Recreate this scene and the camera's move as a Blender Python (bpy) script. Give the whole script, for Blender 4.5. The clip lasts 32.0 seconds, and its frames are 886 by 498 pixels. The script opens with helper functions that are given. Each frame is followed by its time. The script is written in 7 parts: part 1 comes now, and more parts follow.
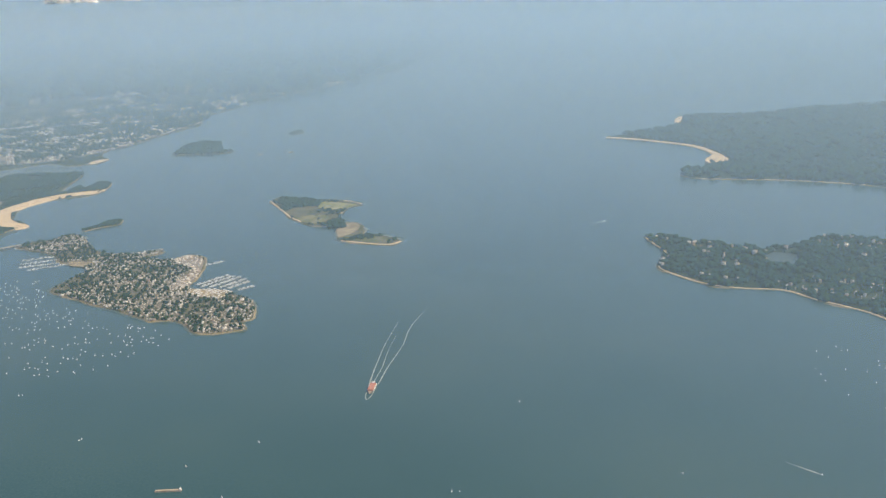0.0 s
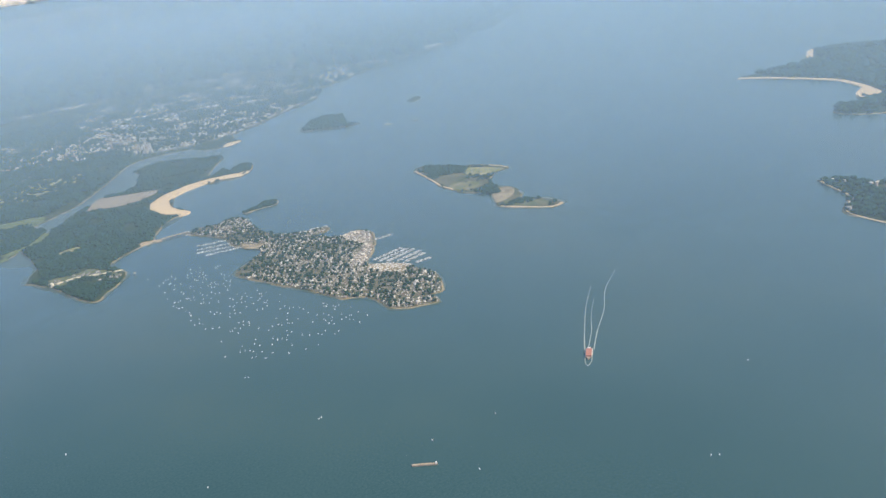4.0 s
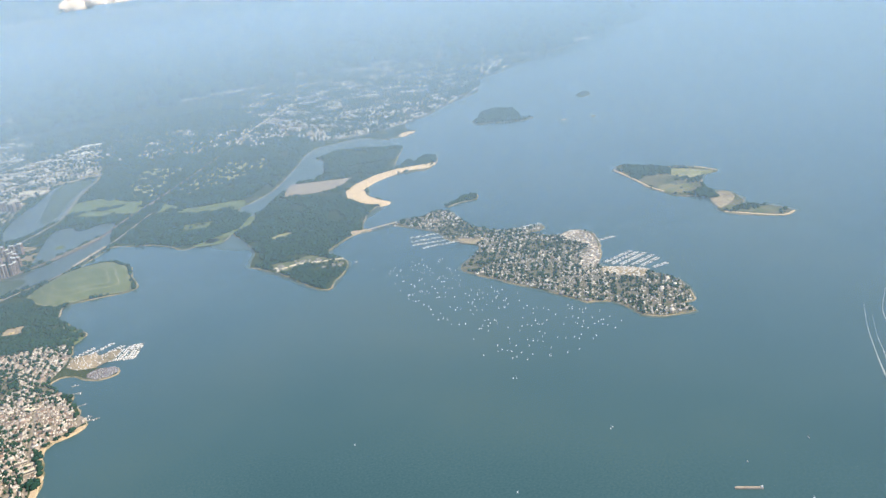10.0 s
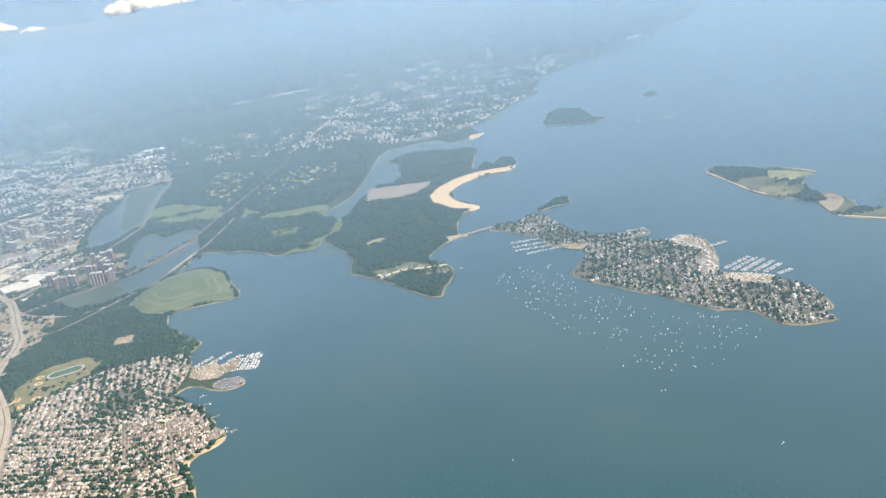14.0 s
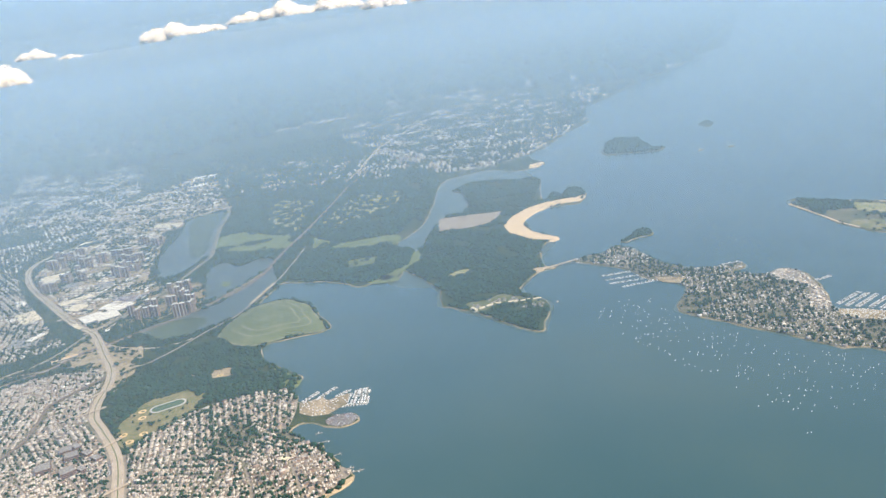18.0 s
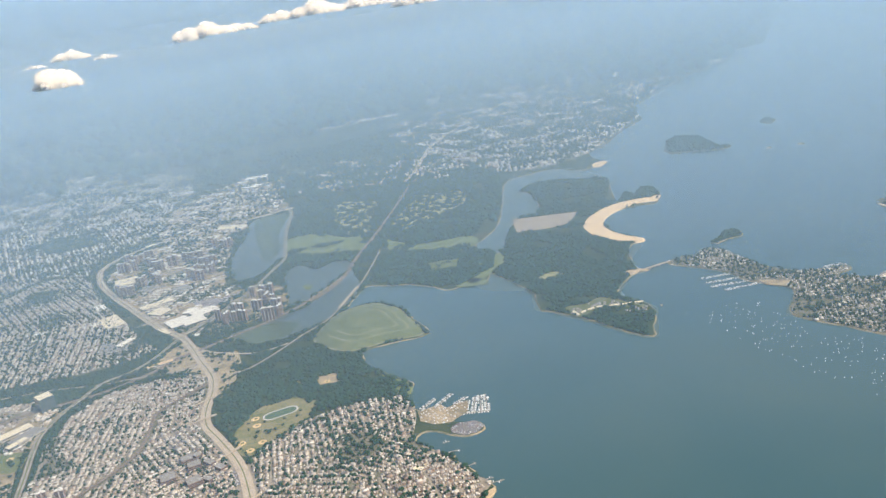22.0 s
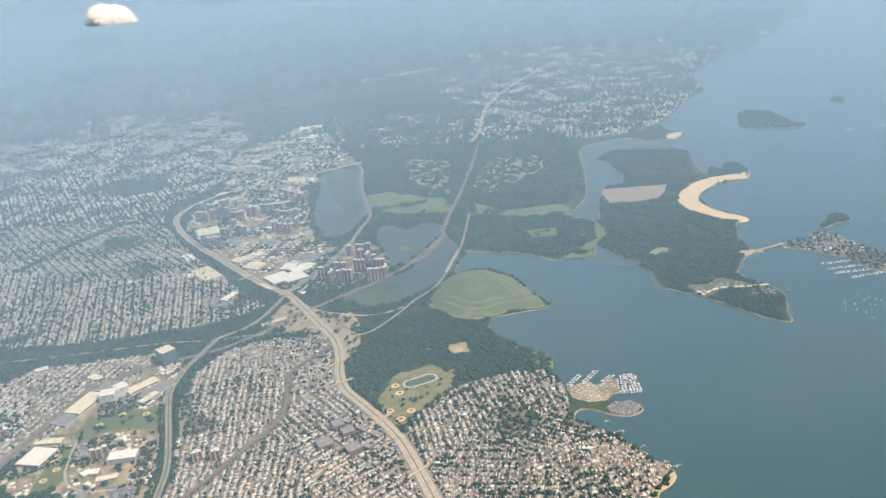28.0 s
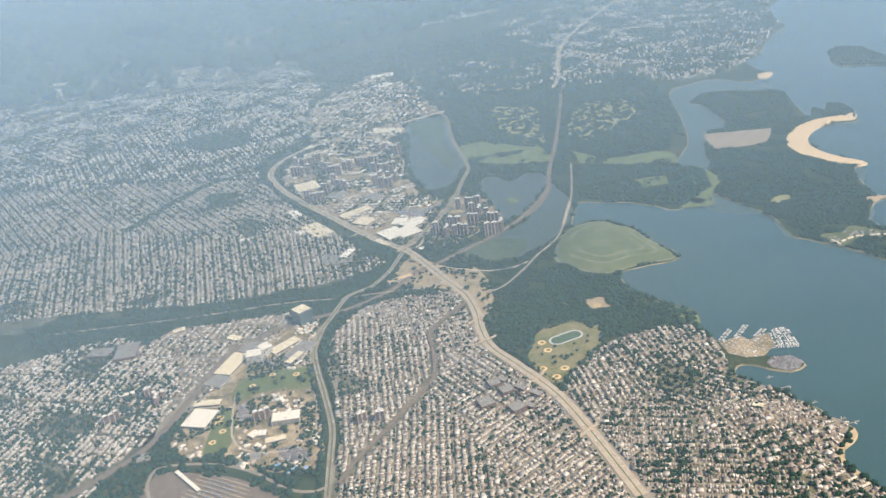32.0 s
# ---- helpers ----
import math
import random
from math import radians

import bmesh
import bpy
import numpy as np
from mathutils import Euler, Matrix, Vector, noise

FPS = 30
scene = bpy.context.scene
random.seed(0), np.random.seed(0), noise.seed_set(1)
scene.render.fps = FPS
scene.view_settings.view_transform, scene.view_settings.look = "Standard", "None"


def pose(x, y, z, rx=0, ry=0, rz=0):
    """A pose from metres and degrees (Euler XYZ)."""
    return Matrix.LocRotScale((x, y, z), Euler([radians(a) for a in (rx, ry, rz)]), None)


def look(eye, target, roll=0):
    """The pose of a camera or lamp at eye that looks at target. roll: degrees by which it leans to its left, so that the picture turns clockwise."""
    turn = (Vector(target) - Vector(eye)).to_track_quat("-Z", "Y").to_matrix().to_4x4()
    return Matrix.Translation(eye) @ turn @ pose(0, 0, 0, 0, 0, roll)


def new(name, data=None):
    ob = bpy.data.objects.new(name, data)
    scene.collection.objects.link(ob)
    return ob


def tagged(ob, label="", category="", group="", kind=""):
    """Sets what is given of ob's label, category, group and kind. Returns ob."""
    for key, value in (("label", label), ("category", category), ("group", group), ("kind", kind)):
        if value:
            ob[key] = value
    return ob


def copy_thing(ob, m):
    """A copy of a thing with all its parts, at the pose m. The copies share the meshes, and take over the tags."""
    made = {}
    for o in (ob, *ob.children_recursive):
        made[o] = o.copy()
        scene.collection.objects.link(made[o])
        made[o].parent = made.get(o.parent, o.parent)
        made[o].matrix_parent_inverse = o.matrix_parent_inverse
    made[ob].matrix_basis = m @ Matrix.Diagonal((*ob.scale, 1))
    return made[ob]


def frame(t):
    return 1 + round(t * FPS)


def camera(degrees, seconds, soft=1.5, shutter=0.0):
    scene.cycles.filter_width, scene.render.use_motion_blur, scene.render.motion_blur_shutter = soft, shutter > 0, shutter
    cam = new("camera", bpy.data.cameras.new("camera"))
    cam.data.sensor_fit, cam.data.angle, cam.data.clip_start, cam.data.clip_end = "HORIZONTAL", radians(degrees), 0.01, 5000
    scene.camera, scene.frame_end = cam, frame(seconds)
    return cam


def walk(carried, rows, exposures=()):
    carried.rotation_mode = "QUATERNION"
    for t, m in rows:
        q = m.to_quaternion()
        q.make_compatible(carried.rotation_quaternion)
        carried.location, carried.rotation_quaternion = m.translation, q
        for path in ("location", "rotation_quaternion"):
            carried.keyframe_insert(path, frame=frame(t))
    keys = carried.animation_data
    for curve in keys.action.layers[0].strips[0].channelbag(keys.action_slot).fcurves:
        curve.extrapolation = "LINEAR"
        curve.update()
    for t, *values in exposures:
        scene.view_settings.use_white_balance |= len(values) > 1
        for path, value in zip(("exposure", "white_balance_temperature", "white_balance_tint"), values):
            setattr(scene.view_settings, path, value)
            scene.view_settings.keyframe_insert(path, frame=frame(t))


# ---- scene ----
cam = camera(55.35, 32.0, soft=1.45)
PATH = [
    (0, (43.18, -476.41, 135.14), (89.927, -392.718, 106.676), -2.38),
    (0.5, (38.41, -473.53, 136.07), (80.011, -387.274, 107.263), -4.06),
    (1, (33.64, -470.67, 137.00), (74.865, -382.965, 112.316), -5.17),
    (1.5, (28.86, -467.82, 137.92), (67.942, -379.240, 112.906), -6.84),
    (2, (24.06, -464.99, 138.84), (63.268, -376.965, 112.122), -7.41),
    (2.5, (19.25, -462.18, 139.77), (57.970, -374.594, 110.967), -7.86),
    (4.5, (-0.13, -451.08, 143.46), (35.433, -363.731, 110.226), -8.30),
    (5, (-5.01, -448.35, 144.39), (28.469, -360.385, 110.600), -8.41),
    (5.5, (-9.91, -445.63, 145.32), (22.187, -357.176, 111.457), -8.54),
    (6, (-14.82, -442.92, 146.25), (15.566, -353.872, 112.372), -8.94),
    (6.5, (-19.75, -440.22, 147.18), (8.653, -350.624, 113.046), -9.54),
    (7, (-24.69, -437.54, 148.11), (2.199, -347.668, 113.484), -9.84),
    (7.5, (-29.65, -434.88, 149.05), (-4.120, -345.052, 113.281), -9.92),
    (8, (-34.63, -432.22, 149.99), (-9.693, -342.751, 112.939), -9.71),
    (8.5, (-39.63, -429.58, 150.94), (-16.026, -340.145, 112.934), -9.69),
    (9, (-44.65, -426.95, 151.89), (-22.867, -337.131, 113.700), -9.06),
    (9.5, (-49.68, -424.33, 152.84), (-27.747, -333.457, 117.334), -9.24),
    (10, (-54.74, -421.73, 153.80), (-28.906, -330.564, 121.823), -7.58),
    (10.5, (-59.81, -419.13, 154.76), (-33.112, -327.504, 124.896), -7.60),
    (11, (-64.91, -416.55, 155.73), (-37.459, -324.911, 126.576), -7.16),
    (11.5, (-70.02, -413.97, 156.70), (-43.758, -322.257, 126.725), -7.45),
    (12, (-75.16, -411.41, 157.68), (-49.502, -319.745, 127.028), -7.71),
    (12.5, (-80.32, -408.86, 158.67), (-55.323, -317.282, 127.206), -7.97),
    (13, (-85.49, -406.31, 159.66), (-61.408, -314.705, 127.595), -8.20),
    (13.5, (-90.70, -403.78, 160.66), (-67.276, -312.037, 128.484), -8.37),
    (14, (-95.92, -401.25, 161.66), (-72.699, -309.316, 129.909), -8.36),
    (14.5, (-101.17, -398.74, 162.68), (-78.016, -306.618, 131.406), -8.40),
    (16.5, (-122.40, -388.75, 166.82), (-99.419, -296.064, 137.147), -8.38),
    (17, (-127.77, -386.28, 167.88), (-104.853, -293.481, 138.487), -8.29),
    (17.5, (-133.16, -383.81, 168.95), (-110.325, -290.891, 139.877), -8.26),
    (18, (-138.58, -381.34, 170.03), (-115.842, -288.309, 141.264), -8.22),
    (18.5, (-144.03, -378.89, 171.12), (-121.446, -285.740, 142.593), -8.14),
    (19, (-149.51, -376.44, 172.21), (-127.068, -283.207, 143.843), -8.22),
    (19.5, (-155.01, -373.99, 173.33), (-132.749, -280.688, 145.055), -8.30),
    (20, (-160.54, -371.55, 174.45), (-138.469, -278.203, 146.180), -8.33),
    (20.5, (-166.10, -369.12, 175.58), (-144.245, -275.745, 147.219), -8.41),
    (21, (-171.69, -366.69, 176.73), (-150.075, -273.293, 148.254), -8.49),
    (21.5, (-177.30, -364.26, 177.89), (-155.751, -270.896, 149.270), -8.51),
    (22, (-182.95, -361.84, 179.06), (-161.608, -268.545, 150.057), -8.73),
    (22.5, (-188.62, -359.42, 180.24), (-171.401, -266.626, 147.187), -9.50),
    (23, (-194.33, -357.01, 181.44), (-178.806, -265.307, 144.695), -9.02),
    (23.5, (-200.07, -354.60, 182.65), (-183.868, -263.491, 144.737), -8.31),
    (24, (-205.84, -352.19, 183.88), (-190.116, -261.245, 145.374), -8.05),
    (24.5, (-211.64, -349.78, 185.12), (-197.547, -258.073, 147.822), -8.57),
    (25, (-217.47, -347.38, 186.37), (-202.767, -255.360, 150.090), -8.35),
    (25.5, (-223.33, -344.98, 187.64), (-208.299, -252.535, 152.596), -7.97),
    (27.5, (-247.13, -335.39, 192.88), (-230.803, -242.680, 159.134), -7.93),
    (28, (-253.16, -332.99, 194.24), (-231.320, -241.690, 159.779), -5.48),
    (28.5, (-259.23, -330.59, 195.60), (-234.287, -240.647, 159.726), -5.48),
    (29, (-265.34, -328.20, 196.99), (-240.229, -238.453, 160.722), -5.43),
    (29.5, (-271.48, -325.80, 198.40), (-246.268, -236.366, 161.439), -5.65),
    (30, (-277.66, -323.40, 199.82), (-253.502, -233.819, 162.520), -5.70),
    (30.5, (-283.87, -321.01, 201.26), (-263.122, -230.672, 163.717), -6.27),
    (31, (-290.12, -318.61, 202.72), (-270.356, -228.288, 164.614), -6.09),
    (31.5, (-296.41, -316.20, 204.20), (-276.553, -226.049, 165.758), -5.32),
    (32, (-302.74, -313.80, 205.70), (-285.525, -224.008, 165.188), -7.62),
]
EXPOSURES = [(0, 0.44, 7200, 10), (1, 0.5, 6900, 10), (2, 0.55, 6700, 10), (5, 0.54, 6550, 10), (9, 0.8, 6550, 10), (13, 0.91, 6550, 10), (17, 0.86, 6600, 10), (19, 0.77, 6650, 10), (24, 0.68, 6750, 10), (28, 0.7, 6800, 10), (32, 0.69, 6900, 10)]

walk(cam, [(t, look(eye, target, roll)) for t, eye, target, roll in PATH], EXPOSURES)

# ---- world, sun, haze ----
# One unit stands for ten metres of the real coast.
SUN_AZ, SUN_EL = radians(128), radians(46)
world = bpy.data.worlds.new("sky")
scene.world = world
world.use_nodes = True
sky = world.node_tree.nodes.new("ShaderNodeTexSky")
sky.sky_type, sky.sun_disc = "NISHITA", False
sky.sun_elevation, sky.sun_rotation = SUN_EL, SUN_AZ
sky.air_density, sky.dust_density, sky.ozone_density, sky.altitude = 1.0, 0.25, 2.0, 2500
world.node_tree.links.new(sky.outputs[0], world.node_tree.nodes["Background"].inputs[0])
world.node_tree.nodes["Background"].inputs[1].default_value = 0.135
sun = new("sun", bpy.data.lights.new("sun", "SUN"))
sun.data.energy, sun.data.angle, sun.data.color = 4.4, radians(0.6), (1.0, 0.84, 0.62)
sun.matrix_world = look((0, 0, 0), (-math.sin(SUN_AZ) * math.cos(SUN_EL), -math.cos(SUN_AZ) * math.cos(SUN_EL), -math.sin(SUN_EL)))
scene.cycles.transparent_max_bounces = 64


# ---- materials ----
def nodes_of(name):
    m = bpy.data.materials.new(name)
    m.use_nodes = True
    nt = m.node_tree
    return m, nt, nt.nodes["Principled BSDF"]


def surface(name, colours, scale=1.0, fine=8.0, rough=0.8, metal=0.0, bump=0.2, island=0.0, detail=6.0, spec=0.3):
    """A procedural surface: colours blended by coarse and fine noise, in object space; island: share of change from piece to piece."""
    m, nt, bsdf = nodes_of(name)
    tc = nt.nodes.new("ShaderNodeNewGeometry")
    coarse, grain = nt.nodes.new("ShaderNodeTexNoise"), nt.nodes.new("ShaderNodeTexNoise")
    coarse.inputs["Scale"].default_value, coarse.inputs["Detail"].default_value = scale, detail
    grain.inputs["Scale"].default_value, grain.inputs["Detail"].default_value = fine, 4
    for n in (coarse, grain):
        nt.links.new(tc.outputs["Position"], n.inputs["Vector"])
    mix = nt.nodes.new("ShaderNodeMath")
    mix.operation = "MULTIPLY_ADD"
    mix.inputs[1].default_value, mix.inputs[2].default_value = 0.55, 0.0
    nt.links.new(coarse.outputs[0], mix.inputs[0])
    add = nt.nodes.new("ShaderNodeMath")
    add.operation = "MULTIPLY_ADD"
    add.inputs[1].default_value = 0.45
    nt.links.new(grain.outputs[0], add.inputs[0])
    nt.links.new(mix.outputs[0], add.inputs[2])
    last = add.outputs[0]
    if island:
        geo = nt.nodes.new("ShaderNodeNewGeometry")
        blend = nt.nodes.new("ShaderNodeMix")
        blend.inputs[0].default_value = island
        nt.links.new(last, blend.inputs[2])
        nt.links.new(geo.outputs["Random Per Island"], blend.inputs[3])
        last = blend.outputs[0]
    ramp = nt.nodes.new("ShaderNodeValToRGB")
    lo, hi = (0.33, 0.67) if not island else (0.33 * (1 - island) + 0.02, 1 - 0.33 * (1 - island) - 0.02)
    els = ramp.color_ramp.elements
    while len(els) < len(colours):
        els.new(0.5)
    for k, c in enumerate(colours):
        els[k].position = lo + (hi - lo) * k / max(1, len(colours) - 1)
        els[k].color = (*c, 1)
    nt.links.new(last, ramp.inputs[0])
    nt.links.new(ramp.outputs[0], bsdf.inputs["Base Color"])
    bsdf.inputs["Roughness"].default_value, bsdf.inputs["Metallic"].default_value = rough, metal
    bsdf.inputs["Specular IOR Level"].default_value = spec
    if bump:
        b = nt.nodes.new("ShaderNodeBump")
        b.inputs["Strength"].default_value, b.inputs["Distance"].default_value = bump, 0.5 / fine
        nt.links.new(grain.outputs[0], b.inputs["Height"])
        nt.links.new(b.outputs[0], bsdf.inputs["Normal"])
    return m


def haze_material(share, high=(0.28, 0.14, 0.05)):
    """A tinted sheet standing in for thin lit haze: mostly clear, a share of it scatters light; clear at the ground's
    edge, thinner above the haze layer.
    """
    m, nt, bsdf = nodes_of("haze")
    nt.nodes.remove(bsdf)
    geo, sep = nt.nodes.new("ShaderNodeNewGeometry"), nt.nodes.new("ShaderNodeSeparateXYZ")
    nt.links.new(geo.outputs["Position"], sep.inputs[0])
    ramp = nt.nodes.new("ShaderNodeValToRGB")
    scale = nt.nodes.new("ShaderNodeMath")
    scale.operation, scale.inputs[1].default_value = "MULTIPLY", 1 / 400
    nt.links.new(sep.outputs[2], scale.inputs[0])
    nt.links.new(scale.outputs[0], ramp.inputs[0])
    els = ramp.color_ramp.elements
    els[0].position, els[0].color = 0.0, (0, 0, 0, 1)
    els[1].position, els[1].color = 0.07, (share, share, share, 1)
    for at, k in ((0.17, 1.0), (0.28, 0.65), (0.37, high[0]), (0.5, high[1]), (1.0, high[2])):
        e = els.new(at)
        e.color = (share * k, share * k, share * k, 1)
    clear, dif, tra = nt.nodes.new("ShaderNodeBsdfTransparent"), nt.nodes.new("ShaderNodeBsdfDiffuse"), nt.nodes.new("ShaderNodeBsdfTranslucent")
    # Normal fixed straight up: even haze brightness whichever way a sheet faces.
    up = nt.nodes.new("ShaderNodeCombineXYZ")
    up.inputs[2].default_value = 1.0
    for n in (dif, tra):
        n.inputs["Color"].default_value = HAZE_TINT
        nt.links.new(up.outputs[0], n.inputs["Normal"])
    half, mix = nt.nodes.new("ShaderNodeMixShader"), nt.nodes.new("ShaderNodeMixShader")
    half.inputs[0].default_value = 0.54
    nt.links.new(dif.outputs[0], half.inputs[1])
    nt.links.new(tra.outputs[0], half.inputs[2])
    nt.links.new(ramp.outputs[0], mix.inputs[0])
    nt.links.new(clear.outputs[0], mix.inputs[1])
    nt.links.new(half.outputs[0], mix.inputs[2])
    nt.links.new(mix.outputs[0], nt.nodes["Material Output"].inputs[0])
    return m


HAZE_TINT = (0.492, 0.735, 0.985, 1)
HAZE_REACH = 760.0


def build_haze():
    """Tinted sheets standing in for haze across the view, each as thick as the air since the one before it."""
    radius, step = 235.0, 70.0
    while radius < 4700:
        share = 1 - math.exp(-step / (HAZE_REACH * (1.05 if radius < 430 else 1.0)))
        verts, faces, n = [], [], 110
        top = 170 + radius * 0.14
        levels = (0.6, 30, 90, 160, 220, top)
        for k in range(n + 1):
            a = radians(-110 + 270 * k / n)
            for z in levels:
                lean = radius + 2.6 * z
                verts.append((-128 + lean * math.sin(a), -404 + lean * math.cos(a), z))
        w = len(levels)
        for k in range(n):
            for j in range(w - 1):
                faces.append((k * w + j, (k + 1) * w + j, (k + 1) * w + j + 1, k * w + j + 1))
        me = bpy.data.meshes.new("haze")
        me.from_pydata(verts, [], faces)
        # Far sheets stay dense higher up, dulling the bright sky behind them.
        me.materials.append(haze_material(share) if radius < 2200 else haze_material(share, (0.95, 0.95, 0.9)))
        tagged(new("haze_backdrop", me), "see-through tinted sheet standing in for thin blue haze over the water and the land", "haze", "veils of haze", "structure")
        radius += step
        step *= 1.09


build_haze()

WATER = surface("sea_water", [(0.026, 0.072, 0.082), (0.04, 0.092, 0.1), (0.062, 0.105, 0.094)], 0.006, 1.2, 0.22, 0, 0.06, spec=0.5)
INLET = surface("river_water", [(0.03, 0.055, 0.045), (0.065, 0.09, 0.06)], 0.02, 1.5, 0.3, 0, 0.08, spec=0.5)
LAND = surface("wooded_land", [(0.014, 0.034, 0.017), (0.022, 0.046, 0.022), (0.045, 0.066, 0.033), (0.1, 0.1, 0.062)], 0.03, 0.9, 0.95, spec=0.06)
SHORE = surface("shore_sand", [(0.05, 0.07, 0.035), (0.1, 0.11, 0.06), (0.36, 0.29, 0.19), (0.08, 0.095, 0.05)], 0.07, 2.0, 0.9)
SAND = surface("beach_sand", [(0.72, 0.53, 0.31), (0.8, 0.61, 0.38), (0.62, 0.46, 0.28)], 0.08, 3.0, 0.95)
GRASS = surface("mown_grass", [(0.085, 0.125, 0.045), (0.115, 0.15, 0.06), (0.17, 0.18, 0.085)], 0.06, 1.5, 0.95)
MARSH = surface("salt_marsh", [(0.09, 0.13, 0.05), (0.16, 0.2, 0.085), (0.06, 0.085, 0.04)], 0.05, 0.8, 0.95)
FAIRWAY = surface("golf_fairway", [(0.15, 0.18, 0.065), (0.27, 0.27, 0.13), (0.38, 0.34, 0.2)], 0.1, 1.5, 0.95)
STREET = surface("street_paving", [(0.18, 0.158, 0.13), (0.26, 0.232, 0.192), (0.35, 0.312, 0.26)], 0.2, 3.0, 0.9)
YARD = surface("yards", [(0.035, 0.058, 0.026), (0.085, 0.095, 0.055), (0.2, 0.185, 0.15), (0.06, 0.08, 0.04)], 0.35, 2.0, 0.95)
CONCRETE = surface("pale_concrete", [(0.36, 0.305, 0.235), (0.48, 0.41, 0.32)], 0.3, 4.0, 0.85)
RAILBED = surface("railway_ballast", [(0.14, 0.11, 0.09), (0.23, 0.19, 0.16)], 0.4, 4.0, 0.95)
LEAVES = surface("tree_leaves", [(0.009, 0.034, 0.024), (0.016, 0.05, 0.034), (0.034, 0.076, 0.045)], 0.035, 2.5, 0.9, 0, 0.4, island=0.3, spec=0.04)
HOUSE_WALL = surface("house_walls", [(0.26, 0.17, 0.13), (0.44, 0.41, 0.37), (0.6, 0.58, 0.54), (0.3, 0.23, 0.19), (0.52, 0.49, 0.43)], 0.5, 5.0, 0.85, island=0.8)
HOUSE_ROOF = surface("house_roofs", [(0.082, 0.075, 0.069), (0.265, 0.238, 0.205), (0.55, 0.515, 0.455), (0.145, 0.115, 0.098), (0.36, 0.325, 0.272), (0.76, 0.725, 0.645), (0.225, 0.152, 0.12), (0.45, 0.412, 0.355)], 0.5, 5.0, 0.85, island=0.88)
PALE_ROOFS = surface("pale_roofs", [(0.12, 0.11, 0.105), (0.46, 0.43, 0.39), (0.74, 0.71, 0.66), (0.28, 0.245, 0.22), (0.8, 0.78, 0.73), (0.56, 0.52, 0.46)], 0.5, 5.0, 0.85, island=0.88)
WARM_ROOFS = surface("warm_roofs", [(0.3, 0.25, 0.2), (0.62, 0.54, 0.42), (0.84, 0.78, 0.66), (0.45, 0.38, 0.3), (0.86, 0.82, 0.72), (0.55, 0.42, 0.32)], 0.4, 4.0, 0.85, island=0.88)
# Roof colours lightened to offset the haze over the far districts.
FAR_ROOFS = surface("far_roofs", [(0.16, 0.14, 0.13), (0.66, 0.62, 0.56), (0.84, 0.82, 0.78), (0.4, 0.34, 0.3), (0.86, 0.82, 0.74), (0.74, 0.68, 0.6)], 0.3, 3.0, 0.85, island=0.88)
WHITE_ROOF_MAT = surface("white_roofing", [(0.76, 0.71, 0.61), (0.86, 0.82, 0.72)], 0.3, 4.0, 0.7)
GREY_ROOF_MAT = surface("grey_roofing", [(0.19, 0.185, 0.18), (0.3, 0.29, 0.27)], 0.4, 4.0, 0.85)
TOWER_EDGE = surface("tower_facing", [(0.42, 0.36, 0.33), (0.52, 0.46, 0.42)], 0.3, 4.0, 0.85)
BRICK = surface("tower_brick", [(0.17, 0.11, 0.1), (0.25, 0.165, 0.14)], 0.3, 3.0, 0.9)
PALE_EDGE = surface("pale_facing", [(0.66, 0.63, 0.58), (0.76, 0.73, 0.68)], 0.3, 4.0, 0.8)


# ---- shapes ----
def part(name, bm, material, parent=None, label=""):
    me = bpy.data.meshes.new(name)
    bm.to_mesh(me)
    bm.free()
    me.materials.append(material)
    ob = new(name, me)
    if parent:
        ob.parent = parent
    return tagged(ob, label)


def thing(name, x, y, z, turn, label, category, group="", kind=""):
    e = new(name)
    e.matrix_basis = pose(x, y, z, 0, 0, turn)
    return tagged(e, label, category, group, kind)


def box(bm, x, y, z, lx, ly, lz, turn=0.0):
    """A box standing on z."""
    m = pose(x, y, z + lz / 2, 0, 0, turn) @ Matrix.Diagonal((lx, ly, lz, 1))
    return bmesh.ops.create_cube(bm, size=1, matrix=m)


def boxed(x, y, z, lx, ly, lz, turn=0.0):
    bm = bmesh.new()
    box(bm, x, y, z, lx, ly, lz, turn)
    return bm


def raw_mesh(name, verts, quads, tris, mats, qm, tm):
    """A mesh straight from arrays; qm, tm: the material slot of each quad and triangle."""
    me = bpy.data.meshes.new(name)
    quads, tris = np.asarray(quads, np.int32).reshape(-1, 4), np.asarray(tris, np.int32).reshape(-1, 3)
    me.vertices.add(len(verts))
    me.vertices.foreach_set("co", np.asarray(verts, np.float32).ravel())
    loops = np.concatenate([quads.ravel(), tris.ravel()])
    me.loops.add(len(loops))
    me.loops.foreach_set("vertex_index", loops)
    total = np.concatenate([np.full(len(quads), 4, np.int32), np.full(len(tris), 3, np.int32)])
    me.polygons.add(len(total))
    me.polygons.foreach_set("loop_start", (np.cumsum(total) - total).astype(np.int32))
    me.polygons.foreach_set("loop_total", total)
    me.polygons.foreach_set("material_index", np.concatenate([qm, tm]).astype(np.int32))
    for m in mats:
        me.materials.append(m)
    me.update(calc_edges=True)
    me.validate()
    return me


def inside(poly, pts):
    """Which of the points lie inside the outline."""
    p, pts = np.asarray(poly, float), np.asarray(pts, float)
    x, y, hit = pts[:, 0], pts[:, 1], np.zeros(len(pts), bool)
    for (x0, y0), (x1, y1) in zip(p, np.roll(p, -1, 0)):
        if y0 != y1:
            hit ^= ((y0 > y) != (y1 > y)) & (x < (x1 - x0) * (y - y0) / (y1 - y0) + x0)
    return hit


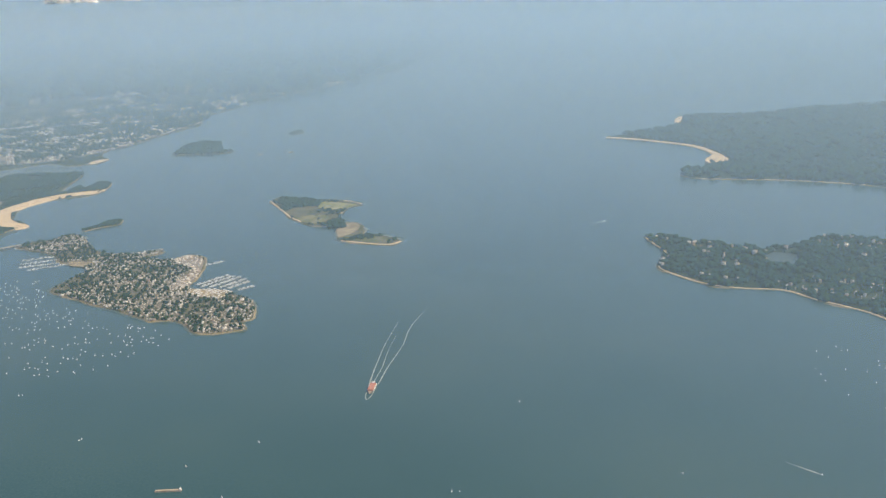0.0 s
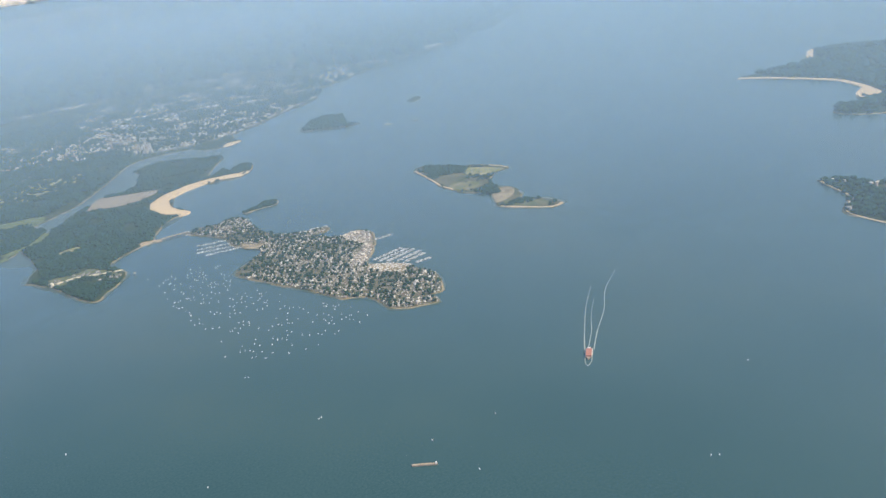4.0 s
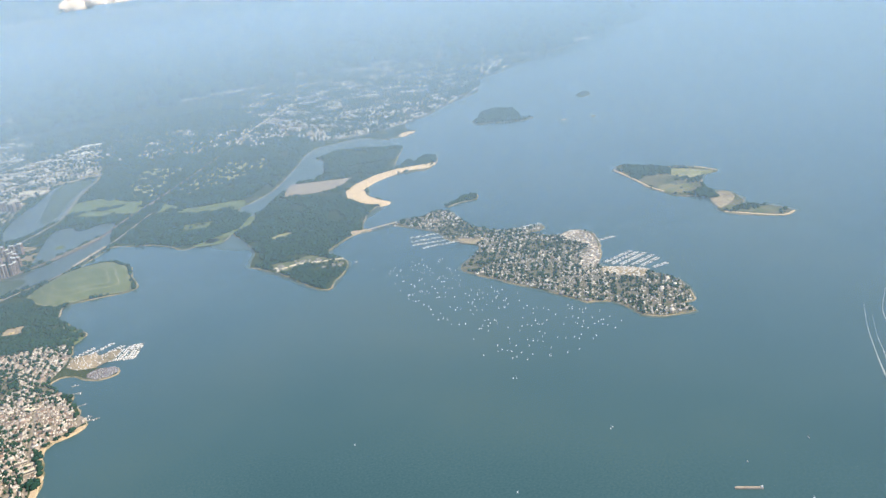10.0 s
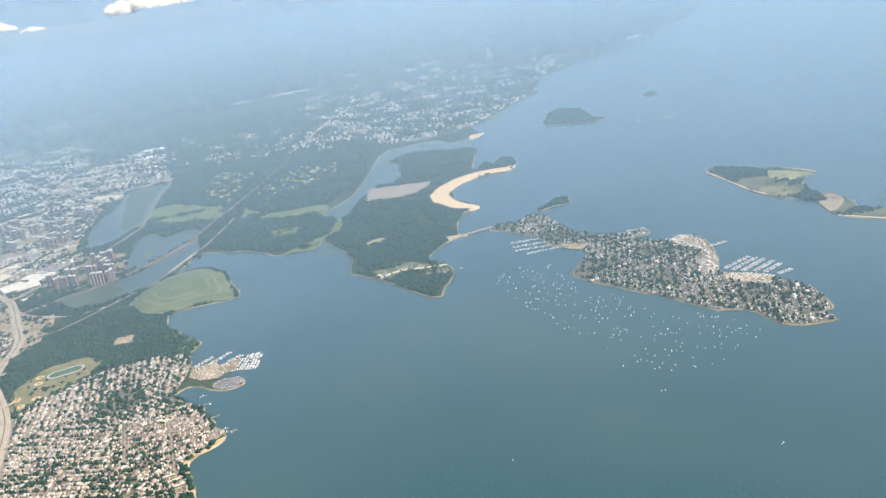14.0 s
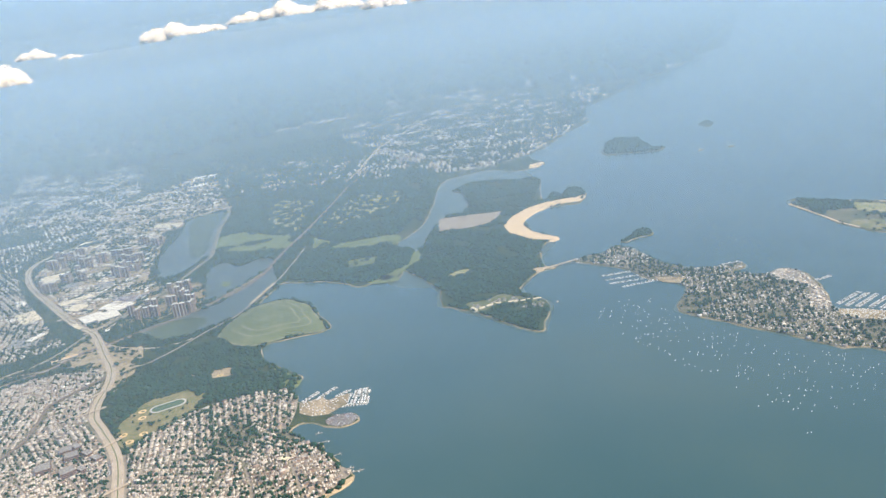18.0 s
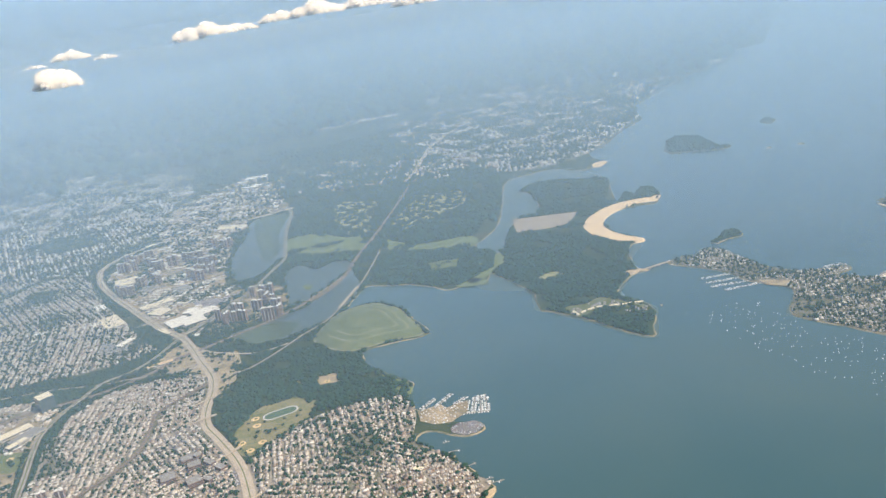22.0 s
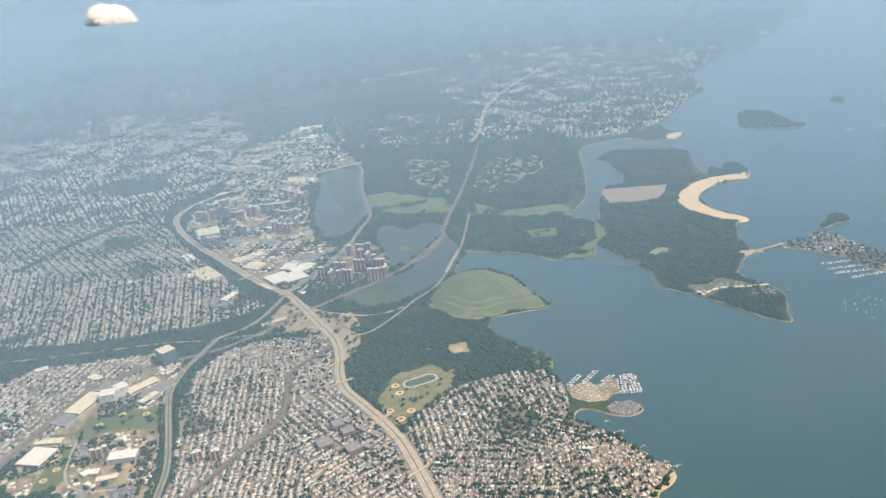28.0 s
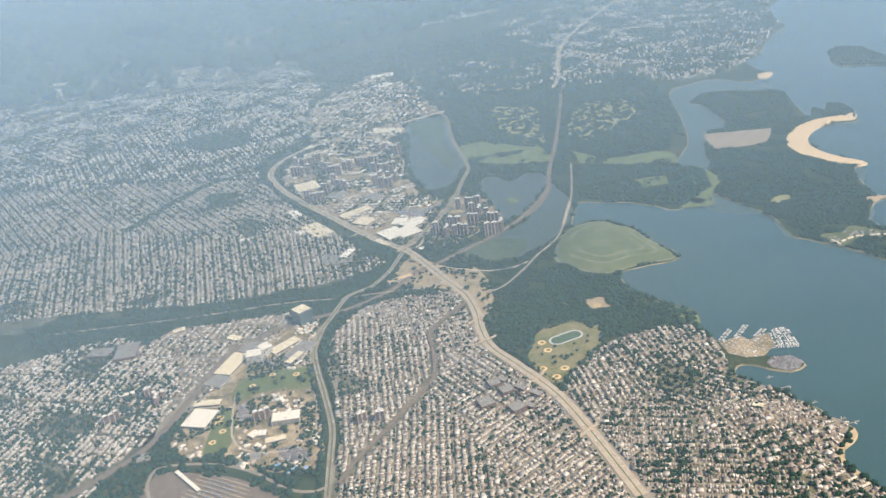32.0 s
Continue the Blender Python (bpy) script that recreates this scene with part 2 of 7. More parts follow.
def near_line(line, pts, width):
    """Which of the points lie within width of a line."""
    p, pts, hit = np.asarray(line, float), np.asarray(pts, float), np.zeros(len(pts), bool)
    for a, b in zip(p[:-1], p[1:]):
        d = b - a
        u = np.clip(((pts - a) @ d) / max(d @ d, 1e-9), 0, 1)
        hit |= np.hypot(*(pts - a - u[:, None] * d).T) < width
    return hit


def eased(points, closed, step=3.0):
    """A smooth line through the points, with a vertex about every step."""
    p = [Vector((*q, 0)) for q in points]
    n, out = len(p), []
    for k in range(n if closed else n - 1):
        a, b = p[k], p[(k + 1) % n]
        before = p[k - 1] if closed or k else a * 2 - b
        after = p[(k + 2) % n] if closed or k + 2 < n else b * 2 - a
        parts = max(1, min(14, int((b - a).length / step)))
        for j in range(parts):
            t = j / parts
            c = 0.5 * ((2 * a) + (b - before) * t + (2 * before - 5 * a + 4 * b - after) * t * t + (3 * a - before - 3 * b + after) * t ** 3)
            out.append((c.x, c.y))
    if not closed:
        out.append(points[-1])
    return out


def ragged(points, size, seed=0.0):
    """The outline pushed in and out a little, as shores are."""
    out = []
    for x, y in points:
        v = noise.noise_vector((x * 0.11 + seed, y * 0.11, seed)) * size + noise.noise_vector((x * 0.4, y * 0.4 + seed, 3)) * size * 0.5
        out.append((x + v.x, y + v.y))
    return out


def filled(name, outline, z, material, skirt=0.0, skirt_material=None, drop=0.6):
    """A flat sheet within an outline; skirt: the width of a bank that falls from its edge."""
    from mathutils.geometry import tessellate_polygon
    pts = [Vector((x, y, z)) for x, y in outline]
    area = sum(a.x * b.y - b.x * a.y for a, b in zip(pts, pts[1:] + pts[:1]))
    if area < 0:
        pts.reverse()
    n = len(pts)
    verts, faces, slots = [tuple(p) for p in pts], [tuple(t) for t in tessellate_polygon([pts])], []
    slots = [0] * len(faces)
    if skirt:
        for k in range(n):
            a, b = pts[k - 1], pts[(k + 1) % n]
            d = b - a
            out = Vector((d.y, -d.x, 0)).normalized() * skirt * (0.7 + 0.6 * random.random())
            verts.append((pts[k].x + out.x, pts[k].y + out.y, z - drop))
        for k in range(n):
            j = (k + 1) % n
            faces.append((k, n + k, n + j, j))
            slots.append(1)
    me = bpy.data.meshes.new(name)
    me.from_pydata(verts, [], faces)
    me.materials.append(material)
    if skirt_material:
        me.materials.append(skirt_material)
    for p, s in zip(me.polygons, slots):
        p.material_index = s
        if p.normal.z < 0:
            p.flip()
    return new(name, me)


def ribbon(name, line, width, z, material, thick=0.0, step=4.0):
    """A road along a line; thick: the depth of its slab."""
    pts = [Vector((x, y, 0)) for x, y in eased(line, False, step)]
    verts, faces = [], []
    for k, p in enumerate(pts):
        d = (pts[min(k + 1, len(pts) - 1)] - pts[max(k - 1, 0)]).normalized()
        s = Vector((-d.y, d.x, 0)) * width / 2
        zz = z[k] if isinstance(z, list) else z
        verts += [(p.x + s.x, p.y + s.y, zz), (p.x - s.x, p.y - s.y, zz), (p.x + s.x, p.y + s.y, zz - max(thick, 0.02)), (p.x - s.x, p.y - s.y, zz - max(thick, 0.02))]
    for k in range(len(pts) - 1):
        a, b = 4 * k, 4 * k + 4
        faces += [(a, a + 1, b + 1, b), (a + 2, b + 2, b + 3, a + 3), (a, b, b + 2, a + 2), (a + 1, a + 3, b + 3, b + 1)]
    me = bpy.data.meshes.new(name)
    me.from_pydata(verts, [], faces)
    me.materials.append(material)
    return new(name, me)

# ---- the plan, in units of ten metres: x east, y north ----
CITY_ISLAND = [(59, 82), (67, 89), (79, 86), (90, 94), (96, 85), (97, 67), (98, 45), (106, 29), (115, 23), (124, 20), (132, 19), (129, 12), (119, 11), (127, -1), (134, -6), (141, -2), (147, -6), (147, -20), (137, -43), (128, -58), (129, -66), (137, -73), (143, -83), (147, -95), (148, -104), (145, -114), (140, -123), (135, -123), (135, -133), (129, -132), (121, -130), (115, -124), (114, -114), (112, -105), (105, -99), (101, -98), (99, -92), (91, -73), (82, -56), (77, -44), (71, -33), (68, -22), (74, -12), (88, 3), (87, 14), (78, 30), (76, 51), (66, 69)]
HART_ISLAND = [(226, 99), (237, 107), (249, 81), (259, 79), (271, 63), (274, 49), (262, 47), (249, 30), (244, 14), (250, 5), (247, -13), (242, -24), (251, -34), (254, -50), (244, -52), (234, -42), (225, -29), (230, -12), (236, 5), (225, 14), (222, 27), (220, 42), (223, 61), (224, 80)]
DAVIDS_ISLAND = [(215, 359), (240, 405), (257, 419), (274, 403), (265, 370), (261, 342), (271, 341), (258, 331), (244, 338), (229, 349)]
ROCK_ISLAND = [(351, 410), (370, 425), (367, 407), (352, 393)]
HIGH_ISLAND = [(99, 101), (110, 109), (120, 117), (126, 113), (121, 101), (113, 101), (106, 100), (100, 97)]
BEACH = [(132, 229), (117, 231), (99, 232), (79, 224), (61, 208), (51, 193), (48, 180), (47, 163), (52, 146), (58, 135), (66, 132), (70, 138), (65, 150), (61, 166), (63, 183), (71, 199), (89, 213), (109, 218), (122, 215)]
NECK = [(-35, 63), (-30, 53), (-22, 38), (-16, 23), (-11, 8), (-2, -6), (4, 4), (12, 17), (16, 29), (14, 39), (10, 50), (11, 60), (24, 74), (34, 81), (41, 81), (38, 89), (45, 110), (56, 131), (65, 134), (68, 144), (62, 167), (65, 187), (72, 204), (88, 214), (105, 215), (120, 212), (135, 232), (139, 255), (133, 260), (120, 247), (113, 249), (101, 243), (128, 313), (121, 327), (93, 343), (74, 351), (53, 333), (57, 313), (46, 267), (36, 251), (24, 253), (11, 235), (-3, 209), (-14, 184), (-27, 170), (-39, 153), (-37, 132), (-33, 112), (-29, 90)]
SHORE_BAY = [(-95, -217), (-108, -192), (-119, -173), (-125, -160), (-130, -147), (-129, -134), (-128.6, -125), (-130.3, -114), (-130, -106), (-127, -102), (-122, -100.5), (-117, -97), (-116, -93), (-119, -85), (-121, -76), (-124, -69), (-123, -63), (-128, -60), (-131, -54), (-135, -46), (-131, -40), (-125, -41), (-120, -47), (-113, -53), (-106, -50), (-106, -43), (-115, -39), (-119, -32), (-128, -20), (-128, -11), (-129, -2), (-123, 8), (-125, 14), (-132, 25), (-136, 35), (-140, 42), (-140, 51), (-137, 63), (-123, 65), (-101, 66), (-103, 93), (-105, 114), (-114, 132), (-125, 138), (-136, 134)]
SHORE_NORTH = [(-126, 155), (-117, 169), (-102, 159), (-90, 153), (-79, 138), (-71, 126), (-61, 129), (-46, 127), (-36, 162), (-31, 201), (-15, 220), (4, 249), (28, 308), (45, 356), (62, 383), (81, 388), (99, 391), (113, 385), (122, 365), (138, 363), (158, 375), (156, 399), (164, 430), (185, 445), (201, 460), (224, 487), (256, 521), (289, 549), (301, 590), (316, 639), (357, 672), (396, 708), (431, 740), (497, 810), (542, 837), (664, 934), (700, 1001), (808, 1048)]
BASIN_WEST = [(-164, 243), (-152, 249), (-143, 232), (-128, 242), (-118, 240), (-118, 226), (-130, 202), (-146, 180), (-160, 167), (-168, 165), (-168, 186), (-167, 213)]
BASIN_EAST = [(-119, 214), (-120, 196), (-120, 175), (-127, 155), (-135, 141), (-148, 127), (-162, 115), (-179, 108), (-192, 108), (-201, 120), (-208, 134), (-200, 140), (-185, 143), (-170, 149), (-157, 157), (-145, 173), (-131, 193)]
RIVER_NORTH = [(-180, 424), (-165, 439), (-146, 433), (-147, 396), (-159, 321), (-161, 289), (-176, 258), (-187, 242), (-199, 245), (-203, 281), (-199, 324), (-189, 366)]
LANDFILL = [(-162, 93), (-153, 115), (-142, 129), (-126, 135), (-115, 130), (-106, 112), (-104, 92), (-102, 66), (-122, 67), (-136, 65), (-146, 66), (-154, 75)]
KINGS_POINT = [(369, -129), (376, -133), (380, -139), (384, -153), (393, -165), (400, -182), (416, -191), (442, -189), (455, -196), (467, -211), (501, -232), (363, -321), (359, -290), (364, -275), (361, -264), (357, -253), (360, -238), (357, -232), (344, -220), (336, -210), (336, -200), (335, -186), (336, -174), (356, -160), (362, -147)]
SANDS_POINT = [(578, 150), (606, 152), (629, 145), (669, 151), (716, 195), (738, 204), (756, 184), (780, 159), (855, 145), (952, 111), (1065, 60), (607, -189), (579, -165), (579, -137), (573, -120), (561, -98), (550, -83), (533, -63), (513, -44), (504, -28), (513, -14), (538, -15), (565, -12), (549, -7), (561, 7), (586, 18), (602, 52), (597, 89), (588, 123)]
THRUWAY = [(-203, -98), (-204, -75), (-205, -56), (-207, -33), (-211, -15), (-217, 4), (-222, 20), (-222, 38), (-219, 56), (-219, 78), (-225, 104), (-231, 132), (-237, 152), (-248, 171), (-261, 202), (-275, 238), (-288, 271), (-301, 312), (-307, 347), (-304, 369), (-293, 389), (-278, 404), (-256, 418), (-217, 424), (-183, 435), (-141, 447)]
THRUWAY_NORTH = [(-24, 459), (-3, 502), (28, 583), (47, 628), (87, 695), (141, 768), (206, 850), (289, 948), (406, 1083)]
RAILWAY = [(-440, -38), (-418, -22), (-395, -8), (-379, 5), (-367, 26), (-356, 49), (-343, 71), (-325, 82), (-312, 87), (-293, 89), (-275, 92), (-253, 103), (-239, 116), (-223, 123), (-202, 134), (-182, 145), (-160, 161), (-143, 176), (-127, 200), (-111, 239), (-85, 295), (-55, 364), (-24, 439), (-8, 470)]
SHORE_ROAD = [(-208, 74), (-198, 77), (-181, 92), (-168, 106), (-152, 120), (-140, 138), (-131, 155), (-117, 182), (-102, 219), (-93, 243)]
PARKWAY = [(-309, -56), (-305, -33), (-302, -14), (-302, 9), (-303, 40), (-302, 57), (-297, 73), (-290, 86), (-278, 106), (-265, 111), (-252, 125), (-244, 139), (-235, 155), (-224, 167), (-207, 190), (-192, 211), (-173, 253), (-162, 277), (-158, 315), (-152, 368), (-142, 426), (-144, 476)]
PELHAM_PARKWAY = [(-439, 138), (-394, 128), (-359, 121), (-308, 113), (-281, 104), (-266, 102), (-251, 99), (-238, 97), (-226, 100)]
ELEVATED_LINE = [(-304, -51), (-296, -40), (-285, -29), (-274, -17), (-261, -4), (-252, 10), (-248, 32), (-246, 46), (-235, 57), (-221, 68)]
ZONE_COUNTRY_CLUB = [(-197, -17), (-176, -1), (-161, 2), (-146, 2), (-130, -2), (-129, -22), (-135, -43), (-128, -60), (-120, -83), (-116, -91), (-129, -102), (-133, -106), (-133, -113), (-129, -124), (-132, -131), (-131, -146), (-127, -159), (-121, -172), (-110, -191), (-100, -215), (-189, -162), (-201, -140), (-203, -98), (-203, -69), (-206, -32)]
ZONE_PELHAM_BAY = [(-245, 89), (-219, 81), (-221, 51), (-223, 21), (-212, -16), (-206, -56), (-205, -97), (-208, -137), (-325, -93), (-310, -55), (-299, -15), (-298, 38), (-291, 67), (-275, 86), (-260, 91)]
ZONE_GARDENS = [(-480, 172), (-430, 159), (-358, 135), (-308, 128), (-274, 129), (-251, 138), (-263, 167), (-279, 215), (-302, 285), (-316, 344), (-381, 382), (-578, 463)]
ZONE_BAYCHESTER = [(-578, 463), (-381, 382), (-317, 352), (-314, 393), (-264, 462), (-255, 583), (-227, 657), (-240, 805), (-330, 1000), (-480, 1090), (-700, 1060), (-733, 767)]
ZONE_MORRIS = [(-524, 136), (-461, 110), (-419, 115), (-396, 113), (-371, 77), (-367, 48), (-374, 31), (-378, 7), (-395, -13), (-414, -51), (-480, -53), (-553, 76)]
ZONE_ROCHELLE = [(8, 802), (117, 921), (219, 951), (336, 1005), (348, 792), (298, 574), (219, 484), (187, 451), (161, 425), (116, 404), (82, 408), (83, 491), (48, 557), (14, 623)]
ZONE_WORKS = [(-265, 440), (-253, 553), (-210, 627), (-153, 665), (-141, 461), (-180, 439), (-187, 401), (-214, 387), (-248, 371)]
WOOD_HUNTER = [(126, 307), (118, 321), (91, 336), (73, 344), (55, 331), (58, 312), (48, 271), (51, 254), (68, 234), (93, 243)]
WOOD_RODMAN = [(-35, 133), (-3, 200), (16, 205), (43, 177), (52, 135), (39, 101), (26, 83), (11, 66), (-7, 68), (-27, 61), (-30, 93)]
WOOD_PARK = [(-215, 17), (-213, 41), (-205, 57), (-189, 63), (-177, 88), (-164, 88), (-155, 72), (-141, 61), (-142, 47), (-139, 34), (-136, 20), (-136, 3), (-146, 5), (-161, 4), (-174, 16), (-186, 25), (-202, 12)]
WOOD_BRIDGE_NORTH = [(-114, 174), (-96, 223), (-69, 222), (-34, 201), (-22, 180), (-35, 148), (-65, 129), (-78, 143), (-92, 158)]
WOOD_GOLF = [(-158, 298), (-137, 422), (-104, 449), (-53, 451), (-4, 458), (52, 376), (26, 312), (-21, 231), (-67, 228), (-89, 257), (-113, 233), (-147, 253), (-162, 254)]
WOOD_PELHAM = [(-130, 709), (-26, 787), (23, 707), (44, 540), (60, 413), (41, 349), (3, 252), (-27, 406), (-120, 472)]
ZONE_STRIP = [(-401, 83), (-388, 99), (-374, 110), (-348, 109), (-312, 101), (-317, 75), (-342, 53), (-360, 27), (-372, 16), (-383, 8)]
PARKWAY_BELT = [(-457, 152), (-427, 147), (-396, 138), (-357, 128), (-308, 119), (-274, 126), (-251, 138), (-242, 142), (-247, 123), (-262, 110), (-275, 104), (-296, 91), (-310, 101), (-354, 107), (-391, 114), (-434, 121)]
GROVE_NORTH = [(-484, 1010), (-463, 1050), (-420, 1050), (-408, 970), (-443, 948)]
PELHAM_SUBURB = [(-129, 689), (-46, 640), (12, 600), (-28, 480), (-61, 470), (-130, 506), (-144, 561)]
GROVE_FAR = [(-384, 502), (-371, 527), (-325, 501), (-320, 458), (-345, 456), (-369, 471)]
RAIL_CUT = [(-414, 283), (-389, 320), (-360, 354), (-322, 372)]
DRY_GROUND = [(-245, 132), (-234, 140), (-223, 121), (-212, 109), (-204, 105), (-205, 71), (-217, 49), (-218, 70), (-227, 89), (-242, 96), (-250, 112)]
CAMPUS = [(-338, 35), (-327, 43), (-307, 39), (-306, 15), (-306, -12), (-311, -37), (-340, -26), (-348, -6), (-346, 19)]
METRO_GROUND = [(-370, 3), (-363, 22), (-351, 40), (-331, 67), (-310, 88), (-298, 91), (-295, 74), (-307, 36), (-327, 41), (-338, 34), (-347, 15), (-350, -10), (-360, -13)]
COOP_GROUND = [(-299, 326), (-292, 366), (-276, 392), (-226, 411), (-197, 372), (-207, 293), (-207, 245), (-195, 219), (-235, 157), (-261, 210), (-285, 273)]
COOP_SOUTH = [(-219, 149), (-221, 170), (-187, 227), (-170, 224), (-169, 169), (-186, 157), (-206, 145)]
RAIL_YARD = [(-375, -18), (-369, -16), (-342, -31), (-329, -46), (-314, -62), (-308, -81), (-387, -50)]
BALL_GREEN = [(-209, 5), (-201, 18), (-191, 7), (-170, 18), (-176, 0), (-194, -13), (-203, -21), (-208, -16)]
BALL_GREEN_METRO = [(-343, 32), (-334, 44), (-307, 40), (-308, 22), (-320, 27), (-333, 27), (-341, 24)]
BALL_GREEN_SOUTH = [(-355, -11), (-353, 4), (-350, 18), (-343, 21), (-342, 4), (-346, -11)]
PARK_CLEARING = [(-69, 189), (-48, 183), (-54, 165), (-72, 169)]
GOLF_A = [(-100, 433), (-78, 430), (-65, 397), (-87, 311), (-104, 300), (-111, 341)]
GOLF_B = [(-70, 306), (-46, 361), (-23, 392), (14, 378), (11, 327), (-24, 308), (-52, 285)]
MARSH_A = [(-153, 334), (-129, 334), (-112, 305), (-96, 291), (-104, 258), (-128, 260), (-143, 273), (-158, 292)]
MARSH_B = [(-82, 269), (-64, 238), (-28, 232), (-24, 214), (-39, 200), (-70, 221), (-87, 243)]
MARSH_C = [(-56, 142), (-39, 169), (-20, 175), (-20, 161), (-35, 142), (-54, 127)]
BEACH_LOT = [(16, 249), (65, 232), (43, 205), (31, 206), (4, 211)]
FORT_GROUND = [(-25, 56), (-11, 53), (-1, 57), (7, 46), (14, 35), (12, 30), (-5, 42), (-21, 37), (-26, 45)]
MARINA_GROUND = [(-128, -21), (-117, -19), (-115, -24), (-105, -22), (-107, -32), (-117, -38), (-124, -36), (-129, -30)]
MARINA_LOT = [(-119, -43), (-115, -40), (-107, -42), (-105, -48), (-109, -52), (-115, -52), (-119, -47)]
MALL_LOT = [(-233, 222), (-211, 213), (-195, 219), (-219, 196), (-229, 210)]
MOORING = [(26, -5), (46, 10), (65, 4), (67, -47), (84, -77), (110, -125), (97, -136), (62, -142), (40, -128), (37, -87)]
MOORING_EAST = [(296, -287), (315, -282), (324, -290), (322, -305), (311, -326), (289, -335), (287, -317)]
WAKE_LEFT = [(155, -216), (161, -207), (168, -197), (179, -182), (194, -164)]
WAKE_RIGHT = [(159, -216), (169, -204), (183, -189), (195, -173), (212, -157)]
WAKE_MIDDLE = [(157, -215), (167, -203), (176, -190), (188, -175)]
SPIT = [(578, 150), (590, 126), (599, 91), (603, 63), (597, 41), (585, 16), (573, -4)]
SPIT_END = [(561, 8), (591, 24), (582, 5), (571, -11), (554, -12)]
SPIT_NORTH = [(681, 161), (720, 196), (742, 199), (757, 183)]
HART_SAND = [(233, -3), (243, 6), (249, 4), (246, -8), (236, -17), (227, -21), (228, -15)]
HART_GREEN = [(256, 74), (269, 61), (267, 49), (256, 43), (245, 25), (234, 19), (228, 30), (233, 51), (248, 54)]
HART_FIELD = [(254, 75), (266, 60), (270, 48), (258, 45), (250, 44), (246, 62)]
HART_TAN = [(223, 40), (231, 43), (240, 36), (240, 26), (226, 18), (222, 32)]
HART_NORTH_WOOD = [(226, 97), (237, 105), (253, 82), (252, 71), (245, 64), (228, 72)]
HART_MIDDLE_WOOD = [(229, 15), (244, 22), (243, 8), (238, -4), (230, 3)]
HART_WEST_SHORE = [(225, 99), (224, 86), (223, 72), (222, 60), (220.5, 44), (222, 30)]
HART_SOUTH_SHORE = [(225, -28), (233, -40), (244, -53), (253, -51)]
HART_NORTH_SHORE = [(252, 80), (260, 78), (271, 63), (274, 50)]
PARK_SPIT = [(-135, 28), (-132, 22), (-126, 13), (-123.5, 7), (-127, -2), (-131, 0), (-135, 12), (-137, 22)]
KINGS_SHORE = [(368, -131), (362, -146), (356, -160), (337, -174), (334, -190), (336, -208), (345, -222), (357, -234), (358, -250), (361, -264), (362, -276), (359, -290)]
SANDS_SHORE = [(507, -40), (520, -53), (537, -70), (553, -88), (563, -104), (575, -124)]
HART_POINT = [(233, -20), (247, -34), (250, -47), (240, -44), (230, -30)]
ISLAND_LOT = [(82, 28), (95, 17), (88, 11), (81, 19)]
ISLAND_YARD = [(131, -6), (143, -2), (147, -13), (143, -28), (138, -41), (127, -60), (119, -55), (128, -43), (137, -30), (133, -16)]
ISLAND_MARINA_YARD = [(127, -63), (137, -70), (145, -80), (137, -87), (127, -76), (124, -71)]
GLEN_BEACH = [(138, 363), (146, 378), (157, 379), (157, 371), (144, 359)]
WOOD_WEST_PARK = [(-218, 46), (-206, 70), (-210, 105), (-199, 106), (-181, 97), (-164, 105), (-163, 89), (-180, 83), (-190, 65), (-205, 55)]
RAMP_EAST = [(-232, 131), (-223, 118), (-212, 108), (-197, 98), (-184, 97), (-176, 100)]
RAMP_WEST = [(-254, 100), (-238, 96), (-227, 97), (-222, 88), (-219, 75)]
RAMP_PARK = [(-221, 41), (-215, 48), (-211, 59), (-213, 70), (-217, 77)]
RAMP_LOOP = [(-226, 100), (-231, 90), (-228, 80), (-222, 80), (-221, 90), (-224, 97)]
RAMP_RIVER = [(-237, 153), (-229, 152), (-222, 163), (-215, 177)]
CAMPUS_ROAD = [(-341, 31), (-343, 13), (-343, -4), (-337, -15), (-323, -21), (-312, -18), (-307, -3), (-306, 20)]
YARD_ROAD = [(-374, -37), (-377, -21), (-374, -12), (-369, -12), (-358, -15), (-342, -24), (-331, -35), (-323, -46), (-313, -51), (-306, -50)]
ZONE_MALL = [(-283, 261), (-262, 267), (-230, 257), (-208, 237), (-217, 216), (-234, 214), (-247, 189), (-264, 216)]
LOOP_ROAD = [(-285, 273), (-282, 294), (-292, 330), (-286, 362), (-267, 379), (-244, 358), (-229, 374), (-201, 369), (-204, 318), (-213, 284), (-222, 260), (-242, 265), (-258, 270), (-272, 255)]
BEACH_COVE = [(-116, -94), (-117.5, -97.5), (-122.5, -101), (-127, -102), (-129.3, -105), (-130, -110), (-129.6, -118), (-128.6, -126), (-130.6, -126), (-132, -117), (-132.2, -108), (-130.5, -103.5), (-127.5, -100), (-123, -99), (-118.5, -95)]
MARSH_D = [(-208, 131), (-193, 139), (-176, 137), (-167, 127), (-178, 110), (-195, 109)]
MARSH_E = [(-66, 133), (-57, 142), (-47, 130), (-47, 121), (-56, 123), (-63, 125)]
NECK_CLEARING = [(-17, 110), (-9, 115), (-2, 112), (-3, 106), (-11, 104), (-17, 104)]
NECK_SPIT = [(29, 85), (35, 87), (41, 84), (43, 80), (37, 81), (30, 79)]
TWIN_ISLET = [(107, 243), (117, 257), (120, 249), (115, 234), (108, 232)]
TWIN_ISLET_EAST = [(123, 246), (134, 262), (141, 255), (136, 237), (126, 227), (120, 232)]
SHOAL = [(-177, 421), (-158, 439), (-143, 435), (-159, 359), (-165, 299), (-176, 281), (-179, 336)]
MARSH_ISLET = [(-157, 198), (-154, 201), (-150, 194), (-153, 188), (-156, 191)]
